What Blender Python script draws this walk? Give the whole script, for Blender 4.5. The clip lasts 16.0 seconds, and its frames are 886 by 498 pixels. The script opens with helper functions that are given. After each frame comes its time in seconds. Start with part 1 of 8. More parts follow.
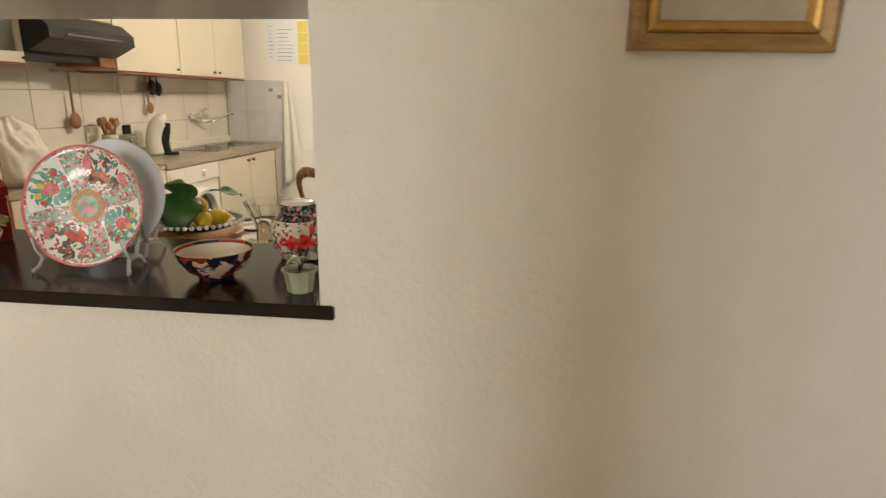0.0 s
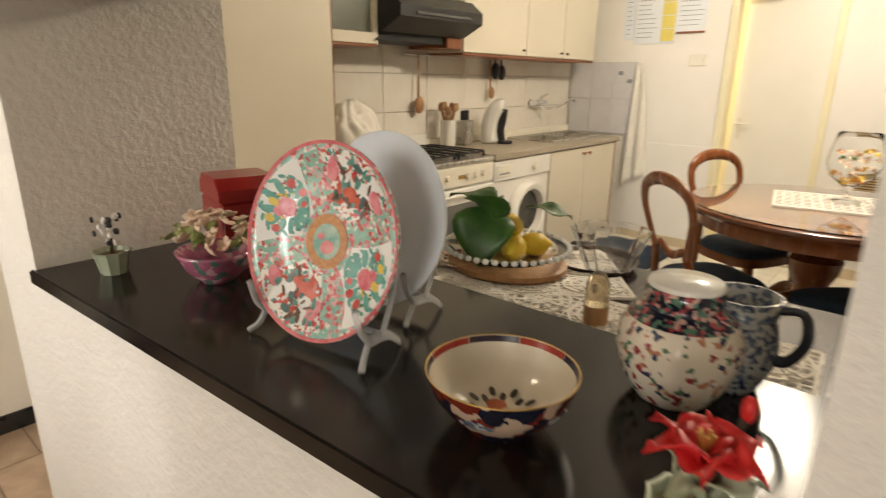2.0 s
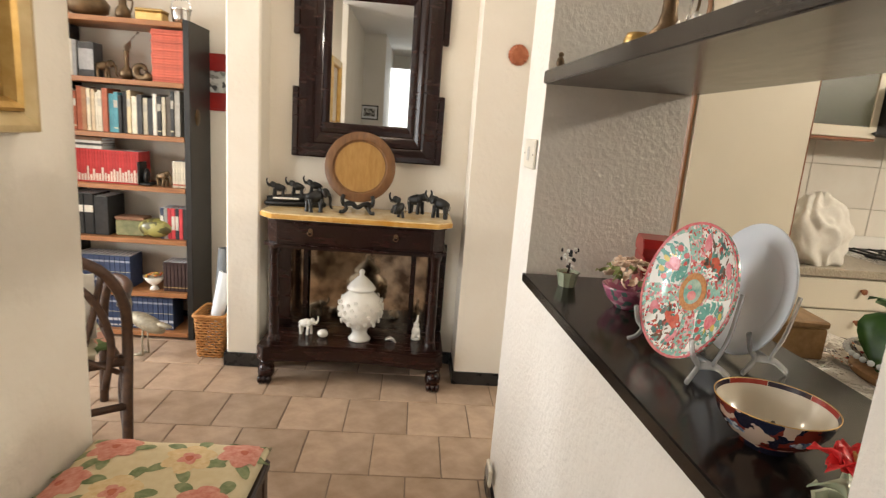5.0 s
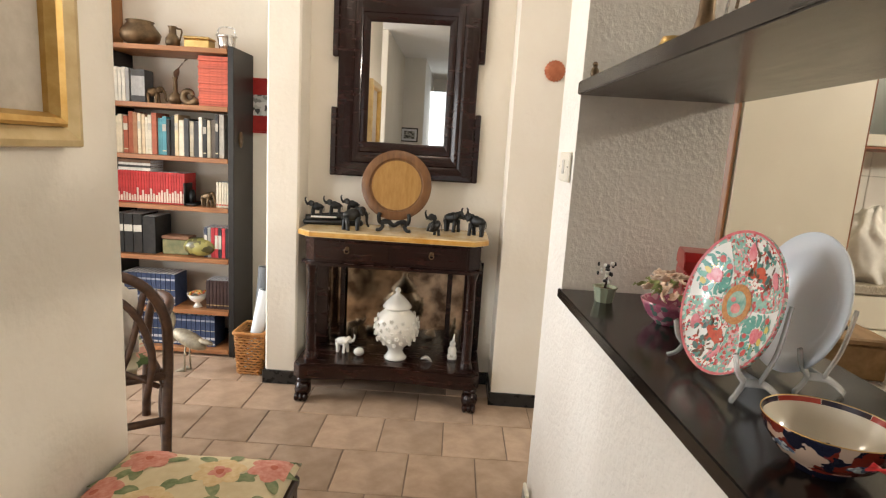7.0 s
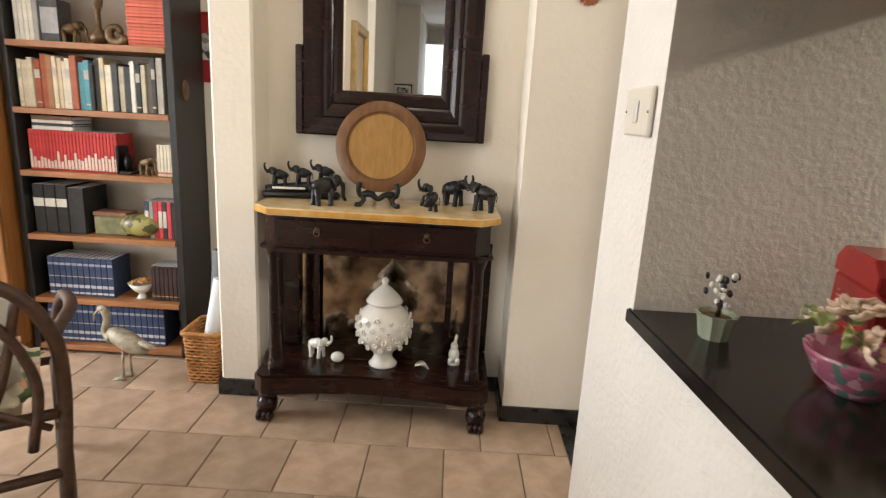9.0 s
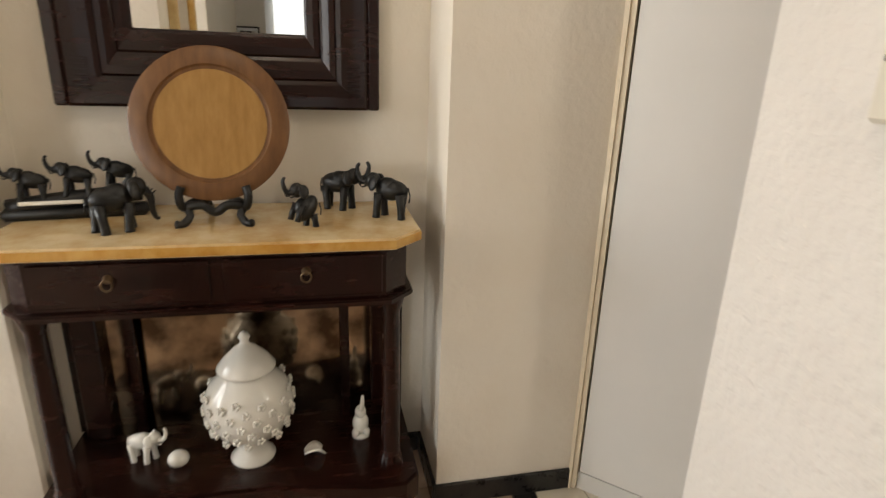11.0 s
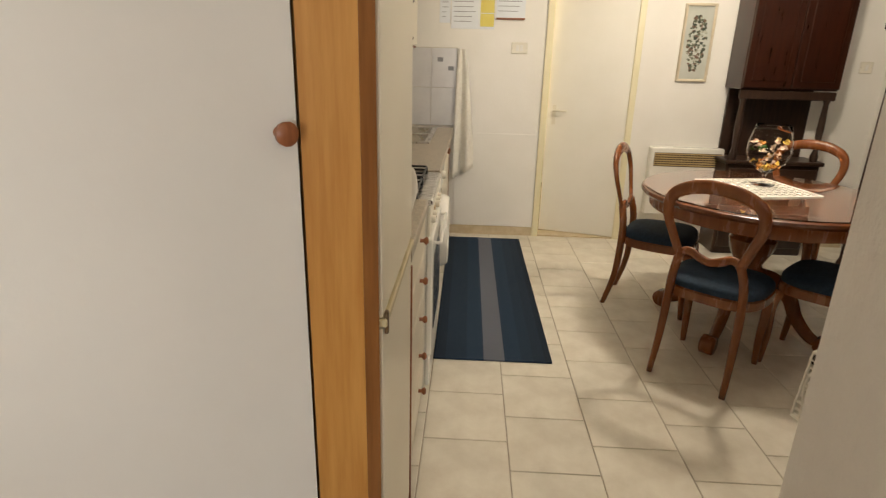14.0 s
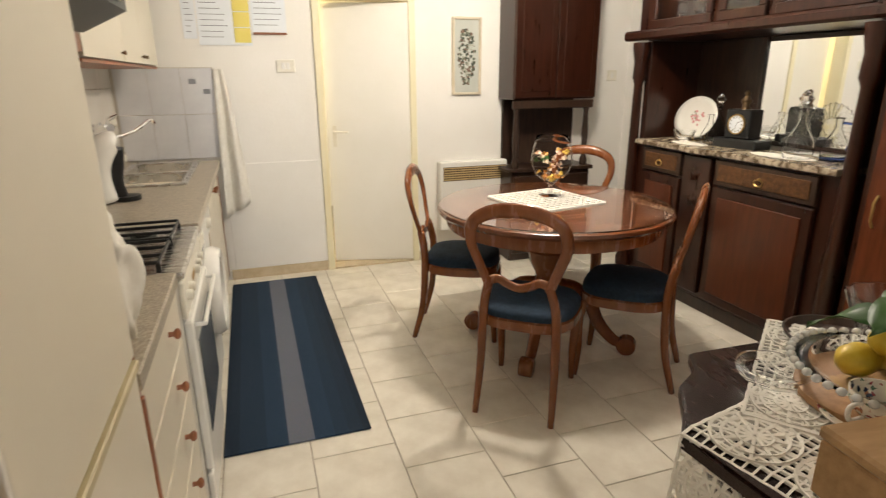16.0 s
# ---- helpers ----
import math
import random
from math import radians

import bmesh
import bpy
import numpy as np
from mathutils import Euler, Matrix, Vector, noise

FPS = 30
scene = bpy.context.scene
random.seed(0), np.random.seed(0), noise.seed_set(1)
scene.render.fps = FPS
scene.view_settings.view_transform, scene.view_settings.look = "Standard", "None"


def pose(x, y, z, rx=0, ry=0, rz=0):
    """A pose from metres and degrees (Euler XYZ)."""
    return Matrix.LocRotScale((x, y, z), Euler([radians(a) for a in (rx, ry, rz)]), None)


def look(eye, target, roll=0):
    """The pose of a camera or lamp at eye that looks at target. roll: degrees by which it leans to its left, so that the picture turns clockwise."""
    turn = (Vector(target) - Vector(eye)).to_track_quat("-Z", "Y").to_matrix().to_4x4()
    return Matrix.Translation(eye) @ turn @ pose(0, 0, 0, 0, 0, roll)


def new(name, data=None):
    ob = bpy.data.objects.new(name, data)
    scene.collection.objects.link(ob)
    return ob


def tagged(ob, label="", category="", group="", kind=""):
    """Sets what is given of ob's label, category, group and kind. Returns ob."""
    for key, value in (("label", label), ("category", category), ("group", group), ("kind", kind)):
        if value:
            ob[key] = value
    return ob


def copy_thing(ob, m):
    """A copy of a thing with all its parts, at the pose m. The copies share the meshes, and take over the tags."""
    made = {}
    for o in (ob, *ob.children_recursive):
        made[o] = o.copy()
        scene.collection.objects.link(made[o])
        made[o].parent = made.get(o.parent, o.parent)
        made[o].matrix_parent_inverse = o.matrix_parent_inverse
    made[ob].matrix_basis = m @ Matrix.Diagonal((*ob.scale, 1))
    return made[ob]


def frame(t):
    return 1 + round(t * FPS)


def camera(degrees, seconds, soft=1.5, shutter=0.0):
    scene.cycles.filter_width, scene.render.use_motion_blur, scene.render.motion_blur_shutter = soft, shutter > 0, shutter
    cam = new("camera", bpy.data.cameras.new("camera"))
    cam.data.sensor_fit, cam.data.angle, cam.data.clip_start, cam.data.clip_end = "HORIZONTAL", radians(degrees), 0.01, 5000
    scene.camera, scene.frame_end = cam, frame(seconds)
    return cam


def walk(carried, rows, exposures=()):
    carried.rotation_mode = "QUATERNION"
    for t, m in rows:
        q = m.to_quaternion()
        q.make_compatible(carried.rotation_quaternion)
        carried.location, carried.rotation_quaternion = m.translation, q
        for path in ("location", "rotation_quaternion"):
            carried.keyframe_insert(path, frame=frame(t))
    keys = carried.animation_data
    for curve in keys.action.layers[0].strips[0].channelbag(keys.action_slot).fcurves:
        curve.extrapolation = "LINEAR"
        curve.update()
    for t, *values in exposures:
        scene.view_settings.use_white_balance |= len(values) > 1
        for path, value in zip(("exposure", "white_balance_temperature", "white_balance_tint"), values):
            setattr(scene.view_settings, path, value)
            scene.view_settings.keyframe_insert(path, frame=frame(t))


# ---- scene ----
cam = camera(76.2, 16.0, soft=1.2, shutter=0.4)
PATH = [
    (0, (0.321, 0.384, 1.392), (0.052, 2.296, 0.87), 1.1),
    (0.5, (0.237, 0.58, 1.377), (-0.206, 2.457, 0.847), 0.6),
    (1, (0.166, 0.825, 1.357), (-0.567, 2.604, 0.812), 1.4),
    (1.5, (0.051, 0.968, 1.339), (-0.955, 2.604, 0.781), 1.5),
    (2, (-0.053, 1.068, 1.351), (-1.3, 2.523, 0.776), 0.7),
    (2.5, (-0.107, 1.148, 1.339), (-1.577, 2.372, 0.757), 1.2),
    (3, (-0.095, 1.17, 1.342), (-1.759, 2.099, 0.733), 3.0),
    (3.5, (-0.058, 1.132, 1.35), (-1.873, 1.73, 0.762), 2.4),
    (4, (0.054, 1.048, 1.382), (-1.838, 1.409, 0.845), 3.2),
    (4.5, (0.228, 0.973, 1.411), (-1.703, 1.202, 0.942), 3.9),
    (5, (0.393, 0.974, 1.41), (-1.561, 1.086, 0.998), 4.4),
    (5.2, (0.417, 0.985, 1.406), (-1.546, 1.06, 1.027), 4.4),
    (7.5, (0.326, 1.003, 1.377), (-1.638, 0.938, 1.006), 3.4),
    (8, (0.12, 1.008, 1.367), (-1.835, 0.914, 0.958), 3.3),
    (8.2, (0.033, 1.012, 1.361), (-1.919, 0.919, 0.937), 3.2),
    (10.3, (-0.852, 0.915, 1.303), (-2.754, 1.148, 0.729), 3.0),
    (10.5, (-0.942, 0.927, 1.315), (-2.83, 1.214, 0.721), 2.8),
    (11, (-1.163, 0.924, 1.339), (-3.017, 1.352, 0.721), 2.0),
    (11.5, (-1.381, 0.897, 1.386), (-3.164, 1.537, 0.745), 2.5),
    (12, (-1.607, 0.957, 1.361), (-3.185, 2.028, 0.758), 3.0),
    (12.5, (-1.794, 1.06, 1.359), (-3.007, 2.547, 0.797), 1.9),
    (13, (-1.89, 1.168, 1.403), (-2.658, 2.892, 0.741), 2.5),
    (13.5, (-1.952, 1.215, 1.418), (-2.204, 3.087, 0.761), 3.0),
    (14, (-1.948, 1.213, 1.425), (-2.028, 3.107, 0.787), 1.5),
    (14.5, (-1.976, 1.296, 1.423), (-1.929, 3.19, 0.784), 1.7),
    (15, (-1.955, 1.458, 1.428), (-1.746, 3.351, 0.816), 0.7),
    (15.5, (-1.885, 1.575, 1.435), (-1.481, 3.443, 0.848), -0.1),
    (16, (-1.852, 1.637, 1.443), (-1.254, 3.454, 0.858), -0.4),
]
walk(cam, [(t, look(eye, target, roll)) for t, eye, target, roll in PATH],
     [(0.0, -0.30, 7300, 10), (1.0, -0.45, 7700, 12), (2.0, -0.22, 7200, 10), (3.5, -0.12, 6800, 10), (5.0, 0.0, 6700, 10), (8.0, -0.05, 6500, 10), (10.5, -0.49, 6500, 10), (11.5, -0.57, 7200, 10), (12.5, -0.63, 6900, 10), (13.5, -0.70, 6900, 10), (14.0, -0.56, 7000, 10), (15.0, -0.50, 6800, 10), (16.0, -0.22, 6500, 10)])

# ---- world, light, exposure ----
world = bpy.data.worlds.new("world")
scene.world = world
world.use_nodes = True
_sky = world.node_tree.nodes.new("ShaderNodeTexSky")
_sky.sky_type, _sky.sun_disc = "NISHITA", False
_sky.sun_elevation, _sky.sun_rotation = radians(40), radians(160)
world.node_tree.links.new(_sky.outputs[0], world.node_tree.nodes["Background"].inputs[0])
world.node_tree.nodes["Background"].inputs[1].default_value = 0.08


def area_lamp(name, eye, target, sx, sy, watts, color):
    data = bpy.data.lights.new(name, "AREA")
    data.shape, data.size, data.size_y, data.energy, data.color = "RECTANGLE", sx, sy, watts, color
    ob = new(name, data)
    ob.matrix_world = look(eye, target)
    return ob


def point_lamp(name, at, watts, color, radius=0.06):
    data = bpy.data.lights.new(name, "POINT")
    data.energy, data.color, data.shadow_soft_size = watts, color, radius
    ob = new(name, data)
    ob.location = at
    return ob


DAY, WARM = (0.93, 0.97, 1.0), (1.0, 0.92, 0.79)
# daylight from the living room's windows, south and east of the hall
area_lamp("window_light_south", (1.65, -3.6, 1.5), (-0.2, 1.3, 1.1), 1.0, 1.6, 92, DAY)
area_lamp("window_light_west", (-2.2, -3.6, 1.5), (-1.7, 0, 1.0), 1.5, 1.6, 175, DAY)
area_lamp("window_light_east", (4.3, 0.75, 1.6), (0, 0.75, 1.2), 0.9, 1.6, 9, DAY)
# the kitchen's ceiling lamp over the table, the lamp in the room past the door
point_lamp("kitchen_lamp", (-0.40, 4.25, 2.42), 120, WARM, 0.09)
point_lamp("back_room_lamp", (-1.55, 6.70, 1.95), 70, (1.0, 0.80, 0.40), 0.08)
# added warm fill under the hall ceiling, no lamp known there
point_lamp("hall_lamp", (-1.6, 0.7, 2.6), 12, (1.0, 0.85, 0.68), 0.12)

# ---- helpers for meshes and materials ----
def bm_new():
    return bmesh.new()


def add_box(bm, lo, hi, bevel=0.0, m=None, segs=1):
    made = bmesh.ops.create_cube(bm, size=1.0)["verts"]
    c = [(a + b) / 2 for a, b in zip(lo, hi)]
    s = [max(abs(b - a), 1e-4) for a, b in zip(lo, hi)]
    for v in made:
        v.co = Vector((c[i] + v.co[i] * s[i] for i in range(3)))
    if bevel:
        edges = list({e for v in made for e in v.link_edges})
        made = bmesh.ops.bevel(bm, geom=edges, offset=min(bevel, min(s) * 0.45), segments=segs, affect="EDGES")["verts"]
        made = list({v for v in made} | {w for v in made for e in v.link_edges for w in e.verts})
    if m is not None:
        bmesh.ops.transform(bm, matrix=m, verts=made)
    return made


def add_prism(bm, outline, z0, z1, bevel=0.0, m=None):
    """An upright prism over a closed outline of (x, y)."""
    lo = [bm.verts.new((x, y, z0)) for x, y in outline]
    hi = [bm.verts.new((x, y, z1)) for x, y in outline]
    n = len(outline)
    faces = [bm.faces.new(lo[::-1]), bm.faces.new(hi)]
    faces += [bm.faces.new((lo[i], lo[(i + 1) % n], hi[(i + 1) % n], hi[i])) for i in range(n)]
    bmesh.ops.recalc_face_normals(bm, faces=faces)
    verts = lo + hi
    if bevel:
        edges = [e for f in faces[:2] for e in f.edges]
        got = bmesh.ops.bevel(bm, geom=edges, offset=bevel, segments=2, affect="EDGES")["verts"]
        verts = list({w for v in got for f in v.link_faces for w in f.verts} | {v for v in verts if v.is_valid})
    if m is not None:
        bmesh.ops.transform(bm, matrix=m, verts=verts)
    return verts


def add_lathe(bm, profile, segs=24, m=None, wave=0.0, waves=0):
    """A turned body from (radius, z) pairs, from the bottom up."""
    rings = []
    for r, z in profile:
        if r < 1e-5:
            rings.append([bm.verts.new((0, 0, z))])
            continue
        ring = []
        for i in range(segs):
            a = 2 * math.pi * i / segs
            k = r * (1 + wave * math.cos(waves * a)) if waves else r
            ring.append(bm.verts.new((k * math.cos(a), k * math.sin(a), z)))
        rings.append(ring)
    for a, b in zip(rings, rings[1:]):
        if len(a) == 1 and len(b) == 1:
            continue
        for i in range(segs):
            j = (i + 1) % segs
            if len(a) == 1:
                bm.faces.new((a[0], b[j], b[i]))
            elif len(b) == 1:
                bm.faces.new((a[i], a[j], b[0]))
            else:
                bm.faces.new((a[i], a[j], b[j], b[i]))
    verts = [v for r in rings for v in r]
    if m is not None:
        bmesh.ops.transform(bm, matrix=m, verts=verts)
    return verts


def smooth_points(points, n):
    """A Catmull-Rom line through points."""
    pts = [Vector(p) for p in points]
    pts = [2 * pts[0] - pts[1]] + pts + [2 * pts[-1] - pts[-2]]
    out = []
    for i in range(1, len(pts) - 2):
        a, b, c, d = pts[i - 1:i + 3]
        for k in range(n):
            t = k / n
            out.append(0.5 * (2 * b + (c - a) * t + (2 * a - 5 * b + 4 * c - d) * t * t + (3 * b - a - 3 * c + d) * t ** 3))
    return out + [pts[-2]]


def add_tube(bm, points, radius, segs=8, closed=False, flat=1.0, m=None, up=None):
    """A tube along points; radius: one number, or one for each point."""
    pts = [Vector(p) for p in points]
    n = len(pts)
    rad = list(radius) if hasattr(radius, "__len__") else [radius] * n
    rings, side = [], None
    for i, p in enumerate(pts):
        a = pts[(i - 1) % n] if closed or i else p
        b = pts[(i + 1) % n] if closed or i < n - 1 else p
        d = (b - a).normalized()
        if up is not None:
            side = d.cross(Vector(up)).normalized()
        elif side is None:
            side = d.orthogonal().normalized()
        else:
            side = (side - d * side.dot(d)).normalized()
        other = d.cross(side)
        rings.append([bm.verts.new(p + rad[i] * (math.cos(2 * math.pi * k / segs) * side + flat * math.sin(2 * math.pi * k / segs) * other)) for k in range(segs)])
    pairs = list(zip(rings, rings[1:])) + ([(rings[-1], rings[0])] if closed else [])
    for a, b in pairs:
        for k in range(segs):
            j = (k + 1) % segs
            bm.faces.new((a[k], a[j], b[j], b[k]))
    if not closed:
        bm.faces.new(rings[0][::-1]), bm.faces.new(rings[-1])
    verts = [v for r in rings for v in r]
    if m is not None:
        bmesh.ops.transform(bm, matrix=m, verts=verts)
    return verts


def add_ball(bm, at, size, rot=None, u=10, v=7):
    m = Matrix.Translation(at) @ (rot.to_4x4() if rot is not None else Matrix.Identity(4)) @ Matrix.Diagonal((*size, 1))
    return bmesh.ops.create_uvsphere(bm, u_segments=u, v_segments=v, radius=1.0, matrix=m)["verts"]


def finish(bm, name, material, smooth=False):
    me = bpy.data.meshes.new(name)
    bmesh.ops.recalc_face_normals(bm, faces=bm.faces)
    if smooth:
        for f in bm.faces:
            f.smooth = True
        if smooth != "all":
            for e in bm.edges:
                if len(e.link_faces) == 2 and e.calc_face_angle(0) > 0.7:
                    e.smooth = False
    bm.to_mesh(me)
    bm.free()
    if material:
        me.materials.append(material)
    return me


def part(name, bm, material, parent, label="", smooth=False):
    ob = new(name, finish(bm, name, material, smooth))
    ob.parent = parent
    if label:
        tagged(ob, label)
    return ob


def thing(name, m, label, category, group=""):
    ob = new(name)
    ob.empty_display_size = 0.05
    ob.matrix_world = m
    return tagged(ob, label, category, group)


def solid(name, bm, material, label, category, group="", m=None, smooth=False, kind=""):
    ob = new(name, finish(bm, name, material, smooth))
    if m is not None:
        ob.matrix_world = m
    return tagged(ob, label, category, group, kind)


def box_part(name, lo, hi, material, parent, label="", bevel=0.002, m=None):
    bm = bm_new()
    add_box(bm, lo, hi, bevel, m)
    return part(name, bm, material, parent, label)


def structure(name, boxes, material, label="", bevel=0.0):
    bm = bm_new()
    for lo, hi in boxes:
        add_box(bm, lo, hi, bevel)
    return tagged(new(name, finish(bm, name, material)), label or name.replace("_", " "), "", "", "structure")


def material(name, base, second=None, scale=8.0, rough=0.5, metal=0.0, bump=0.0, bump_scale=60.0, detail=6.0, stretch=None,
             coat=0.0, low=0.35, high=0.65, random_value=0.0, transmission=0.0, ior=1.45, rough_var=0.0, coords="Object", spec=0.5, mottle=0.0):
    """A node material: two base colours mixed by noise, with finer mottling, bump and uneven gloss."""
    mat = bpy.data.materials.new(name)
    mat.use_nodes = True
    nt = mat.node_tree
    bsdf = nt.nodes["Principled BSDF"]
    link = nt.links.new

    def node(kind, **kw):
        n = nt.nodes.new("ShaderNode" + kind)
        for k, v in kw.items():
            n.inputs[k].default_value = v
        return n

    tc = node("TexCoord")
    vec = tc.outputs[coords]
    if stretch:
        mp = node("Mapping")
        mp.inputs["Scale"].default_value = stretch
        link(vec, mp.inputs[0])
        vec = mp.outputs[0]
    n1 = node("TexNoise", Scale=scale, Detail=detail, Roughness=0.6)
    link(vec, n1.inputs["Vector"])
    ramp = nt.nodes.new("ShaderNodeValToRGB")
    ramp.color_ramp.elements[0].position, ramp.color_ramp.elements[1].position = low, high
    second = second or tuple(min(1, c * 1.12) for c in base)
    ramp.color_ramp.elements[0].color, ramp.color_ramp.elements[1].color = (*base, 1), (*second, 1)
    link(n1.outputs["Fac"], ramp.inputs[0])
    color = ramp.outputs[0]
    if random_value or mottle:
        hsv = node("HueSaturation")
        link(color, hsv.inputs["Color"])
        value = None
        if random_value:
            info = node("ObjectInfo")
            mr = node("MapRange")
            mr.inputs["To Min"].default_value, mr.inputs["To Max"].default_value = 1 - random_value, 1 + random_value
            link(info.outputs["Random"], mr.inputs[0])
            value = mr.outputs[0]
        if mottle:
            n3 = node("TexNoise", Scale=scale * 0.23, Detail=3.0)
            link(vec, n3.inputs["Vector"])
            mr2 = node("MapRange")
            mr2.inputs["From Min"].default_value, mr2.inputs["From Max"].default_value = 0.3, 0.7
            mr2.inputs["To Min"].default_value, mr2.inputs["To Max"].default_value = 1 - mottle, 1 + mottle
            link(n3.outputs["Fac"], mr2.inputs[0])
            if value is None:
                value = mr2.outputs[0]
            else:
                mul = node("Math")
                mul.operation = "MULTIPLY"
                link(value, mul.inputs[0]), link(mr2.outputs[0], mul.inputs[1])
                value = mul.outputs[0]
        link(value, hsv.inputs["Value"])
        color = hsv.outputs[0]
    link(color, bsdf.inputs["Base Color"])
    bsdf.inputs["Roughness"].default_value = rough
    bsdf.inputs["Metallic"].default_value = metal
    bsdf.inputs["IOR"].default_value = ior
    bsdf.inputs["Specular IOR Level"].default_value = spec
    bsdf.inputs["Transmission Weight"].default_value = transmission
    bsdf.inputs["Coat Weight"].default_value = coat
    bsdf.inputs["Coat Roughness"].default_value = 0.08
    if rough_var:
        mr = node("MapRange")
        mr.inputs["To Min"].default_value, mr.inputs["To Max"].default_value = max(0.02, rough - rough_var), min(1, rough + rough_var)
        link(n1.outputs["Fac"], mr.inputs[0])
        link(mr.outputs[0], bsdf.inputs["Roughness"])
    if bump:
        n2 = node("TexNoise", Scale=bump_scale, Detail=4.0, Roughness=0.55)
        link(vec, n2.inputs["Vector"])
        b = node("Bump", Strength=1.0, Distance=bump)
        link(n2.outputs["Fac"], b.inputs["Height"])
        link(b.outputs[0], bsdf.inputs["Normal"])
    return mat


WALL = material("white_plaster", (0.80, 0.735, 0.63), (0.83, 0.775, 0.68), 3.0, 0.85, bump=0.0022, bump_scale=38, mottle=0.03)
ROUGHCAST = material("rough_plaster", (0.79, 0.755, 0.70), (0.83, 0.80, 0.75), 4.0, 0.9, bump=0.0045, bump_scale=60, mottle=0.04)
KWALL = material("kitchen_paint", (0.80, 0.77, 0.71), (0.84, 0.81, 0.76), 2.0, 0.6, bump=0.0008, bump_scale=60, mottle=0.02)
CEIL = material("ceiling_paint", (0.80, 0.78, 0.74), (0.83, 0.81, 0.78), 2.0, 0.9)
BLACKSTONE = material("black_stone", (0.012, 0.0095, 0.008), (0.019, 0.015, 0.012), 5, 0.17, rough_var=0.03, spec=0.38)
BASE_BLACK = material("black_marble", (0.010, 0.010, 0.010), (0.03, 0.028, 0.026), 14, 0.28, rough_var=0.1)
HALL_TILE = material("hall_tile", (0.35, 0.245, 0.165), (0.47, 0.345, 0.25), 9, 0.33, random_value=0.10, rough_var=0.12, bump=0.0012, bump_scale=18, mottle=0.10)
HALL_GROUT = material("hall_grout", (0.20, 0.15, 0.11), (0.28, 0.21, 0.16), 40, 0.9)
KIT_TILE = material("kitchen_tile", (0.66, 0.60, 0.50), (0.76, 0.71, 0.61), 7, 0.22, random_value=0.05, rough_var=0.1, bump=0.0005, bump_scale=20, mottle=0.05)
KIT_GROUT = material("kitchen_grout", (0.36, 0.30, 0.23), (0.44, 0.38, 0.30), 40, 0.9)
LAMINATE = material("cream_laminate", (0.68, 0.62, 0.50), (0.71, 0.65, 0.53), 2.0, 0.35, mottle=0.02, bump=0.0002, bump_scale=30)
WHITE_DOOR = material("white_door_paint", (0.70, 0.685, 0.655), (0.73, 0.715, 0.685), 2.5, 0.5, bump=0.0005, bump_scale=40, mottle=0.02)
PINE = material("varnished_wood", (0.42, 0.19, 0.045), (0.52, 0.26, 0.07), 6, 0.35, stretch=(9, 9, 0.6), rough_var=0.08)
REDWOOD = material("reddish_wood", (0.22, 0.075, 0.03), (0.30, 0.11, 0.045), 7, 0.4, stretch=(9, 9, 0.6))
MAHOGANY = material("dark_mahogany", (0.011, 0.0030, 0.0019), (0.022, 0.0058, 0.0034), 6, 0.26, stretch=(6, 1.2, 6), coat=0.15, rough_var=0.08, spec=0.35)
CHERRY = material("cherry_wood", (0.18, 0.052, 0.014), (0.235, 0.074, 0.022), 5, 0.26, stretch=(5, 5, 0.7), coat=0.3, rough_var=0.08)
WALNUT = material("buffet_wood", (0.019, 0.0046, 0.0018), (0.034, 0.0083, 0.0031), 6, 0.3, stretch=(6, 6, 0.7), coat=0.12, rough_var=0.08)
DARKWOOD = material("dark_wood", (0.022, 0.012, 0.008), (0.045, 0.022, 0.013), 8, 0.35, stretch=(6, 6, 0.8), rough_var=0.1)
CREAM_PLASTIC = material("cream_plastic", (0.72, 0.68, 0.58), None, 3, 0.4)
WHITE_ENAMEL = material("white_enamel", (0.78, 0.76, 0.70), (0.81, 0.79, 0.74), 3, 0.25, mottle=0.02)
STEEL = material("brushed_steel", (0.55, 0.53, 0.50), (0.66, 0.64, 0.61), 12, 0.28, 1.0, stretch=(1, 14, 1), rough_var=0.1)
CHROME = material("chrome", (0.80, 0.80, 0.80), None, 6, 0.12, 1.0)
BRASS = material("old_brass", (0.42, 0.28, 0.10), (0.55, 0.38, 0.15), 20, 0.38, 1.0, rough_var=0.1)
BRONZE = material("dark_bronze", (0.10, 0.065, 0.035), (0.20, 0.13, 0.07), 18, 0.42, 0.7, rough_var=0.1, bump=0.0006, bump_scale=90)
BLACK = material("black_plastic", (0.012, 0.012, 0.012), (0.02, 0.02, 0.02), 9, 0.38)
DARKGLASS = material("oven_glass", (0.10, 0.10, 0.10), (0.14, 0.14, 0.135), 4, 0.12)
WORKTOP = material("speckled_worktop", (0.24, 0.20, 0.15), (0.46, 0.40, 0.31), 140, 0.35, rough_var=0.08, mottle=0.08)
BACKTILE = material("white_wall_tile", (0.74, 0.69, 0.60), (0.78, 0.74, 0.66), 6, 0.18, random_value=0.03, bump=0.0003, bump_scale=12)
GREYTILE = material("pale_grey_tile", (0.60, 0.59, 0.60), (0.66, 0.65, 0.65), 6, 0.2, bump=0.0003, bump_scale=12)
TILEJOINT = material("wall_tile_joint", (0.50, 0.45, 0.38), None, 30, 0.9)
BEIGE_MARBLE = material("beige_marble", (0.52, 0.41, 0.26), (0.62, 0.51, 0.35), 12, 0.3, mottle=0.1)
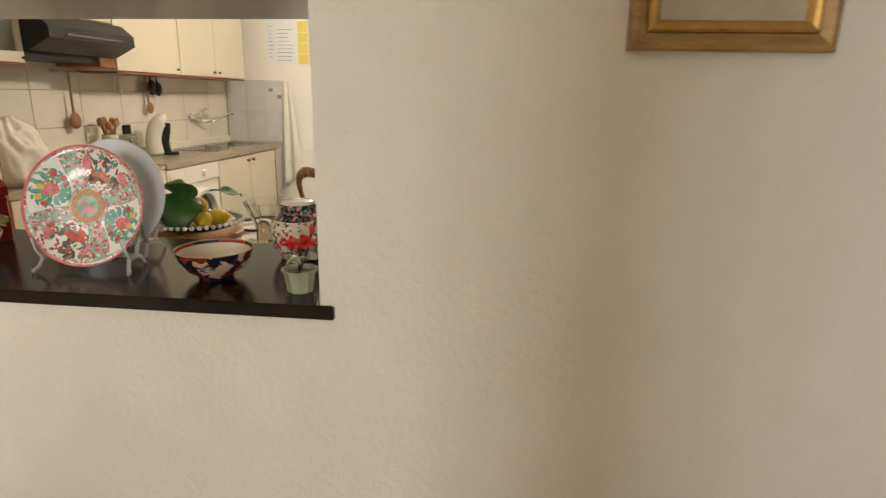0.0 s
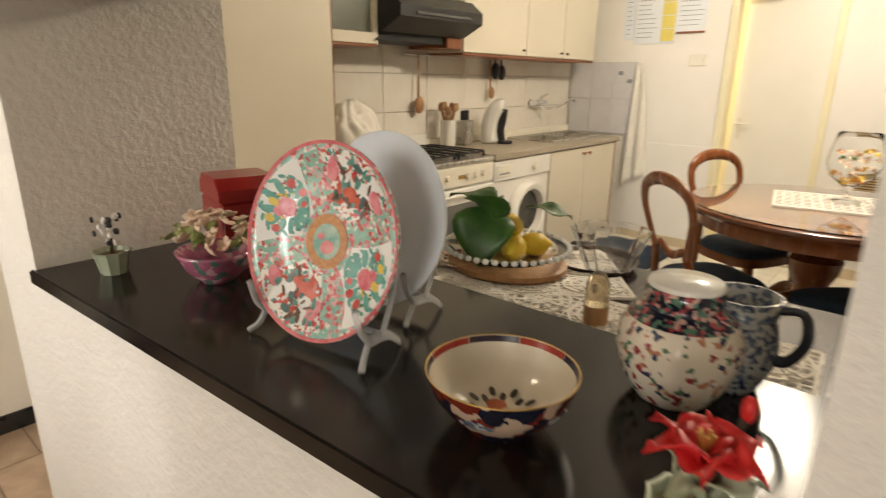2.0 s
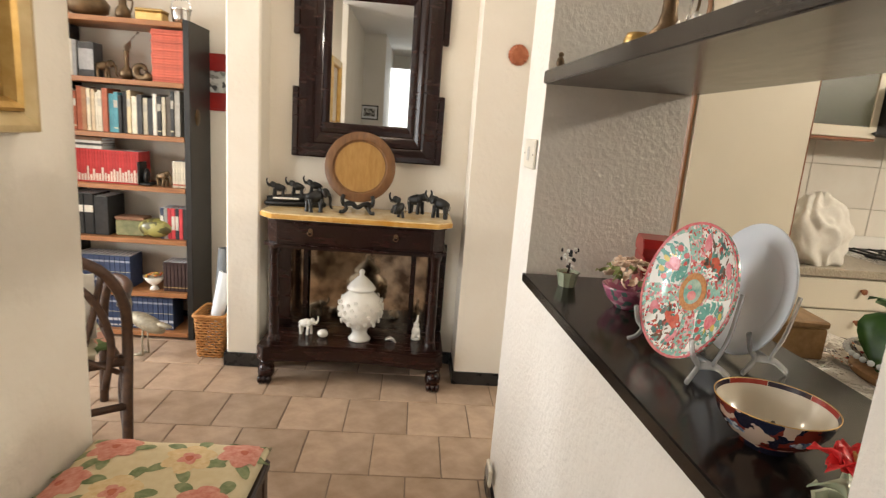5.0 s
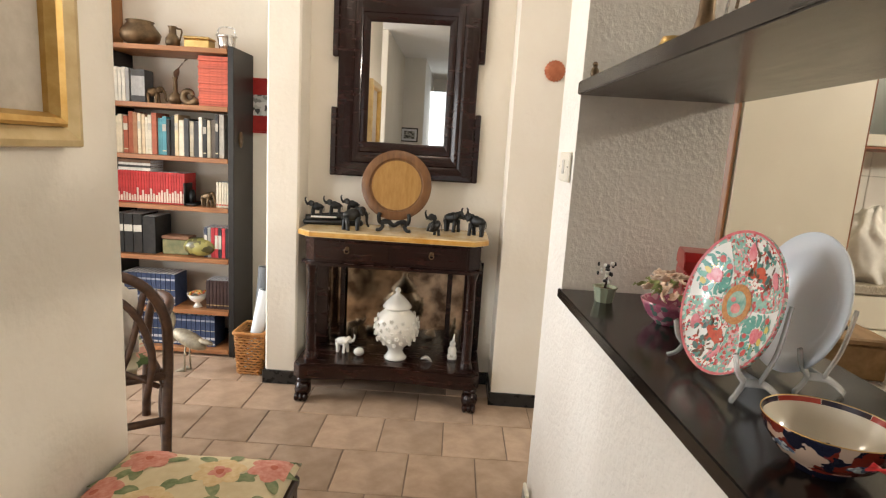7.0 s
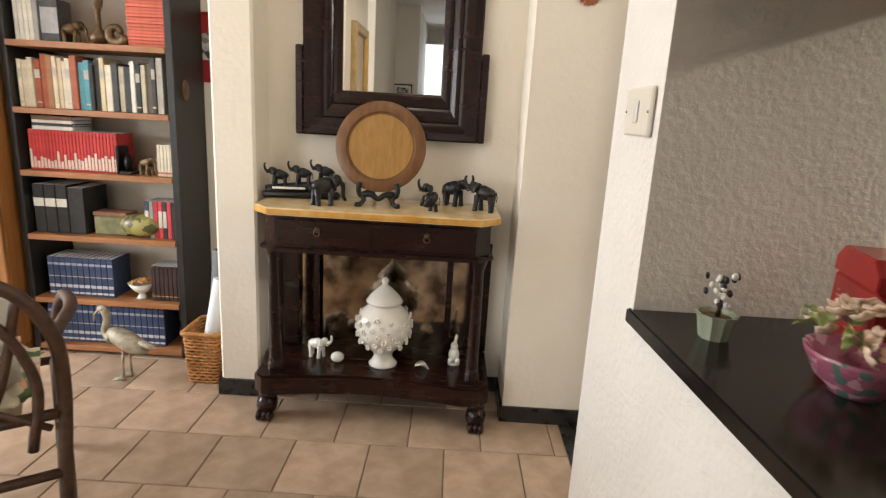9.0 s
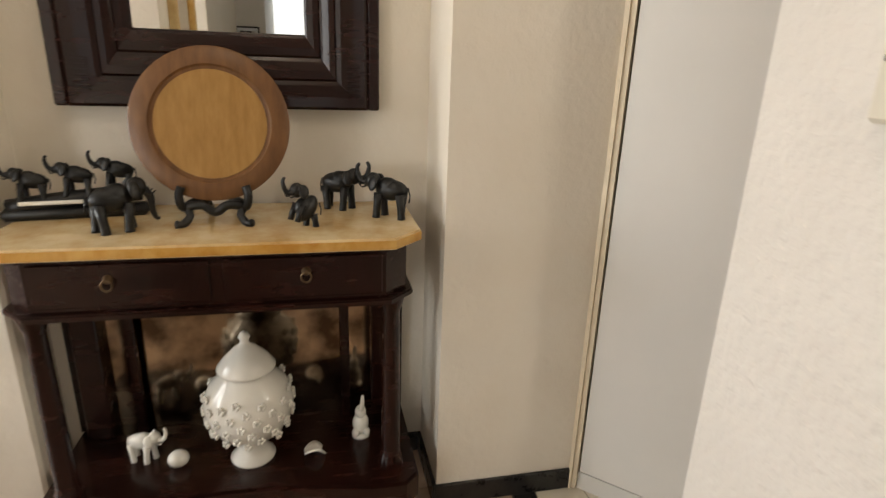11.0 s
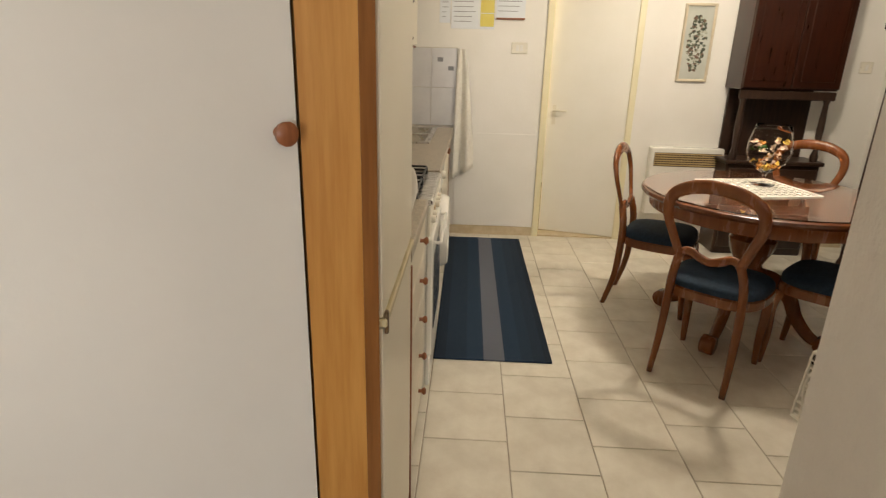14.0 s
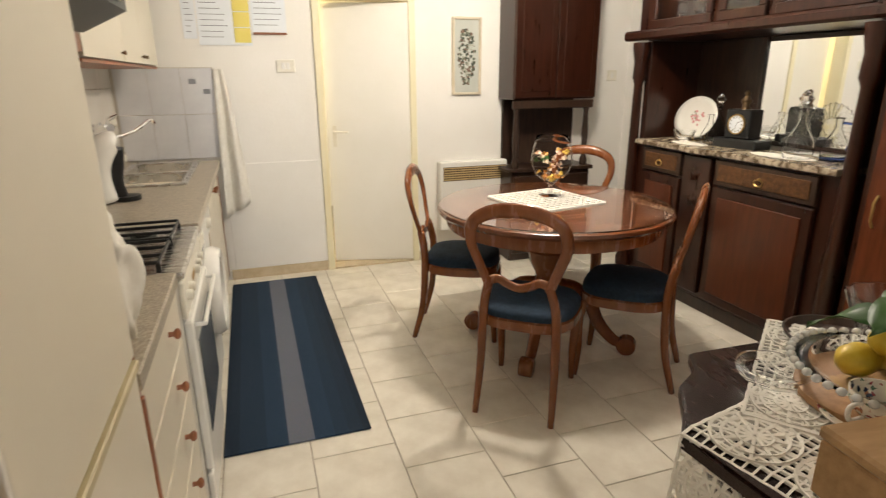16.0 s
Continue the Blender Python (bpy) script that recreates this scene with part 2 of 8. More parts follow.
YELLOW_PAINT = material("yellow_gloss_paint", (0.78, 0.71, 0.48), (0.82, 0.76, 0.55), 4, 0.35)
DOOR_PAINT = material("cream_door_paint", (0.82, 0.79, 0.71), (0.85, 0.82, 0.75), 3, 0.35, mottle=0.02, bump=0.0003, bump_scale=25)
FABRIC_BLUE = material("blue_velvet", (0.007, 0.020, 0.042), (0.015, 0.036, 0.066), 60, 0.85, bump=0.0006, bump_scale=400, mottle=0.2)
CHERRY_TOP = material("cherry_top", (0.115, 0.034, 0.011), (0.165, 0.052, 0.018), 5, 0.24, stretch=(1.2, 9, 4), coat=0.4, rough_var=0.06)
LACE = material("white_crochet", (0.78, 0.74, 0.66), (0.84, 0.80, 0.73), 120, 0.9, bump=0.0008, bump_scale=500)
CLOTH = material("cream_cotton", (0.74, 0.70, 0.62), (0.80, 0.77, 0.70), 40, 0.92, bump=0.0008, bump_scale=300, mottle=0.05)
PORCELAIN = material("white_porcelain", (0.78, 0.75, 0.68), (0.83, 0.81, 0.75), 6, 0.16, coat=0.4)
BLUEPLATE = material("bluish_porcelain", (0.74, 0.78, 0.83), (0.79, 0.82, 0.86), 3, 0.22, coat=0.3)
TERRA = material("copper_red", (0.36, 0.11, 0.05), (0.46, 0.16, 0.08), 30, 0.5, 0.4)
WOODSPOON = material("spoon_wood", (0.30, 0.15, 0.06), (0.42, 0.23, 0.10), 10, 0.5, stretch=(6, 6, 0.8))
REDLACQ = material("red_lacquer", (0.28, 0.012, 0.012), (0.36, 0.022, 0.018), 12, 0.3, coat=0.2)
GOLD = material("dull_gold", (0.50, 0.30, 0.08), (0.62, 0.40, 0.14), 25, 0.4, 0.6, rough_var=0.1)
PAPER = material("paper", (0.74, 0.77, 0.80), (0.78, 0.81, 0.84), 8, 0.85)
PAPER_YELLOW = material("yellow_paper", (0.72, 0.60, 0.14), (0.76, 0.65, 0.20), 8, 0.85)
INK = material("grey_ink", (0.22, 0.22, 0.23), None, 8, 0.8)
MARBLE_YELLOW = material("yellow_marble", (0.56, 0.34, 0.12), (0.78, 0.62, 0.37), 8, 0.18, mottle=0.12, coat=0.2, detail=9.0, low=0.3, high=0.6)
MARBLE_BROWN = material("veined_marble", (0.11, 0.075, 0.045), (0.46, 0.38, 0.28), 26, 0.25, detail=9.0, low=0.42, high=0.58)
LEAF = material("green_leaf", (0.020, 0.070, 0.010), (0.045, 0.115, 0.018), 20, 0.38, random_value=0.2)
LEMON = material("lemon_peel", (0.62, 0.40, 0.02), (0.70, 0.50, 0.05), 30, 0.45, bump=0.0008, bump_scale=250)
PETAL_RED = material("red_petal", (0.55, 0.012, 0.015), (0.66, 0.03, 0.03), 25, 0.45)
PETAL_PALE = material("pale_pink_petal", (0.62, 0.40, 0.28), (0.78, 0.62, 0.48), 30, 0.6, random_value=0.15)
CELADON = material("celadon_glaze", (0.36, 0.41, 0.28), (0.46, 0.50, 0.37), 14, 0.2, coat=0.4)
EBONY = material("ebony", (0.004, 0.004, 0.004), (0.010, 0.0095, 0.009), 30, 0.36, bump=0.0007, bump_scale=160, rough_var=0.12)
RATTAN = material("dark_rattan", (0.035, 0.016, 0.009), (0.075, 0.034, 0.017), 30, 0.45, bump=0.0006, bump_scale=120)
WICKER = material("honey_wicker", (0.36, 0.14, 0.035), (0.50, 0.24, 0.07), 40, 0.6, bump=0.001, bump_scale=150)
SHELFWOOD = material("shelf_wood", (0.30, 0.12, 0.045), (0.40, 0.18, 0.07), 6, 0.42, stretch=(6, 0.8, 6))
BLACKWOOD = material("black_painted_wood", (0.012, 0.011, 0.010), (0.022, 0.020, 0.018), 8, 0.4, rough_var=0.1)
BROWN_PANEL = material("brown_door_veneer", (0.24, 0.095, 0.025), (0.32, 0.14, 0.042), 5, 0.4, stretch=(6, 6, 0.6))
TRAY_IN = material("tray_wood_light", (0.30, 0.155, 0.038), (0.38, 0.21, 0.06), 9, 0.42, stretch=(1, 5, 1.4), rough_var=0.08)
TRAY_RIM = material("tray_wood_dark", (0.12, 0.052, 0.017), (0.18, 0.082, 0.028), 9, 0.4, stretch=(1, 5, 1.4))
STONE_BOX = material("waxed_box_wood", (0.30, 0.17, 0.07), (0.40, 0.24, 0.11), 9, 0.45, stretch=(1, 5, 5))


def glass_material(name, color, rough=0.02, ior=1.45):
    mat = bpy.data.materials.new(name)
    mat.use_nodes = True
    b = mat.node_tree.nodes["Principled BSDF"]
    b.inputs["Base Color"].default_value = (*color, 1)
    b.inputs["Transmission Weight"].default_value, b.inputs["Roughness"].default_value, b.inputs["IOR"].default_value = 1.0, rough, ior
    return mat


def clear(ob):
    ob.visible_shadow = False
    return ob


GLASS = glass_material("clear_glass", (0.98, 0.985, 0.985))
THIN_GLASS = glass_material("thin_clear_glass", (0.99, 0.995, 0.995), 0.02, 1.12)
FROST = glass_material("frosted_glass", (0.80, 0.86, 0.82), 0.35)
ACRYLIC = material("acrylic", (0.96, 0.965, 0.97), (0.98, 0.985, 0.985), 4, 0.12, transmission=0.70, ior=1.30)
BEAD_GLASS = material("bead_glass", (0.86, 0.86, 0.83), (0.92, 0.92, 0.90), 30, 0.06, transmission=0.35, ior=1.4, coat=0.5)
BLUEGLASS = glass_material("blue_glass", (0.12, 0.22, 0.75))
AMBER = glass_material("smoky_glass", (0.62, 0.52, 0.36), 0.1)


def mirror_material(name, color, rough, spots):
    mat = bpy.data.materials.new(name)
    mat.use_nodes = True
    nt = mat.node_tree
    b = nt.nodes["Principled BSDF"]
    b.inputs["Metallic"].default_value, b.inputs["Roughness"].default_value = 1.0, rough
    tc, n, ramp = nt.nodes.new("ShaderNodeTexCoord"), nt.nodes.new("ShaderNodeTexNoise"), nt.nodes.new("ShaderNodeValToRGB")
    n.inputs["Scale"].default_value, n.inputs["Detail"].default_value = spots[0], 8
    ramp.color_ramp.elements[0].position, ramp.color_ramp.elements[1].position = spots[1], spots[2]
    ramp.color_ramp.elements[0].color, ramp.color_ramp.elements[1].color = (0.09, 0.06, 0.04, 1), (*color, 1)
    nt.links.new(tc.outputs["Object"], n.inputs["Vector"])
    nt.links.new(n.outputs["Fac"], ramp.inputs[0])
    nt.links.new(ramp.outputs[0], b.inputs["Base Color"])
    return mat


MIRROR = mirror_material("mirror", (0.88, 0.89, 0.88), 0.01, (14, 0.22, 0.27))
OLD_MIRROR = mirror_material("foxed_mirror", (0.50, 0.40, 0.29), 0.10, (9, 0.36, 0.62))


def mosaic(name, colors, scale, ground, rough=0.22, share=0.55, stretch=(1, 1, 1)):
    """Painted decoration: small irregular patches of several colours on a ground colour."""
    mat = bpy.data.materials.new(name)
    mat.use_nodes = True
    nt = mat.node_tree
    b = nt.nodes["Principled BSDF"]
    b.inputs["Roughness"].default_value, b.inputs["Coat Weight"].default_value = rough, 0.3
    add = nt.nodes.new
    tc, mp, wob, mixv, vor, sep, ramp = (add("ShaderNode" + k) for k in ("TexCoord", "Mapping", "TexNoise", "Mix", "TexVoronoi", "SeparateColor", "ValToRGB"))
    mp.inputs["Scale"].default_value = stretch
    wob.inputs["Scale"].default_value = scale * 1.3
    mixv.data_type, mixv.blend_type = "RGBA", "ADD"
    mixv.inputs["Factor"].default_value = 0.9 / scale
    vor.inputs["Scale"].default_value = scale
    nt.links.new(tc.outputs["Object"], mp.inputs[0])
    nt.links.new(mp.outputs[0], wob.inputs["Vector"])
    nt.links.new(mp.outputs[0], mixv.inputs[6]), nt.links.new(wob.outputs["Color"], mixv.inputs[7])
    nt.links.new(mixv.outputs[2], vor.inputs["Vector"])
    nt.links.new(vor.outputs["Color"], sep.inputs[0])
    ramp.color_ramp.interpolation = "CONSTANT"
    el = ramp.color_ramp.elements
    el[0].position, el[0].color = 0.0, (*ground, 1)
    el[1].position, el[1].color = 1 - share, (*colors[0], 1)
    for i, c in enumerate(colors[1:], 1):
        e = el.new(1 - share + share * i / len(colors))
        e.color = (*c, 1)
    nt.links.new(sep.outputs[0], ramp.inputs[0])
    nt.links.new(ramp.outputs[0], b.inputs["Base Color"])
    return mat


PINK, TEAL, ROSE, CREAMY = (0.62, 0.13, 0.17), (0.09, 0.30, 0.26), (0.50, 0.05, 0.05), (0.80, 0.78, 0.72)
FAMILLE = mosaic("painted_border", [(0.66, 0.22, 0.25), (0.30, 0.50, 0.42), (0.52, 0.10, 0.09), (0.70, 0.40, 0.40), (0.74, 0.72, 0.64)], 190, (0.24, 0.46, 0.38), share=0.66)
FAMILLE_FINE = mosaic("painted_flowers", [TEAL, PINK, (0.10, 0.20, 0.10), (0.66, 0.50, 0.10)], 270, (0.82, 0.81, 0.77), share=0.50)
FAMILLE_RED = mosaic("painted_figures", [ROSE, (0.60, 0.10, 0.06), TEAL, (0.82, 0.80, 0.74), PINK], 210, (0.80, 0.77, 0.71), share=0.50)
IMARI = mosaic("red_blue_bowl_paint", [(0.20, 0.028, 0.014), (0.014, 0.016, 0.035), (0.55, 0.40, 0.30), (0.18, 0.022, 0.012)], 44, (0.016, 0.015, 0.028), share=0.60)
JAR_PAINT = mosaic("jar_paint", [(0.32, 0.05, 0.05), (0.04, 0.05, 0.10), (0.12, 0.20, 0.12), (0.50, 0.22, 0.12)], 135, (0.76, 0.68, 0.56), share=0.24)
JAR_BAND = mosaic("jar_band", [(0.40, 0.06, 0.07), (0.55, 0.35, 0.30), (0.10, 0.20, 0.14)], 180, (0.012, 0.014, 0.03), share=0.45)
BLUEWARE = mosaic("blue_white_paint", [(0.04, 0.06, 0.12), (0.12, 0.16, 0.22)], 170, (0.44, 0.46, 0.46), share=0.55)
FLORAL = mosaic("floral_chintz", [(0.13, 0.20, 0.07), (0.60, 0.20, 0.14), (0.20, 0.26, 0.11), (0.72, 0.38, 0.28)], 17, (0.74, 0.66, 0.48), rough=0.9, share=0.55)
POTPOURRI = mosaic("dried_petals", [(0.60, 0.28, 0.04), (0.62, 0.12, 0.04), (0.66, 0.46, 0.10)], 60, (0.55, 0.40, 0.24), rough=0.9, share=0.7)
HERB = mosaic("dried_flower_print", [(0.05, 0.06, 0.045), (0.11, 0.12, 0.08), (0.16, 0.10, 0.07)], 60, (0.40, 0.40, 0.33), rough=0.8, share=0.75)
PHOTO = mosaic("faded_photo", [(0.05, 0.05, 0.05), (0.20, 0.20, 0.19), (0.40, 0.40, 0.38)], 40, (0.55, 0.55, 0.53), rough=0.5, share=0.7)


def rug_material():
    """A woven runner: bands of blue across its width, a grey band in the middle."""
    mat = material("woven_runner", (0.01, 0.02, 0.03), None, 200, 0.95, bump=0.002, bump_scale=260)
    nt = mat.node_tree
    tc, sep, ramp, noise_, mix = (nt.nodes.new("ShaderNode" + k) for k in ("TexCoord", "SeparateXYZ", "ValToRGB", "TexNoise", "Mix"))
    ramp.color_ramp.interpolation = "CONSTANT"
    el = ramp.color_ramp.elements
    bands = [(0, (0.006, 0.019, 0.042)), (0.10, (0.009, 0.028, 0.060)), (0.28, (0.012, 0.037, 0.078)), (0.425, (0.15, 0.16, 0.20)),
             (0.60, (0.012, 0.037, 0.078)), (0.74, (0.009, 0.029, 0.062)), (0.84, (0.008, 0.024, 0.052)), (0.94, (0.005, 0.016, 0.036))]
    el[0].color = (*bands[0][1], 1)
    el[1].position, el[1].color = bands[1][0], (*bands[1][1], 1)
    for p, c in bands[2:]:
        el.new(p).color = (*c, 1)
    noise_.inputs["Scale"].default_value, noise_.inputs["Detail"].default_value = 180, 3
    mix.data_type, mix.blend_type = "RGBA", "MULTIPLY"
    mix.inputs["Factor"].default_value = 0.55
    nt.links.new(tc.outputs["Generated"], sep.inputs[0])
    nt.links.new(sep.outputs[0], ramp.inputs[0])
    nt.links.new(tc.outputs["Object"], noise_.inputs["Vector"])
    nt.links.new(ramp.outputs[0], mix.inputs[6])
    nt.links.new(noise_.outputs["Color"], mix.inputs[7])
    nt.links.new(mix.outputs[2], nt.nodes["Principled BSDF"].inputs["Base Color"])
    return mat


RUG = rug_material()

# ---- the setting ----
# hall: pass wall along y 1.345-1.79, hatch x -1.345..-0.005, kitchen north of it
Y0, Y1, XL, XR = 1.345, 1.79, -1.345, -0.070
H = 2.70


def wall_y(x):
    """The hall face of the hatch wall, which runs a little askew."""
    return Y0 + 0.048 * max(0.0, x - XL)


bm = bm_new()
add_prism(bm, [(-1.645, Y0), (XL, Y0), (XL, Y1), (-1.555, Y1)], 0, H)
tagged(new("wall_hatch_west", finish(bm, "wall_hatch_west", ROUGHCAST)), "white textured plaster end of the hatch wall", kind="structure")
bm = bm_new()
add_prism(bm, [(XR, wall_y(XR)), (2.6, wall_y(2.6)), (2.6, Y1), (XR, Y1)], 0, H)
tagged(new("wall_hatch_east", finish(bm, "wall_hatch_east", ROUGHCAST)), "white textured plaster wall beside the hatch", kind="structure")
bm = bm_new()
add_prism(bm, [(XL, wall_y(XL)), (XR, wall_y(XR)), (XR, Y1), (XL, Y1)], 0, 0.952)
tagged(new("wall_hatch_sill", finish(bm, "wall_hatch_sill", ROUGHCAST)), "white plaster wall below the hatch", kind="structure")
bm = bm_new()
add_prism(bm, [(XL, wall_y(XL)), (XR, wall_y(XR)), (XR, Y1), (XL, Y1)], 2.25, H)
tagged(new("wall_hatch_top", finish(bm, "wall_hatch_top", WALL)), "white plaster over the hatch", kind="structure")
# west side of the hall: two pilasters and the niche for the console table
structure("wall_niche", [((-3.05, 0.14, 0), (-2.88, 1.26, H))], WALL, "cream plaster niche wall")
structure("pilaster_south", [((-3.35, -0.04, 0), (-2.69, 0.14, H))], WALL, "white plaster pilaster", 0.01)
bm = bm_new()
add_prism(bm, [(-3.05, 1.26), (-2.60, 1.26), (-2.60, 1.72), (-2.62, 1.735), (-2.75, 1.90), (-3.05, 1.90)], 0, H)
tagged(new("pilaster_north", finish(bm, "pilaster_north", WALL)), "cream plaster pilaster", kind="structure")
structure("wall_living_west", [((-3.55, -4.0, 0), (-3.35, -0.04, H))], WALL, "white plaster wall behind the bookshelf")
structure("wall_hall_south", [((-1.06, -0.03, 0), (-0.05, 0.135, H))], WALL, "white plaster stub wall", 0.006)
# unseen wall, added to cut the south daylight to a band on the hatch wall
structure("wall_hall_south_east", [((0.66, -0.03, 0), (2.6, 0.105, H))], WALL, "unseen plaster wall added to shade the hall's east part", 0.006)
structure("wall_living_south_low", [((-3.55, -4.15, 0), (5.2, -4.0, 0.7))], WALL)
structure("wall_living_south_high", [((-3.55, -4.15, 2.3), (5.2, -4.0, H))], WALL)
structure("wall_living_south_side", [((-3.55, -4.15, 0.7), (-3.0, -4.0, 2.3)), ((-1.4, -4.15, 0.7), (1.1, -4.0, 2.3)), ((2.2, -4.15, 0.7), (5.2, -4.0, 2.3))], WALL)
structure("wall_hall_east", [((2.6, -4.0, 0), (2.75, 0.42, H)), ((2.6, 1.534, 0), (5.2, 1.79, H))], KWALL, "white plaster wall with small pictures")
structure("wall_far_east", [((5.0, 0.3, 0), (5.15, 1.534, H)), ((2.75, 0.27, 0), (5.0, 0.42, H))], KWALL, "white plaster wall at the corridor's end")
# kitchen
YF, XW, XQ = 5.905, -2.70, 1.20
structure("wall_kitchen_west", [((XW - 0.15, 1.90, 0), (XW, YF + 0.12, H))], KWALL, "white painted kitchen wall")
structure("wall_kitchen_north", [((XW, YF, 0), (-1.345, YF + 0.12, H)), ((-0.70, YF, 0), (XQ, YF + 0.12, H)), ((-1.345, YF, 1.965), (-0.70, YF + 0.12, H))], KWALL, "white painted kitchen wall with a door opening")
structure("wall_kitchen_east", [((XQ, Y1, 0), (XQ + 0.12, YF + 0.12, H))], KWALL, "white painted kitchen wall")
structure("wall_back_room", [((-2.7, 8.2, 0), (0.6, 8.3, H)), ((-2.8, YF + 0.12, 0), (-2.7, 8.3, H)), ((0.6, YF + 0.12, 0), (0.7, 8.3, H))], KWALL, "yellowish painted wall of the room behind")
structure("ceiling", [((-3.6, -4.2, H), (5.3, 8.4, H + 0.1))], CEIL, "white ceiling")
# floors; tiles are laid on these beds
structure("floor_hall", [((-3.6, -4.2, -0.1), (5.3, 1.518, -0.004))], HALL_GROUT, "brown grout bed of the hall floor")
structure("floor_kitchen", [((-3.0, 1.594, -0.1), (2.7, YF + 0.12, -0.004)), ((-3.0, YF + 0.12, -0.1), (0.9, 8.4, -0.002))], KIT_GROUT, "grout bed of the kitchen floor")
structure("threshold", [((-2.62, 1.518, -0.1), (-1.58, 1.594, 0.001))], BASE_BLACK, "black marble threshold strip")

# ---- kitchen ----
def knob(parent, x, y, z, name="knob", mat=None, r=0.014):
    """A turned wooden knob that stands out to +x."""
    bm = bm_new()
    add_lathe(bm, [(0, 0), (r * 0.55, 0), (r * 0.45, r * 0.8), (r, r * 1.3), (r * 1.05, r * 1.7), (r * 0.6, r * 2.1), (0, r * 2.15)], 12, pose(x, y, z, 0, 90, 0))
    return part(name, bm, mat or REDWOOD, parent, "brown wooden knob", True)


# corner cupboard: white door set at 45 degrees, cream frame, orange-brown end panel
cup = thing("corner_cupboard", pose(0, 0, 0), "white corner cupboard with one plain door and wooden edge", "cupboard")
A, B = Vector((-2.585, 1.742, 0)), Vector((-2.220, 2.106, 0))
d = (B - A).normalized()
n = Vector((d.y, -d.x, 0))
bm = bm_new()
p = [A + d * 0.006, B - d * 0.004]
add_prism(bm, [(p[0] + n * 0.004)[:2], (p[1] + n * 0.004)[:2], (p[1] - n * 0.016)[:2], (p[0] - n * 0.016)[:2]], 0.07, 2.32, 0.002)
cdoor = part("door", bm, WHITE_DOOR, cup)
bm = bm_new()
q = B - d * 0.035 + n * 0.004
add_lathe(bm, [(0, 0), (0.009, 0), (0.008, 0.012), (0.018, 0.022), (0.019, 0.030), (0.012, 0.036), (0, 0.037)], 14, Matrix.Translation((q.x, q.y, 1.312)) @ n.to_track_quat("Z", "Y").to_matrix().to_4x4())
part("knob", bm, REDWOOD, cdoor, "round brown wooden knob", True)
bm = bm_new()
add_prism(bm, [(A - n * 0.001)[:2], (B - n * 0.001)[:2], (B - n * 0.03)[:2], (A - n * 0.03)[:2]], 0, 0.064)
part("kickboard", bm, WHITE_DOOR, cup)
bm = bm_new()
c0 = A - d * 0.030
add_prism(bm, [(c0 + n * 0.012)[:2], (A + n * 0.012)[:2], (A - n * 0.03)[:2], (c0 - n * 0.03)[:2]], 0, 2.34, 0.004)
add_prism(bm, [(c0 + d * 0.004 + n * 0.019)[:2], (c0 + d * 0.015 + n * 0.019)[:2], (c0 + d * 0.015 + n * 0.011)[:2], (c0 + d * 0.004 + n * 0.011)[:2]], 0, 2.34, 0.002)
part("frame", bm, material("cream_trim", (0.70, 0.60, 0.44), (0.74, 0.65, 0.50), 5, 0.5), cup, "cream painted upright moulding")
bm = bm_new()
add_prism(bm, [(-2.217, 2.109), (-2.128, 2.144), (-2.140, 2.172), (-2.230, 2.137)], 0.0, 2.32, 0.002)
part("end_panel", bm, PINE, cup, "orange-brown varnished edge panel")
# thin shadow beside the end panel, built as a dark brown strip
bm = bm_new()
add_prism(bm, [(-2.127, 2.142), (-2.103, 2.158), (-2.110, 2.174), (-2.138, 2.170)], 0.0, 2.32, 0.002)
part("edge_strip", bm, material("shadow_strip_brown", (0.20, 0.075, 0.018), (0.27, 0.11, 0.03), 7, 0.4, stretch=(9, 9, 0.6)), cup, "dark brown strip in place of the thin shadow beside the panel")

# tall unit with two cream doors
tall = thing("tall_unit", pose(-2.69, 2.178, 0), "cream laminate tall kitchen unit with brown edges", "cupboard")
box_part("carcass", (0.0, 0.0, 0.0), (0.572, 0.530, 2.32), LAMINATE, tall)
upper = box_part("door", (0.574, 0.004, 0.955), (0.590, 0.529, 2.315), LAMINATE, tall)
lower = box_part("door", (0.574, 0.004, 0.085), (0.590, 0.520, 0.932), LAMINATE, tall)
box_part("grip_strip", (0.580, 0.004, 0.934), (0.598, 0.520, 0.952), material("grip_beige", (0.44, 0.36, 0.20), (0.52, 0.44, 0.27), 9, 0.4), tall, "beige grip strip", 0.003)
box_part("latch", (0.592, 0.010, 0.918), (0.600, 0.022, 0.966), BRONZE, upper, "black metal latch")
box_part("edge_trim", (0.555, 0.5305, 0.932), (0.588, 0.537, 2.32), REDWOOD, tall, "brown wooden edge trim")
box_part("lower_edge_trim", (0.555, 0.521, 0.0), (0.594, 0.537, 0.868), REDWOOD, tall, "brown wooden edge trim")
box_part("kickboard", (0.52, 0.0, 0.0), (0.574, 0.520, 0.08), WALNUT, tall)

# drawer unit with wooden knobs
dru = thing("drawer_unit", pose(-2.69, 2.722, 0), "cream drawer unit with five drawers and brown knobs", "drawers")
box_part("carcass", (0.0, 0.0, 0.085), (0.560, 0.610, 0.868), LAMINATE, dru)
for i in range(5):
    z = 0.865 - i * 0.154
    dr = box_part("drawer", (0.562, 0.014, z - 0.150), (0.580, 0.606, z - 0.004), LAMINATE, dru)
    knob(dr, 0.580, 0.400, z - 0.055)
box_part("edge_trim", (0.545, -0.001, 0.0), (0.584, 0.012, 0.868), REDWOOD, dru, "brown wooden edge trim")
box_part("kickboard", (0.50, 0.0, 0.0), (0.562, 0.610, 0.083), WALNUT, dru)

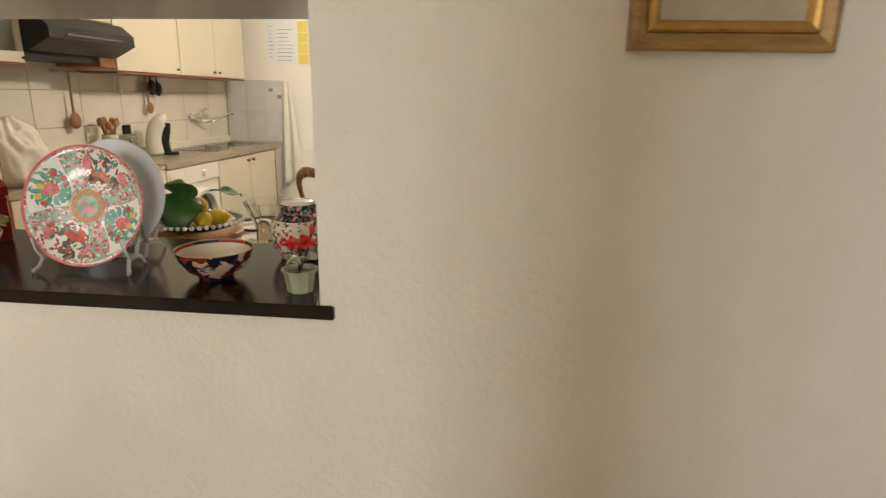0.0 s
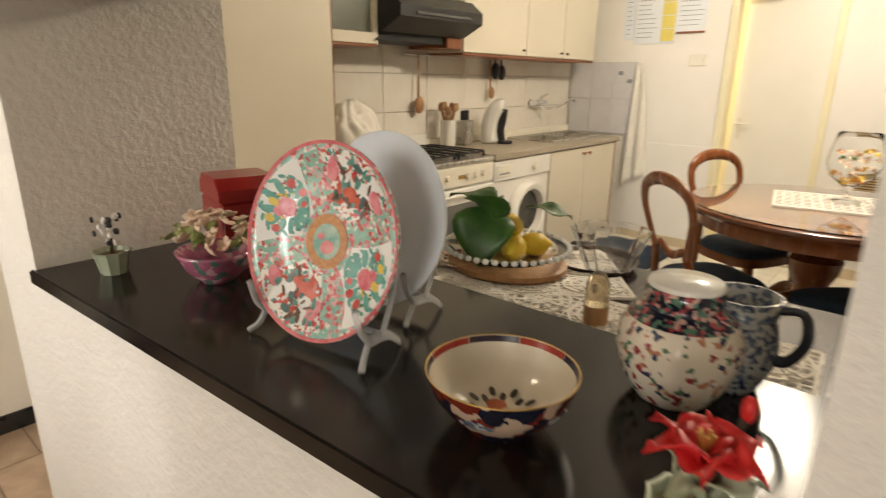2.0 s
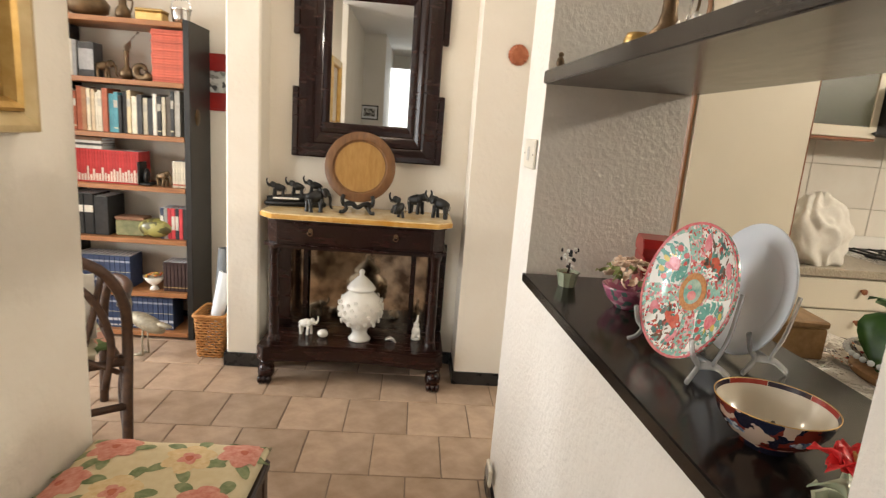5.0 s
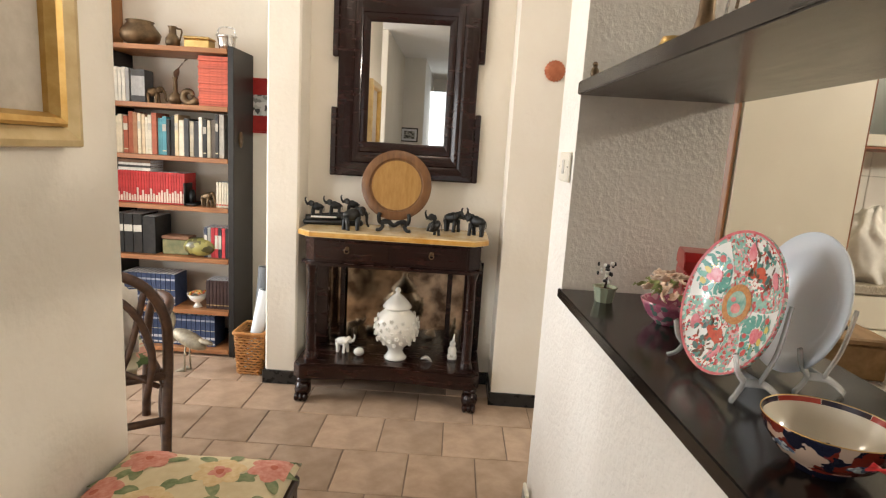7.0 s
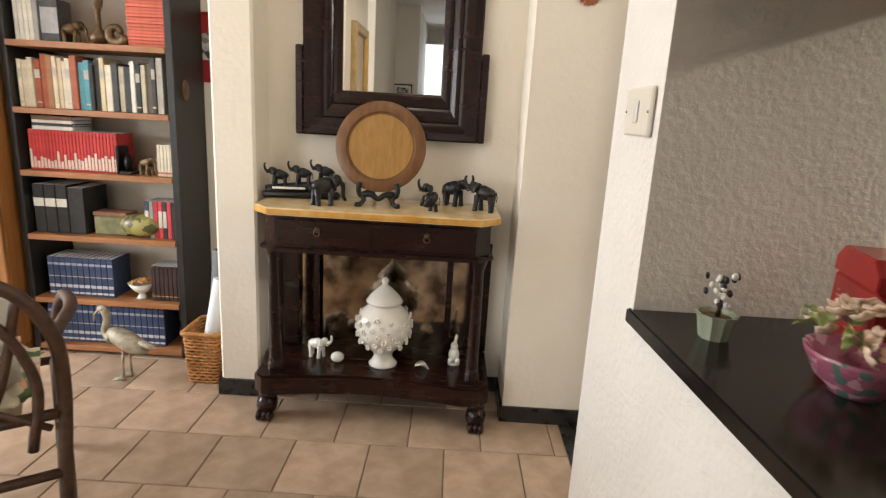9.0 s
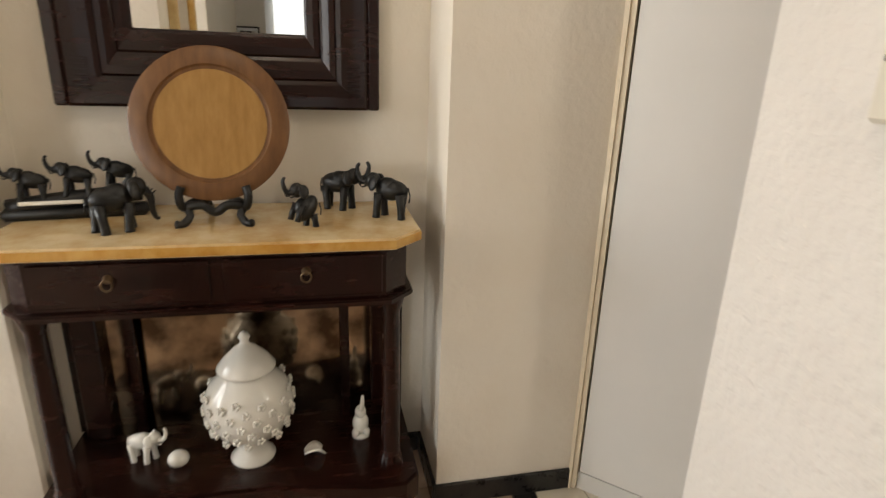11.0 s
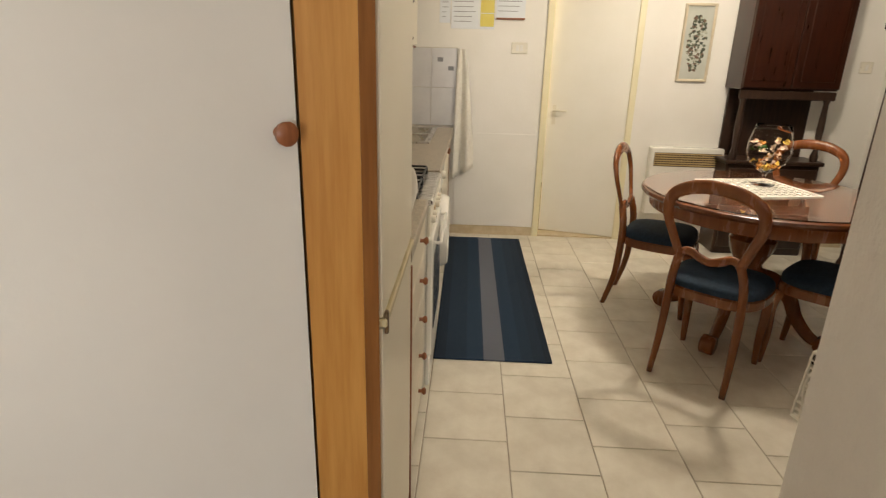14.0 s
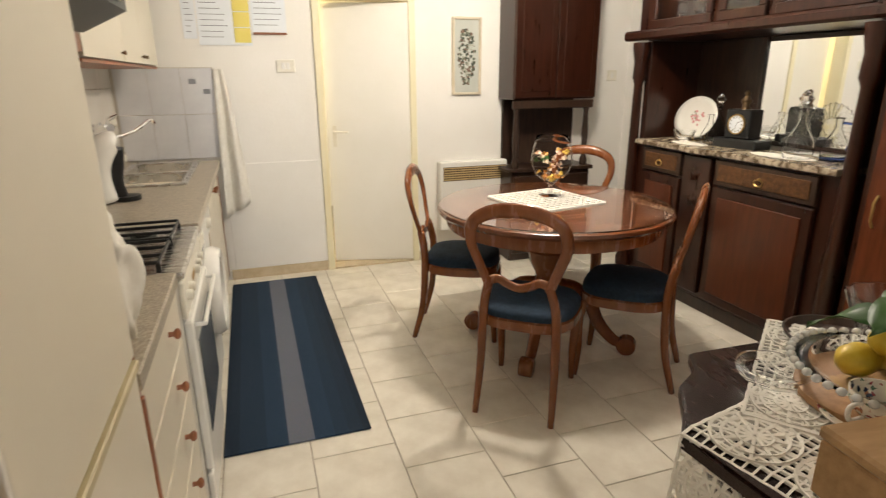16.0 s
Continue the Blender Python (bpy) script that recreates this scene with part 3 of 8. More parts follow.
# gas cooker
ck = thing("cooker", pose(-2.69, 3.338, 0), "white enamel gas cooker with an oven door", "cooker")
box_part("body", (0.0, 0.0, 0.06), (0.585, 0.585, 0.880), WHITE_ENAMEL, ck, bevel=0.006)
odoor = box_part("oven_door", (0.586, 0.012, 0.22), (0.612, 0.573, 0.745), WHITE_ENAMEL, ck, bevel=0.006)
box_part("window", (0.6125, 0.075, 0.32), (0.616, 0.510, 0.66), DARKGLASS, odoor, "dark oven window")
bm = bm_new()
add_tube(bm, [(0.612, 0.06, 0.715), (0.640, 0.06, 0.715), (0.640, 0.525, 0.715), (0.612, 0.525, 0.715)], 0.007, 8)
part("handle", bm, WHITE_ENAMEL, odoor, "", True)
panel = box_part("control_panel", (0.586, 0.006, 0.755), (0.600, 0.579, 0.872), CREAM_PLASTIC, ck, "cream control panel", 0.004)
box_part("badge", (0.6005, 0.235, 0.800), (0.602, 0.350, 0.822), GOLD, panel, "small gold plate")
for i in range(5):
    bm = bm_new()
    add_lathe(bm, [(0, 0), (0.017, 0), (0.015, 0.018), (0, 0.019)], 12, pose(0.6, 0.06 + (i if i < 2 else i + 1.4) * 0.075, 0.815, 0, 90, 0))
    part("control_knob", bm, CREAM_PLASTIC, panel, "", True)
box_part("drawer", (0.586, 0.012, 0.075), (0.606, 0.573, 0.205), WHITE_ENAMEL, ck, bevel=0.005)
hob = box_part("hob", (0.045, 0.008, 0.880), (0.606, 0.577, 0.905), STEEL, ck, "steel hob with raised edge", 0.006)
for bx, by in ((0.18, 0.15), (0.18, 0.43), (0.44, 0.15), (0.44, 0.43)):
    bm = bm_new()
    add_lathe(bm, [(0, 0.905), (0.042, 0.905), (0.042, 0.916), (0.028, 0.918), (0.028, 0.924), (0, 0.925)], 16, pose(bx, by, 0))
    part("burner", bm, BLACK, ck, "", True)
for gy in (0.15, 0.43):
    bm = bm_new()
    for bx in (0.08, 0.31, 0.54):
        add_box(bm, (bx - 0.005, gy - 0.125, 0.926), (bx + 0.005, gy + 0.125, 0.936), 0.002)
    for k in (-0.125, -0.045, 0.045, 0.125):
        add_box(bm, (0.08, gy + k - 0.005, 0.930), (0.54, gy + k + 0.005, 0.940), 0.002)
    for bx in (0.08, 0.54):
        for k in (-0.12, 0.12):
            add_box(bm, (bx - 0.006, gy + k - 0.006, 0.905), (bx + 0.006, gy + k + 0.006, 0.930))
    part("grate", bm, BLACK, ck, "black cast iron grate")
box_part("splash_guard", (0.030, 0.008, 0.880), (0.044, 0.577, 1.000), WHITE_ENAMEL, ck, bevel=0.003)

# washing machine
wm = thing("washing_machine", pose(-2.69, 3.932, 0), "white front loading washing machine with round door", "washing machine")
box_part("body", (0.0, 0.0, 0.02), (0.575, 0.690, 0.868), WHITE_ENAMEL, wm, bevel=0.008)
wp = box_part("control_panel", (0.576, 0.006, 0.735), (0.592, 0.684, 0.864), WHITE_ENAMEL, wm, bevel=0.004)
box_part("detergent_drawer", (0.5925, 0.03, 0.76), (0.597, 0.20, 0.835), CREAM_PLASTIC, wp, bevel=0.003)
box_part("slot", (0.5972, 0.055, 0.775), (0.599, 0.165, 0.785), INK, wp)
bm = bm_new()
add_lathe(bm, [(0, 0), (0.026, 0), (0.022, 0.022), (0, 0.023)], 16, pose(0.592, 0.46, 0.80, 0, 90, 0))
part("dial", bm, CREAM_PLASTIC, wp, "", True)
bm = bm_new()
add_lathe(bm, [(0.150, 0), (0.205, 0), (0.207, 0.030), (0.190, 0.062), (0.158, 0.055), (0.145, 0.012)], 36, pose(0.576, 0.40, 0.49, 0, 90, 0))
rim = part("door_ring", bm, WHITE_ENAMEL, wm, "", True)
bm = bm_new()
add_lathe(bm, [(0.148, 0.010), (0.12, 0.022), (0.07, 0.010), (0, 0.006)], 30, pose(0.576, 0.40, 0.49, 0, 90, 0))
part("door_glass", bm, material("dark_port", (0.02, 0.02, 0.022), (0.06, 0.055, 0.05), 6, 0.08), rim, "dark round door glass", True)
box_part("filter_flap", (0.576, 0.05, 0.05), (0.580, 0.21, 0.13), CREAM_PLASTIC, wm)

# sink unit with two doors
su = thing("sink_unit", pose(-2.69, 4.630, 0), "cream sink cupboard with two plain doors", "cupboard")
box_part("carcass", (0.0, 0.0, 0.10), (0.560, 1.060, 0.868), LAMINATE, su)
for k, (a, b, ky) in enumerate(((0.010, 0.528, 0.49), (0.534, 1.052, 0.575))):
    dd = box_part("door", (0.562, a, 0.115), (0.580, b, 0.862), LAMINATE, su)
    knob(dd, 0.580, ky, 0.815)
box_part("edge_trim", (0.545, 1.053, 0.10), (0.584, 1.064, 0.868), REDWOOD, su)
box_part("kickboard", (0.48, 0.0, 0.0), (0.51, 1.060, 0.10), WALNUT, su)
bm = bm_new()
add_box(bm, (-2.698, 2.720, 0.870), (-2.100, 3.334, 0.910), 0.004)
solid("worktop", bm, WORKTOP, "speckled brown stone worktop over the drawer unit", "worktop")
bm = bm_new()
add_box(bm, (-2.698, 3.928, 0.870), (-2.600, 5.900, 0.910), 0.004)
add_box(bm, (-2.210, 3.928, 0.870), (-2.085, 5.740, 0.910), 0.004)
add_box(bm, (-2.604, 3.928, 0.870), (-2.206, 4.820, 0.910), 0.0)
add_box(bm, (-2.604, 5.680, 0.870), (-2.206, 5.740, 0.910), 0.0)
solid("worktop", bm, WORKTOP, "speckled brown stone worktop around the sink", "worktop")
snk = thing("kitchen_sink", pose(-2.405, 5.25, 0.912), "stainless steel double sink set in the worktop", "sink")
bm = bm_new()
for lo, hi in (((-0.20, -0.43), (0.20, -0.40)), ((-0.20, 0.40), (0.20, 0.43)), ((-0.20, -0.40), (-0.165, 0.40)), ((0.165, -0.40), (0.20, 0.40)), ((-0.165, -0.02), (0.165, 0.02))):
    add_box(bm, (*lo, -0.004), (*hi, 0.008), 0.002)
part("rim", bm, STEEL, snk)
for y0, y1 in ((-0.40, -0.02), (0.02, 0.40)):
    bm = bm_new()
    add_box(bm, (-0.165, y0, -0.16), (0.165, y1, -0.155))
    add_box(bm, (-0.168, y0, -0.16), (-0.163, y1, 0.0)), add_box(bm, (0.163, y0, -0.16), (0.168, y1, 0.0))
    add_box(bm, (-0.165, y0 - 0.002, -0.16), (0.165, y0 + 0.003, 0.0)), add_box(bm, (-0.165, y1 - 0.003, -0.16), (0.165, y1 + 0.002, 0.0))
    part("basin", bm, STEEL, snk)
tap = thing("wall_tap", pose(-2.688, 5.30, 1.17), "chrome wall mounted mixer tap with swivel spout", "tap")
bm = bm_new()
add_lathe(bm, [(0, 0), (0.034, 0), (0.034, 0.012), (0.022, 0.016), (0.022, 0.060), (0, 0.062)], 16, pose(0, -0.075, 0, 0, 90, 0))
add_lathe(bm, [(0, 0), (0.034, 0), (0.034, 0.012), (0.022, 0.016), (0.022, 0.060), (0, 0.062)], 16, pose(0, 0.075, 0, 0, 90, 0))
add_tube(bm, [(0.055, -0.095, 0), (0.055, 0.095, 0)], 0.025, 12)
part("body", bm, CHROME, tap, "", True)
bm = bm_new()
add_tube(bm, smooth_points([(0.06, 0.0, -0.02), (0.09, 0.02, -0.045), (0.18, 0.10, -0.02), (0.25, 0.17, 0.030), (0.27, 0.19, 0.030), (0.275, 0.195, 0.010)], 4), 0.010, 8)
part("spout", bm, CHROME, tap, "", True)
bm = bm_new()
add_tube(bm, [(0.055, 0, 0.02), (0.065, 0.01, 0.05), (0.115, 0.03, 0.075)], [0.016, 0.014, 0.007], 8)
part("lever", bm, CHROME, tap, "", True)

# wall tiles behind the worktop and the pale panel at its end
def wall_tiles(parent, x, y0, y1, z0, z1, sy, sz, mat):
    shared = {}
    y = y0
    while y < y1 - 0.01:
        yy = min(y + sy, y1)
        z = z0
        while z < z1 - 0.01:
            zz = min(z + sz, z1)
            key = (round(yy - y, 3), round(zz - z, 3))
            if key not in shared:
                b = bm_new()
                add_box(b, (0, 0.002, 0.002), (0.007, key[0] - 0.002, key[1] - 0.002), 0.0012)
                shared[key] = finish(b, "tile", mat)
            t = new("tile", shared[key])
            t.parent, t.location = parent, (x, y, z)
            z = zz
        y = yy


bed = structure("backsplash", [((XW, 2.75, 0.90), (XW + 0.003, YF, 1.62))], TILEJOINT, "pale joints of the tiled backsplash")
wall_tiles(bed, XW + 0.0035, 2.76, YF - 0.01, 0.912, 1.62, 0.40, 0.236, BACKTILE)
structure("backsplash_ledge", [((XW + 0.0108, 3.93, 0.912), (XW + 0.034, 5.89, 0.965))], CREAM_PLASTIC, "cream upstand along the worktop", 0.004)
bed2 = structure("backsplash_end", [((-2.688, YF - 0.012, 0.91), (-2.072, YF, 1.51))], TILEJOINT, "edge of the tiled end wall")
sh = {}
for x0, x1 in ((-2.672, -2.475), (-2.473, -2.276), (-2.274, -2.075)):
    for z0, z1 in ((0.912, 1.206), (1.209, 1.505)):
        key = (round(x1 - x0, 3), round(z1 - z0, 3))
        if key not in sh:
            b = bm_new()
            add_box(b, (0, -0.005, 0), (key[0], 0, key[1]), 0.0012)
            sh[key] = finish(b, "tile", GREYTILE)
        t = new("tile", sh[key])
        t.parent, t.location = bed2, (x0, YF - 0.0125, z0)
for x, z in ((-2.205, 1.42), (-2.12, 1.355)):
    bm = bm_new()
    add_box(bm, (x - 0.022, YF - 0.0195, z - 0.016), (x + 0.022, YF - 0.0178, z + 0.016))
    solid("tile_decoration", bm, INK, "small grey line drawing printed on a wall tile", "decoration")

# wall cupboards and hood
def wall_unit(y0, y1, z0, z1, doors, label, frost=False):
    w = thing("wall_unit", pose(-2.697, y0, z0), label, "cupboard")
    L, Hh = y1 - y0, z1 - z0
    if frost:
        bm = bm_new()
        add_box(bm, (0, 0, 0), (0.30, 0.015, Hh)), add_box(bm, (0, L - 0.015, 0), (0.30, L, Hh))
        add_box(bm, (0, 0.015, 0), (0.30, L - 0.015, 0.016)), add_box(bm, (0, 0.015, Hh - 0.016), (0.30, L - 0.015, Hh)), add_box(bm, (0, 0.015, 0.016), (0.01, L - 0.015, Hh - 0.016))
        part("carcass", bm, LAMINATE, w)
        bm = bm_new()
        for lo, hi in (((0, 0), (L, 0.055)), ((0, Hh - 0.055), (L, Hh)), ((0, 0.055), (0.04, Hh - 0.055)), ((L - 0.04, 0.055), (L, Hh - 0.055))):
            add_box(bm, (0.302, lo[0] + 0.002, lo[1]), (0.322, hi[0] - 0.002, hi[1]), 0.002)
        fd = part("door_frame", bm, LAMINATE, w)
        box_part("pane", (0.308, 0.04, 0.055), (0.313, L - 0.04, Hh - 0.055), FROST, fd, "greenish frosted pane", 0)
        knob(fd, 0.322, L - 0.02, 0.025, mat=BLACK, r=0.009)
    else:
        box_part("carcass", (0, 0, 0), (0.305, L, Hh), LAMINATE, w)
        step = L / doors
        for i in range(doors):
            dd = box_part("door", (0.307, i * step + 0.003, 0.004), (0.325, (i + 1) * step - 0.003, Hh - 0.004), LAMINATE, w)
            ky = (step - 0.045, 0.045)[i] if doors == 2 else step - 0.05
            knob(dd, 0.325, i * step + ky, 0.04, mat=BRONZE, r=0.010)
    box_part("light_rail", (0.0, 0.0, -0.014), (0.318, L, -0.001), REDWOOD if not frost else REDWOOD, w, "brown underside strip")
    return w


wall_unit(2.76, 3.235, 1.525, 2.32, 1, "cream wall cupboard with a frosted glass door", True)
wall_unit(3.945, 4.66, 1.512, 2.32, 1, "cream wall cupboard with a single wide door")
wall_unit(4.662, 5.70, 1.512, 2.32, 2, "cream wall cupboard with a pair of doors")
wall_unit(3.25, 3.94, 1.80, 2.32, 2, "cream wall cupboard above the cooker hood")
hd = thing("cooker_hood", pose(-2.697, 3.24, 1.53), "black cooker hood with sloping front", "cooker hood")
bm = bm_new()
add_prism(bm, [(0, 0.10), (0.34, 0.06), (0.48, 0.13), (0.48, 0.19), (0.40, 0.255), (0, 0.255)], 0.003, 0.69, 0.003, Matrix(((1, 0, 0, 0), (0, 0, 1, 0), (0, 1, 0, 0), (0, 0, 0, 1))))
part("canopy", bm, BLACK, hd, "", False)
box_part("side_panel", (0.0, 0.55, 0.0), (0.325, 0.69, 0.062), REDWOOD, hd, "brown wooden cheek")
box_part("back_board", (0.0, 0.003, 0.02), (0.30, 0.545, 0.098), BLACK, hd)
box_part("slider", (0.482, 0.12, 0.145), (0.490, 0.57, 0.160), DARKGLASS, hd)

# utensils on the worktop and on the rail
bm = bm_new()
add_tube(bm, [(-2.66, 3.70, 1.50), (-2.66, 5.05, 1.50)], 0.006, 8)
for y in (3.74, 4.4, 5.0):
    add_box(bm, (-2.698, y - 0.008, 1.492), (-2.655, y + 0.008, 1.515))
rail = solid("utensil_rail", bm, STEEL, "thin steel rail under the wall cupboards", "rail")


def hanging_spoon(name, y, length, r, mat, label, tilt=0.0):
    ob = thing(name, pose(-2.645, y, 1.495, tilt), label, "utensil")
    bm = bm_new()
    add_tube(bm, [(0, 0, 0.01), (0, 0, -length * 0.5), (0, 0, -length)], [0.006, 0.007, 0.008], 8)
    part("handle", bm, mat, ob, "", True)
    bm = bm_new()
    add_ball(bm, (0.008, 0, -length - r * 0.9), (r * 0.45, r * 0.85, r * 1.1))
    part("bowl", bm, mat, ob, "", True)


hanging_spoon("wooden_ladle", 3.83, 0.26, 0.05, WOODSPOON, "long wooden ladle hanging from the rail")
hanging_spoon("black_ladle", 4.66, 0.03, 0.055, BLACK, "black plastic ladle hanging from the rail")
hanging_spoon("black_skimmer", 4.74, 0.045, 0.05, BLACK, "black plastic skimmer hanging from the rail")
hanging_spoon("brown_spoon", 4.60, 0.20, 0.04, WOODSPOON, "brown wooden spoon hanging from the rail", 4)
crock = thing("utensil_crock", pose(-2.56, 4.03, 0.912), "white ceramic crock full of wooden spoons", "crock")
bm = bm_new()
add_lathe(bm, [(0, 0), (0.050, 0), (0.052, 0.005), (0.052, 0.18), (0.046, 0.18), (0.045, 0.02), (0, 0.02)], 22)
part("pot", bm, PORCELAIN, crock, "", True)
random.seed(5)
for i in range(7):
    a = i * 0.9
    top = (0.055 * math.cos(a), 0.055 * math.sin(a), 0.24 + 0.03 * random.random())
    bm = bm_new()
    add_tube(bm, [(-0.02 * math.cos(a), -0.02 * math.sin(a), 0.025), top], 0.006, 6)
    add_ball(bm, top, (0.016, 0.022, 0.03), Euler((0, 0, a)).to_quaternion().to_matrix(), 8, 6)
    part("wooden_spoon", bm, WOODSPOON, crock, "", True)
kb = thing("knife_block", pose(-2.57, 4.22, 0.912, 0, 0, 10), "steel and black knife block with knives", "knife block")
bm = bm_new()
add_box(bm, (-0.045, -0.055, 0), (0.045, 0.055, 0.17), 0.01)
part("block", bm, STEEL, kb)
for i in range(4):
    box_part("knife_handle", (-0.012, -0.042 + i * 0.024, 0.171), (0.012, -0.028 + i * 0.024, 0.235), BLACK, kb, "", 0.003)
cf = thing("coffee_machine", pose(-2.50, 4.47, 0.912, 0, 0, 25), "white and black capsule coffee machine", "coffee machine")
bm = bm_new()
add_tube(bm, smooth_points([(-0.02, 0.0, 0.004), (-0.03, 0, 0.09), (-0.02, 0, 0.17), (0.01, 0, 0.23), (0.05, 0, 0.265), (0.075, 0, 0.265)], 4), [0.066, 0.066, 0.065, 0.064, 0.063, 0.062, 0.061, 0.06, 0.06, 0.06, 0.06, 0.06, 0.059, 0.058, 0.056, 0.053, 0.05, 0.046, 0.04, 0.03, 0.02][:21], 14)
part("body", bm, WHITE_ENAMEL, cf, "", "all")
bm = bm_new()
add_tube(bm, smooth_points([(0.070, 0, 0.24), (0.062, 0, 0.17), (0.048, 0, 0.09), (0.060, 0, 0.012)], 4), 0.030, 10)
part("front", bm, BLACK, cf, "black front with spout", "all")
bm = bm_new()
add_lathe(bm, [(0, 0), (0.055, 0), (0.055, 0.02), (0, 0.022)], 18, pose(0.085, 0, 0))
part("drip_tray", bm, BLACK, cf, "", True)
bm = bm_new()
add_lathe(bm, [(0, 0), (0.022, 0), (0.024, 0.05), (0.012, 0.09), (0.010, 0.12), (0, 0.121)], 14, pose(-2.645, 4.30, 1.37))
add_tube(bm, [(-2.645, 4.30, 1.488), (-2.655, 4.30, 1.502)], 0.004, 6)
bottle = solid("hanging_bottle", bm, PORCELAIN, "small white bottle on a hook of the rail", "bottle", "", None, True)
bm = bm_new()
add_lathe(bm, [(0, 0), (0.03, 0), (0.032, 0.08), (0.015, 0.10), (0.015, 0.125), (0, 0.126)], 14, pose(-2.55, 4.67, 0.912))
solid("soap_bottle", bm, CREAM_PLASTIC, "small cream plastic bottle beside the coffee machine", "bottle", "", None, True)

# folded cloth over a bread basket at the worktop's near end
def cloth_heap(name, at, size, mat, label, seed, rz=0):
    random.seed(seed)
    bm = bm_new()
    verts = bmesh.ops.create_icosphere(bm, subdivisions=5, radius=1.0)["verts"]
    for v in verts:
        w = noise.noise(v.co * 1.7 + Vector((0, 0, seed)))
        k = 1 + 0.20 * noise.noise(v.co * 2.3 + Vector((seed, 0, 0))) + 0.075 * math.sin(6.0 * math.atan2(v.co.y, v.co.x) + 7.0 * w + 3.0 * v.co.z) + 0.09 * (0.5 - abs(noise.noise(v.co * 3.4 + Vector((0, seed, 0)))))
        v.co = Vector((v.co.x * size[0] * k, v.co.y * size[1] * k, max(-0.07 if v.co.x * size[0] * k > 0.115 else 0.0, v.co.z * size[2] * k + size[2] * 0.55)))
    return solid(name, bm, mat, label, "cloth", "", pose(*at, 0, 0, rz), "all")


cloth_heap("kitchen_cloth", (-2.250, 2.925, 0.911), (0.120, 0.160, 0.205), CLOTH, "crumpled cream kitchen cloth with printed end on the worktop", 3)
bm = bm_new()
add_box(bm, (-2.62, 2.735, 0.911), (-2.36, 2.765, 1.27), 0.012)
add_box(bm, (-2.60, 2.765, 0.911), (-2.40, 2.785, 1.20), 0.008)
solid("cutting_board", bm, WOODSPOON, "brown wooden cutting board leaning on the tall unit", "board")
bm = bm_new()
for i in range(7):
    add_box(bm, (-2.235 + 0.012 * (i % 2), 3.015 + i * 0.006, 1.10 - 0.022 * i), (-2.220 + 0.012 * (i % 2), 3.030 + i * 0.006, 1.112 - 0.022 * i), 0.002)
solid("cloth_print", bm, TERRA, "small brown printed motif on the kitchen cloth", "print")

# towel hanging at the end of the worktop
bm = bm_new()
N, M2 = 14, 18
grid = []
for j in range(M2 + 1):
    t = j / M2
    row = []
    for i in range(N + 1):
        s = i / N
        w = 0.05 + 0.13 * t ** 0.7
        row.append(bm.verts.new((-2.045 + (s - 0.35) * w + 0.02 * t, YF - 0.030 - 0.025 * math.sin(s * 9 + 2 * t) * (0.3 + t), 1.50 - 1.02 * t + 0.10 * s * t)))
    grid.append(row)
for j in range(M2):
    for i in range(N):
        bm.faces.new((grid[j][i], grid[j][i + 1], grid[j + 1][i + 1], grid[j + 1][i]))
tw = solid("tea_towel", bm, CLOTH, "long cream tea towel hanging from a hook on the wall", "towel", "", None, "all")
tw.modifiers.new("thickness", "SOLIDIFY").thickness = 0.004

# runner on the floor
bm = bm_new()
add_box(bm, (-0.297, -1.025, 0.001), (0.297, 1.025, 0.009), 0.004)
solid("runner_rug", bm, RUG, "blue striped woven runner rug with grey middle band", "rug", "", pose(-1.797, 4.740, 0, 0, 0, 0.3))

# far wall: door, casing, switch, papers, picture, heater
dk = tagged(thing("door_1", pose(-0.7055, YF - 0.006, 0, 0, 0, -15), "cream painted door standing ajar", "door"), kind="structure")
leaf = box_part("leaf", (-0.628, 0.0, 0.016), (0.0, 0.038, 1.955), DOOR_PAINT, dk, "cream painted door leaf", 0.003)
bm = bm_new()
add_tube(bm, [(-0.575, 0, 1.045), (-0.575, -0.045, 1.045), (-0.47, -0.050, 1.045)], 0.009, 8)
part("door_handle", bm, CREAM_PLASTIC, leaf, "pale lever handle", True)
box_part("lock_plate", (-0.590, -0.004, 0.93), (-0.560, 0.0, 1.09), CREAM_PLASTIC, leaf)
structure("door_casing", [((-1.392, YF - 0.018, 0), (-1.341, YF - 0.0005, 1.961)), ((-0.704, YF - 0.018, 0), (-0.655, YF - 0.0005, 1.961)), ((-1.392, YF - 0.018, 1.961), (-0.655, YF - 0.0005, 2.012)), ((-1.3445, YF - 0.0005, 0.013), (-1.341, YF + 0.125, 1.961)), ((-0.704, YF - 0.0005, 0.013), (-0.7005, YF + 0.125, 1.961)), ((-1.341, YF - 0.0005, 1.961), (-0.704, YF + 0.125, 1.9645))], YELLOW_PAINT, "cream gloss door casing", 0.003)
structure("door_sill", [((-1.345, YF - 0.01, -0.004), (-0.70, YF + 0.13, 0.012))], BEIGE_MARBLE, "beige marble door sill", 0.002)
structure("baseboard_kitchen", [((-2.10, YF - 0.012, 0), (-1.392, YF, 0.075)), ((-0.655, YF - 0.012, 0), (XQ, YF, 0.075))], BEIGE_MARBLE, "beige marble baseboard", 0.002)
structure("wall_panel_seam", [((-2.07, YF - 0.006, 0.076), (-1.393, YF, 0.858))], KWALL, "slightly raised lower wall panel", 0.002)


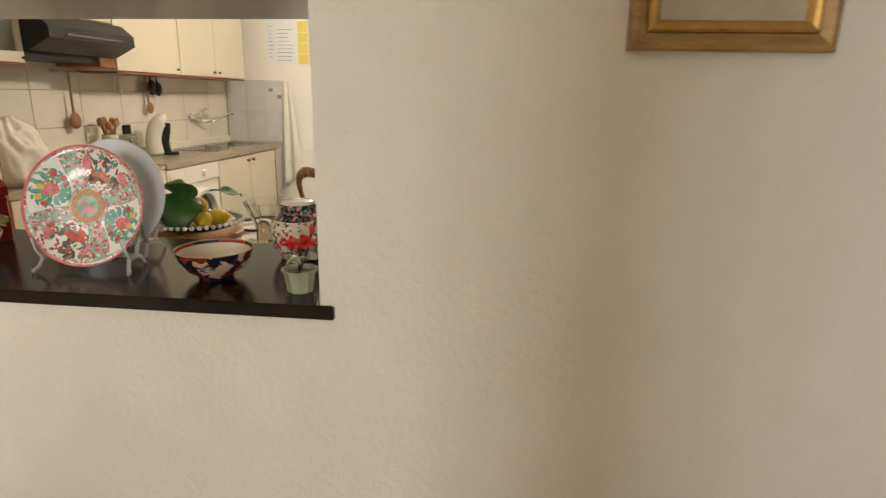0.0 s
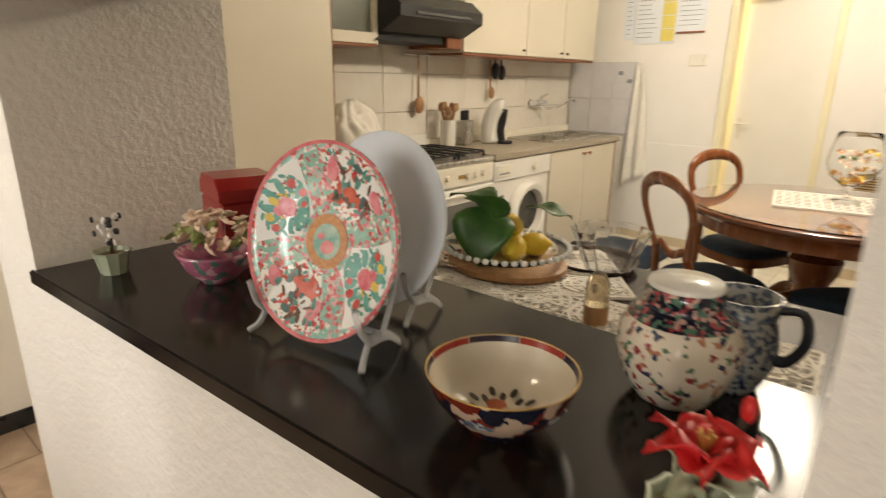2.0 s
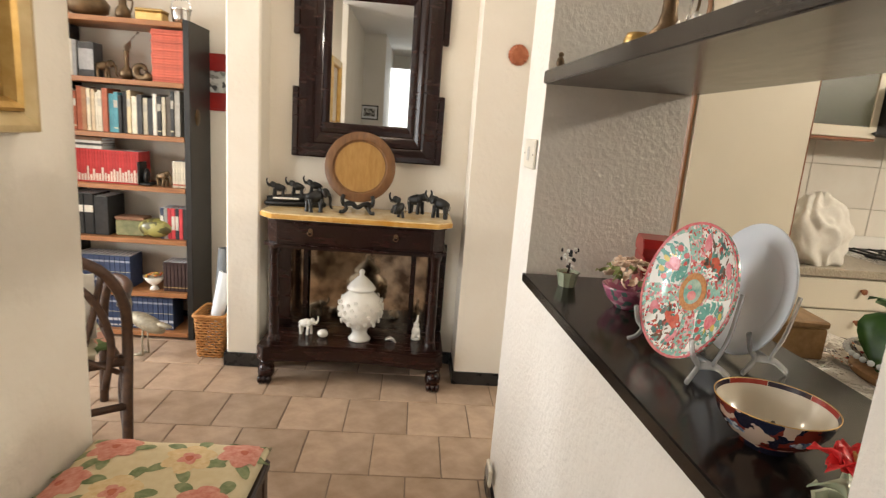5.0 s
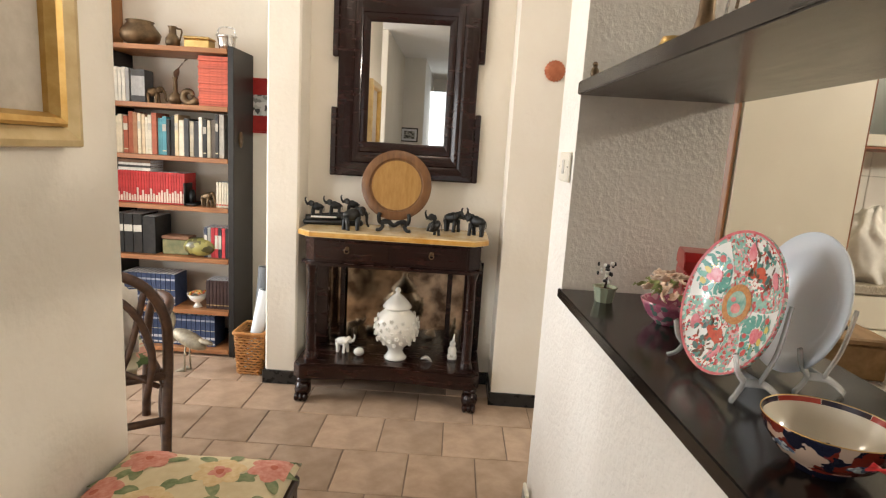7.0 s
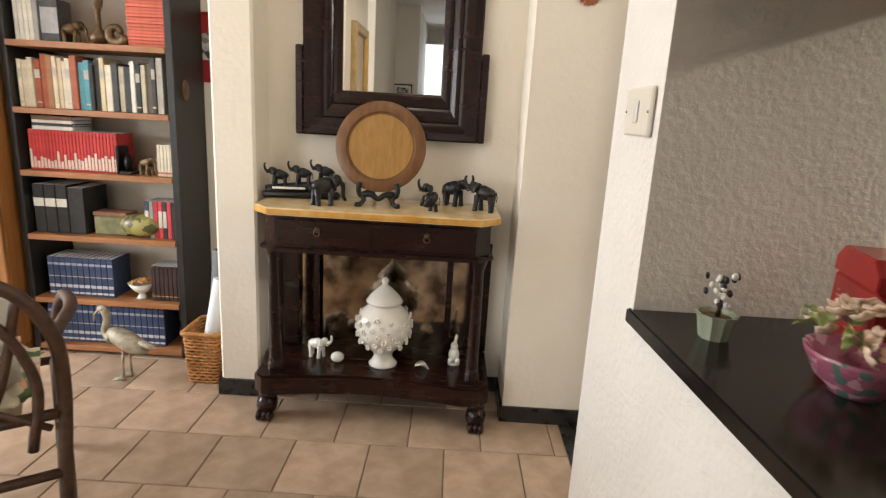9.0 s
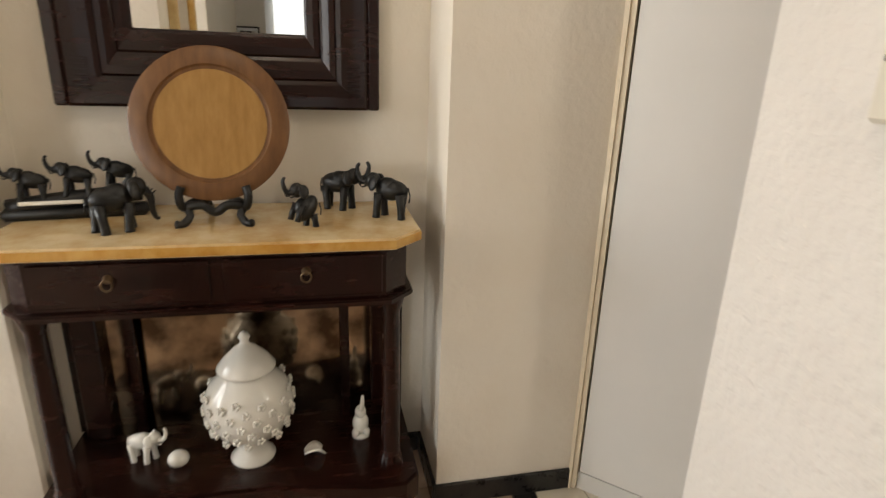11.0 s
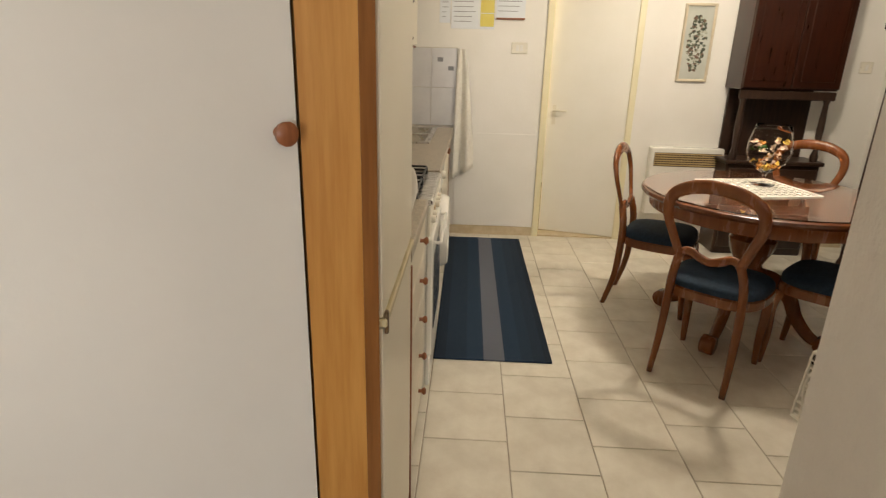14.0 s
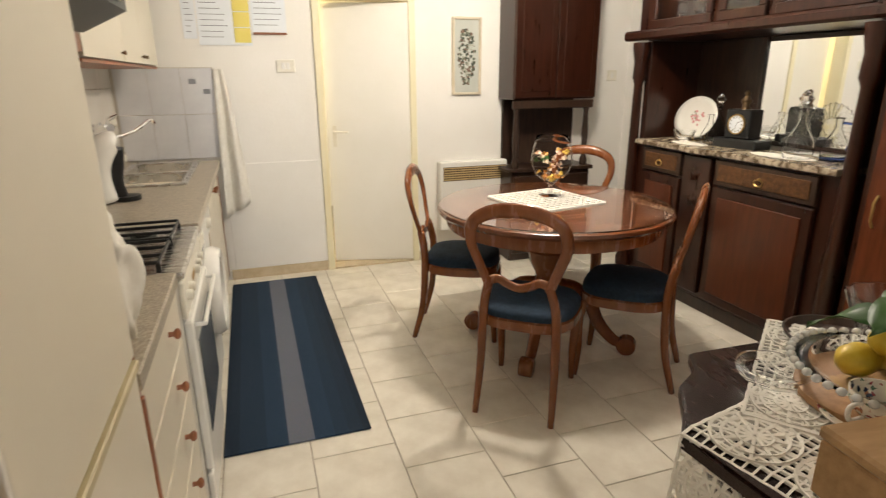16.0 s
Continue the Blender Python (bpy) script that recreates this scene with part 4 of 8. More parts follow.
def switch(name, m, w, h, label, rockers=1):
    s = thing(name, m, label, "switch")
    box_part("plate", (-w / 2, -0.010, -h / 2), (w / 2, 0, h / 2), CREAM_PLASTIC, s, "", 0.004)
    for i in range(rockers):
        x = (i - (rockers - 1) / 2) * 0.030
        box_part("rocker", (x - 0.012, -0.014, -0.022), (x + 0.012, -0.0102, 0.022), WHITE_ENAMEL, s, "", 0.002)
    for x in (-w / 2 + 0.008, w / 2 - 0.008):
        bm = bm_new()
        add_lathe(bm, [(0, 0), (0.003, 0), (0.0025, 0.0015), (0, 0.0016)], 8, pose(x, -0.0101, 0, 90))
        part("screw", bm, STEEL, s)
    return s


switch("wall_switch", pose(-1.592, YF - 0.001, 1.518), 0.125, 0.085, "cream double wall switch beside the door", 2)
switch("wall_switch", pose(1.05, YF - 0.001, 1.44), 0.095, 0.085, "cream wall switch beside the corner cupboard", 1)
bd = thing("wall_calendar", pose(-1.9, YF - 0.002, 1.68), "paper notices and calendar pinned on the wall", "calendar")
box_part("sheet", (-0.318, -0.004, 0.01), (-0.235, 0, 0.42), PAPER, bd, "", 0)
box_part("sheet", (-0.228, -0.006, -0.03), (0.105, -0.001, 0.42), PAPER, bd, "", 0)
for i in range(4):
    box_part("yellow_note", (-0.005, -0.0095, -0.012 + i * 0.098), (0.10, -0.0065, 0.080 + i * 0.098), PAPER_YELLOW, bd, "yellow paper note", 0)
box_part("sheet", (0.112, -0.004, 0.055), (0.335, 0, 0.42), PAPER, bd, "", 0)
box_part("rod", (0.115, -0.012, 0.040), (0.335, -0.0045, 0.055), REDWOOD, bd, "brown wooden rod")
random.seed(2)
for x0, x1, z0, yy in ((-0.30, -0.25, 0.05, -0.0046), (-0.21, -0.03, 0.02, -0.0068), (0.13, 0.31, 0.10, -0.0046)):
    for i in range(9):
        box_part("text_line", (x0, yy, z0 + i * 0.035), (x1 - random.random() * (x1 - x0) * 0.4, yy + 0.0005, z0 + i * 0.035 + 0.004), INK, bd, "", 0)
pic = thing("wall_picture", pose(-0.251, YF - 0.001, 1.585), "tall dried flower picture in a pale frame", "picture")
bm = bm_new()
for lo, hi in (((-0.118, -0.282), (-0.098, 0.282)), ((0.098, -0.282), (0.118, 0.282)), ((-0.098, -0.282), (0.098, -0.262)), ((-0.098, 0.262), (0.098, 0.282))):
    add_box(bm, (lo[0], -0.022, lo[1]), (hi[0], 0, hi[1]), 0.004)
part("frame", bm, material("pale_frame", (0.55, 0.47, 0.33), (0.63, 0.55, 0.42), 12, 0.5), pic)
box_part("mount", (-0.098, -0.010, -0.262), (0.098, -0.002, 0.262), material("grey_mount", (0.44, 0.45, 0.40), (0.50, 0.51, 0.46), 5, 0.8), pic, "grey green mount", 0)
random.seed(9)
bm = bm_new()
for i in range(170):
    z = -0.20 + 0.40 * random.random()
    w = 0.065 * math.sin(math.pi * (z + 0.22) / 0.46) ** 0.6
    r = 0.006 + 0.010 * random.random()
    add_lathe(bm, [(0, -0.001), (r, 0), (0, 0.003)], 6, pose((random.random() - 0.5) * 2 * w, -0.0105, z, 90, 0, 0) @ pose(0, 0, 0, 0, 0, random.random() * 90))
part("dried_flower_spray", bm, HERB, pic, "dark dried leaves and flowers")
ht = thing("wall_heater", pose(-0.21, YF - 0.001, 0.25), "white electric wall heater with a brass grille", "heater")
box_part("body", (-0.285, -0.09, 0), (0.285, 0, 0.55), WHITE_ENAMEL, ht, "", 0.008)
GRILLE = material("grille_brass", (0.50, 0.36, 0.17), (0.60, 0.45, 0.24), 20, 0.4, 0.15)
box_part("grille_back", (-0.260, -0.0915, 0.400), (0.270, -0.0902, 0.510), WALNUT, ht, "dark slot", 0)
for i in range(22):
    box_part("slat", (-0.255 + i * 0.0235, -0.094, 0.405), (-0.2515 + i * 0.0235, -0.0917, 0.505), GRILLE, ht, "", 0)
for z in (0.412, 0.430, 0.448, 0.466, 0.484, 0.502):
    box_part("grille_bar", (-0.258, -0.097, z - 0.0045), (0.268, -0.0942, z + 0.0045), GRILLE, ht, "", 0)

def leaf_mesh(bm, m, length, width, fold=0.15):
    rows = []
    for i in range(9):
        t = i / 8
        w = width * math.sin(math.pi * min(1, t ** 0.75)) * 0.5
        z = -0.35 * length * t * t
        rows.append([bm.verts.new(m @ Vector((s * w, t * length, z + fold * abs(s) * w + 0.01 * math.sin(7 * t) * s))) for s in (-1, -0.5, 0, 0.5, 1)])
    for a, b in zip(rows, rows[1:]):
        for k in range(4):
            bm.faces.new((a[k], a[k + 1], b[k + 1], b[k]))


# ---- dining table and chairs ----
TX, TY, TZ = -0.385, 4.235, 0.80
tb = thing("dining_table", pose(TX, TY, 0, 0, 0, 6), "round cherry wood pedestal table with glass top", "table")
bm = bm_new()
add_lathe(bm, [(0, 0.752), (0.560, 0.752), (0.600, 0.758), (0.612, 0.772), (0.608, 0.786), (0.596, 0.793), (0, 0.793)], 72)
part("tabletop", bm, CHERRY_TOP, tb, "", True)
bm = bm_new()
add_lathe(bm, [(0.540, 0.690), (0.557, 0.690), (0.561, 0.700), (0.561, 0.751), (0.540, 0.751)], 64)
part("apron", bm, CHERRY, tb, "", True)
bm = bm_new()
add_lathe(bm, [(0, 0.794), (0.595, 0.794), (0.597, 0.797), (0.595, 0.800), (0, 0.800)], 72)
clear(part("glass_sheet", bm, GLASS, tb, "clear glass sheet", True))
bm = bm_new()
add_lathe(bm, [(0, 0.24), (0.10, 0.24), (0.13, 0.28), (0.085, 0.33), (0.070, 0.40), (0.11, 0.48), (0.12, 0.54), (0.075, 0.60), (0.11, 0.66), (0.20, 0.69), (0.20, 0.751), (0, 0.751)], 28)
part("pedestal", bm, CHERRY, tb, "", True)
for k in range(4):
    m = pose(0, 0, 0, 0, 0, 45 + 90 * k - 2)
    line = smooth_points([(0.07, 0, 0.34), (0.15, 0, 0.33), (0.23, 0, 0.26), (0.28, 0, 0.16), (0.36, 0, 0.075), (0.43, 0, 0.055)], 4)
    bm = bm_new()
    add_tube(bm, line, [0.050 - 0.0011 * i for i in range(len(line))], 10, flat=0.75, m=m)
    leg = part("leg", bm, CHERRY, tb, "", "all")
    bm = bm_new()
    add_tube(bm, [(0.435, -0.036, 0.052), (0.435, -0.03, 0.052), (0.435, 0.03, 0.052), (0.435, 0.036, 0.052)], [0.040, 0.050, 0.050, 0.040], 16, m=m)
    part("scroll_foot", bm, CHERRY, leg, "", True)


def balloon_chair():
    ch = thing("dining_chair", pose(0, 0, 0), "cherry wood balloon-back chair with dark blue velvet seat", "chair", "chairs round the table")
    bm = bm_new()
    outline = []
    for i in range(40):
        a = 2 * math.pi * i / 40
        c, s = math.cos(a), math.sin(a)
        r = 1 / (abs(c / 0.225) ** 3.2 + abs(s / 0.210) ** 3.2) ** (1 / 3.2)
        x, y = r * c, r * s
        outline.append((x * (1 + 0.22 * y), y))
    add_prism(bm, outline, 0.395, 0.445, 0.006)
    part("seat_frame", bm, CHERRY, ch, "", True)
    bm = bm_new()
    for k, (f, z) in enumerate(((0.97, 0.446), (0.965, 0.468), (0.90, 0.484), (0.6, 0.494))):
        ring = [bm.verts.new((x * f, y * f, z)) for x, y in outline]
        if k:
            for i in range(40):
                bm.faces.new((prev[i], prev[(i + 1) % 40], ring[(i + 1) % 40], ring[i]))
        prev = ring
    top = bm.verts.new((0, 0, 0.497))
    for i in range(40):
        bm.faces.new((prev[i], prev[(i + 1) % 40], top))
    part("seat", bm, FABRIC_BLUE, ch, "dark blue velvet seat", "all")
    # rear legs run up into the waist of the back
    for s in (-1, 1):
        line = smooth_points([(s * 0.170, -0.265, 0.0), (s * 0.165, -0.215, 0.20), (s * 0.160, -0.200, 0.42), (s * 0.150, -0.205, 0.53), (s * 0.128, -0.225, 0.62)], 5)
        bm = bm_new()
        add_tube(bm, line, [0.0135 + 0.006 * min(1, i / 8) for i in range(len(line))], 8, flat=1.15)
        part("rear_leg", bm, CHERRY, ch, "", "all")
        line = smooth_points([(s * 0.175, 0.175, 0.398), (s * 0.185, 0.190, 0.30), (s * 0.180, 0.185, 0.15), (s * 0.180, 0.195, 0.0)], 5)
        bm = bm_new()
        add_tube(bm, line, [0.028 - 0.0009 * i for i in range(len(line))], 10)
        part("front_leg", bm, CHERRY, ch, "", "all")
    # balloon loop
    pts = [(0.128, -0.224, 0.60), (0.165, -0.245, 0.70), (0.197, -0.265, 0.80), (0.180, -0.283, 0.885), (0.10, -0.292, 0.932), (0, -0.295, 0.945),
           (-0.10, -0.292, 0.932), (-0.180, -0.283, 0.885), (-0.197, -0.265, 0.80), (-0.165, -0.245, 0.70), (-0.128, -0.224, 0.60)]
    line = smooth_points(pts, 5)
    n = len(line)
    bm = bm_new()
    add_tube(bm, line, [0.021 + 0.012 * math.sin(math.pi * i / (n - 1)) ** 3 for i in range(n)], 10, flat=0.55, up=(0, 1, 0.25))
    part("back_hoop", bm, CHERRY, ch, "", "all")
    line = smooth_points([(-0.135, -0.222, 0.615), (-0.09, -0.222, 0.632), (-0.045, -0.222, 0.612), (0, -0.222, 0.600), (0.045, -0.222, 0.612), (0.09, -0.222, 0.632), (0.135, -0.222, 0.615)], 5)
    bm = bm_new()
    add_tube(bm, line, 0.020, 8, flat=0.6, up=(0, 1, 0))
    part("back_rail", bm, CHERRY, ch, "", "all")
    return ch


chair = balloon_chair()
chair.matrix_world = pose(-0.728, 3.790, 0, 0, 0, -40)
copy_thing(chair, pose(-0.765, 4.560, 0, 0, 0, -116))
copy_thing(chair, pose(-0.165, 3.845, 0, 0, 0, 46))
copy_thing(chair, pose(0.15, 4.90, 0, 0, 0, 139))


def lace_cloth(name, sx, sy, m, label, nx=22, ny=22, wire=0.0035, drop=None, rosettes=True):
    """A crocheted cloth: an open net of threads with a closer border."""
    bm = bm_new()
    def put(u, v):
        x, y = (u - 0.5) * sx, (v - 0.5) * sy
        z = 0.003
        if drop:
            z, x, y = drop(x, y)
        return Vector((x, y, z))
    for i in range(nx + 1):
        add_tube(bm, [put(i / nx, j / (ny)) + Vector((0.2 * wire * (-1) ** j, 0, 0)) for j in range(ny + 1)], wire * (1.6 if i in (0, nx) else 1), 4, flat=0.6)
    for j in range(ny + 1):
        add_tube(bm, [put(i / nx, j / ny) + Vector((0, 0.2 * wire * (-1) ** i, 0)) for i in range(nx + 1)], wire * (1.6 if j in (0, ny) else 1), 4, flat=0.6)
    # rosettes worked into the net
    k = (max(2, round(sx / 0.15)), max(2, round(sy / 0.15))) if rosettes else (0, 0)
    for i in range(k[0]):
        for j in range(k[1]):
            cu, cv = (i + 0.5) / k[0], (j + 0.5) / k[1]
            for rr in (0.18, 0.34, 0.46):
                ring = [put(cu + rr / k[0] * math.cos(a * 0.2618), cv + rr / k[1] * math.sin(a * 0.2618)) + Vector((0, 0, 0.0008)) for a in range(24)]
                add_tube(bm, ring, wire * 1.5, 4, closed=True, flat=0.6)
            for a in range(12):
                c, s_ = math.cos(a * 0.5236), math.sin(a * 0.5236)
                add_tube(bm, [put(cu + q / k[0] * c, cv + q / k[1] * s_) + Vector((0, 0, 0.001)) for q in (0.02, 0.18, 0.34, 0.46)], wire * 1.4, 4, flat=0.6)
    return solid(name, bm, LACE, label, "doily", "", m)


lace_cloth("table_doily", 0.44, 0.44, pose(-0.395, 4.30, TZ, 0, 0, 10), "white crocheted doily on the round glass table", 11, 11, 0.0060, None, False)
vz = thing("glass_goblet", pose(-0.325, 4.375, TZ + 0.010), "large clear glass goblet filled with dried petals", "vase")
bm = bm_new()
outer = [(0.0, 0.0), (0.060, 0.0), (0.061, 0.004), (0.02, 0.010), (0.010, 0.020), (0.010, 0.060), (0.03, 0.073), (0.088, 0.118), (0.112, 0.175), (0.110, 0.225), (0.096, 0.285), (0.086, 0.325)]
inner = [(0.084, 0.325), (0.094, 0.285), (0.108, 0.225), (0.110, 0.175), (0.086, 0.120), (0.028, 0.077), (0, 0.075)]
add_lathe(bm, outer + inner, 36)
clear(part("bowl", bm, THIN_GLASS, vz, "", "all"))
random.seed(11)
ORANGE = material("orange_petal", (0.62, 0.22, 0.03), (0.74, 0.36, 0.08), 30, 0.6, random_value=0.15)
GOLDEN = material("golden_petal", (0.72, 0.46, 0.06), (0.80, 0.58, 0.14), 30, 0.6, random_value=0.15)
for mat_, cnt in ((GOLDEN, 13), (ORANGE, 11), (PETAL_PALE, 20), (LEAF, 3)):
    for i in range(cnt):
        z = 0.098 + 0.15 * random.random() ** (2.2 if mat_ is GOLDEN or mat_ is ORANGE else 1.0)
        r = (0.058 if z < 0.13 else 0.088) * random.random() ** 0.4
        a = random.random() * 6.28
        bm = bm_new()
        leaf_mesh(bm, pose(r * math.cos(a), r * math.sin(a), z, random.random() * 90 - 45, random.random() * 60, random.random() * 360) @ pose(0, -0.015, 0), 0.034, 0.026, 0.5)
        part("petal", bm, mat_, vz, "dried petal", "all")

# ---- buffet on the east wall ----
bf = thing("buffet", pose(0.70, 0, 0), "large dark wooden buffet with marble shelf and mirror niche", "buffet")
def bbox(name, lo, hi, mat, label="", bevel=0.004):
    return box_part(name, lo, hi, mat, bf, label, bevel)
bbox("plinth", (0.03, 2.30, 0), (0.495, 5.03, 0.085), DARKWOOD)
bbox("base_body", (0.025, 3.50, 0.085), (0.495, 5.05, 0.985), WALNUT)
for y0, y1, kind in ((4.56, 4.93, 0), (4.30, 4.53, 1), (3.62, 4.27, 0)):
    if kind:
        bm = bm_new()
        add_box(bm, (-0.012, y0, 0.12), (0.024, y1, 0.97), 0.006)
        pn = part("centre_panel", bm, WALNUT, bf)
        for z in (0.86, 0.70, 0.42):
            bm = bm_new()
            add_lathe(bm, [(0, 0.010), (0.012, 0.010), (0.022, 0.006), (0.042, 0.0), (0.0, -0.001)], 30, pose(-0.0125, (y0 + y1) / 2, z, 0, -90, 0), 0.25, 5)
            part("rosette", bm, WALNUT, pn, "carved rosette", True)
        continue
    dr = bbox("drawer", (-0.006, y0, 0.825), (0.024, y1, 0.970), DARKWOOD)
    bm = bm_new()
    add_box(bm, (-0.012, y0 + 0.03, 0.850), (-0.0062, y1 - 0.03, 0.945), 0.003)
    part("drawer_front", bm, material("carved_front", (0.055, 0.020, 0.006), (0.125, 0.055, 0.017), 45, 0.4, bump=0.003, bump_scale=70), dr, "carved band with scrolls")
    bm = bm_new()
    yc = (y0 + y1) / 2
    add_tube(bm, [(-0.022, yc + 0.028 * math.cos(a / 10 * 6.283), 0.885 + 0.018 * math.sin(a / 10 * 6.283)) for a in range(10)], 0.004, 6, closed=True)
    add_ball(bm, (-0.016, yc, 0.903), (0.009, 0.009, 0.009), None, 8, 6)
    part("pull", bm, BRASS, dr, "brass ring pull", True)
    dd = bbox("door", (-0.004, y0, 0.110), (0.024, y1, 0.810), WALNUT)
    bm = bm_new()
    add_box(bm, (-0.014, y0 + 0.05, 0.165), (-0.0042, y1 - 0.05, 0.755), 0.009)
    part("door_panel", bm, material("red_panel_wood", (0.062, 0.0135, 0.004), (0.090, 0.020, 0.006), 6, 0.28, stretch=(6, 6, 0.7), coat=0.2), dd)
bm = bm_new()
add_prism(bm, [(-0.028, 3.52), (-0.028, 4.28), (-0.052, 4.31), (-0.052, 4.52), (-0.028, 4.55), (-0.028, 5.0), (0.30, 5.0), (0.30, 3.52)], 0.988, 1.020, 0.004)
part("marble_top", bm, MARBLE_BROWN, bf, "brown and cream veined marble top")
for y0, y1 in ((5.0, 5.12), (3.42, 3.53)):
    bm = bm_new()
    yc = (y0 + y1) / 2
    add_lathe(bm, [(0, 0), (0.055, 0), (0.055, 0.06), (0.042, 0.09), (0.040, 0.45), (0.052, 0.50), (0.036, 0.56), (0.030, 1.30), (0.045, 1.34), (0.040, 1.44), (0.055, 1.52), (0.058, 1.565), (0, 1.565)], 16, pose(0.0, yc, 0.085))
    part("column", bm, WALNUT, bf, "turned and carved column", True)
bbox("side_panel", (0.06, 5.03, 0.086), (0.495, 5.08, 1.66), WALNUT)
bbox("niche_back", (0.47, 3.53, 1.022), (0.495, 5.03, 1.66), DARKWOOD)
bbox("niche_side", (0.06, 3.50, 1.022), (0.469, 3.53, 1.66), DARKWOOD)
ob = bbox("mirror", (0.462, 3.56, 1.05), (0.4695, 4.46, 1.63), MIRROR, "mirror at the back of the niche", 0)
bbox("niche_rail", (0.445, 4.46, 1.03), (0.4695, 4.50, 1.66), DARKWOOD)
bbox("cornice", (-0.055, 3.40, 1.662), (0.495, 5.20, 1.725), WALNUT, "", 0.015)
bbox("upper_body_back", (0.46, 3.45, 1.727), (0.495, 5.14, 2.42), DARKWOOD)
for y0, y1 in ((3.45, 3.53), (4.03, 4.09), (4.41, 4.47), (5.0, 5.14)):
    bbox("upper_post", (0.03, y0, 1.727), (0.459, y1, 2.42), WALNUT)
bbox("upper_top", (-0.02, 3.40, 2.422), (0.495, 5.20, 2.50), WALNUT)
for y0, y1 in ((4.47, 5.0), (4.09, 4.41), (3.53, 4.03)):
    bm = bm_new()
    for lo, hi in (((y0, 1.730), (y1, 1.785)), ((y0, 2.36), (y1, 2.415)), ((y0, 1.785), (y0 + 0.045, 2.36)), ((y1 - 0.045, 1.785), (y1, 2.36))):
        add_box(bm, (0.005, lo[0], lo[1]), (0.029, hi[0], hi[1]), 0.005)
    gd = part("glazed_door", bm, WALNUT, bf, "glazed upper door")
    clear(box_part("pane", (0.014, y0 + 0.045, 1.785), (0.018, y1 - 0.045, 2.36), GLASS, gd, "", 0))
    bbox("glass_shelf", (0.06, y0, 2.02), (0.455, y1, 2.035), DARKWOOD)
bm = bm_new()
for a in range(14):
    t = a / 13
    add_ball(bm, (0.000, 4.25 + 0.045 * math.sin(t * 9), 1.90 + 0.28 * t), (0.006, 0.016, 0.018), None, 7, 5)
part("door_ornament", bm, BRASS, bf, "gilt ornament on the middle door")
# taller side part beyond the column
bbox("side_cabinet_body", (-0.01, 2.32, 0.085), (0.495, 3.40, 2.42), WALNUT)
sd = bbox("side_door", (-0.035, 2.36, 0.12), (-0.012, 3.36, 1.62), material("red_door_wood", (0.080, 0.020, 0.007), (0.13, 0.034, 0.013), 6, 0.26, stretch=(6, 6, 0.7), coat=0.2))
bm = bm_new()
add_tube(bm, [(-0.036, 3.31, 0.80), (-0.055, 3.31, 0.83), (-0.055, 3.31, 0.91), (-0.036, 3.31, 0.94)], 0.006, 8)
part("pull", bm, BRASS, sd, "brass pull", True)
sd2 = bbox("side_glazed_door", (-0.035, 2.36, 1.67), (-0.012, 3.36, 2.38), WALNUT)


# things on the buffet's marble
MZ = 1.020
pt = thing("display_plate", pose(1.00, 4.80, MZ), "oval white plate with a pink flower spray", "plate")
bm = bm_new()
add_lathe(bm, [(0, 0), (0.10, 0.0), (0.135, 0.010), (0.165, 0.018), (0.165, 0.022), (0.13, 0.014), (0.09, 0.006), (0, 0.005)], 40, pose(0, 0, 0.142, 0, -74, 0) @ Matrix.Diagonal((0.86, 1.15, 1, 1)))
part("plate", bm, PORCELAIN, pt, "", "all")
bm = bm_new()
random.seed(4)
for i in range(26):
    r, a = 0.055 * random.random(), 6.28 * random.random()
    vs = add_ball(bm, (0, 0, 0), (0.009, 0.009, 0.0015), None, 6, 4)
    bmesh.ops.transform(bm, matrix=pose(0, 0, 0.142, 0, -74, 0) @ Matrix.Translation((r * math.cos(a), r * math.sin(a) * 1.2, 0.007)), verts=vs)
part("flower_spray", bm, mosaic("spray_paint", [(0.62, 0.20, 0.22), (0.12, 0.26, 0.12), (0.70, 0.42, 0.40)], 90, (0.66, 0.30, 0.30), share=0.6), pt, "pink and green flower spray")
bm = bm_new()
add_tube(bm, [(0.02, -0.06, 0.003), (-0.07, -0.06, 0.003), (-0.075, -0.06, 0.03)], 0.004, 6)
add_tube(bm, [(0.02, 0.06, 0.003), (-0.07, 0.06, 0.003), (-0.075, 0.06, 0.03)], 0.004, 6)
add_tube(bm, [(0.02, -0.06, 0.003), (0.03, 0, 0.12), (0.02, 0.06, 0.003)], 0.004, 6)
part("stand", bm, BRASS, pt)
ckk = thing("mantel_clock", pose(0.92, 4.33, MZ, 0, 0, 4), "black marble mantel clock with white round dial", "clock")
box_part("base", (-0.07, -0.15, 0), (0.07, 0.15, 0.055), BLACK, ckk, "", 0.006)
box_part("case", (-0.055, -0.085, 0.0555), (0.055, 0.085, 0.225), BLACK, ckk, "", 0.008)
bm = bm_new()
add_lathe(bm, [(0, 0), (0.052, 0), (0.052, 0.004), (0, 0.005)], 28, pose(-0.0555, 0, 0.14, 0, -90, 0))
dial = part("dial", bm, PAPER, ckk, "white dial", True)
bm = bm_new()
for h in range(12):
    a = radians(30 * h)
    add_box(bm, (-0.0006, -0.002, 0.036), (0, 0.002, 0.046), 0, pose(-0.0612, 0, 0.14, math.degrees(a), 0, 0))
add_box(bm, (-0.0006, -0.0015, 0), (0, 0.0015, 0.026), 0, pose(-0.0616, 0, 0.14, 50, 0, 0))
add_box(bm, (-0.0006, -0.0012, 0), (0, 0.0012, 0.038), 0, pose(-0.0620, 0, 0.14, 190, 0, 0))
part("hour_marks", bm, BLACK, dial)
bm = bm_new()
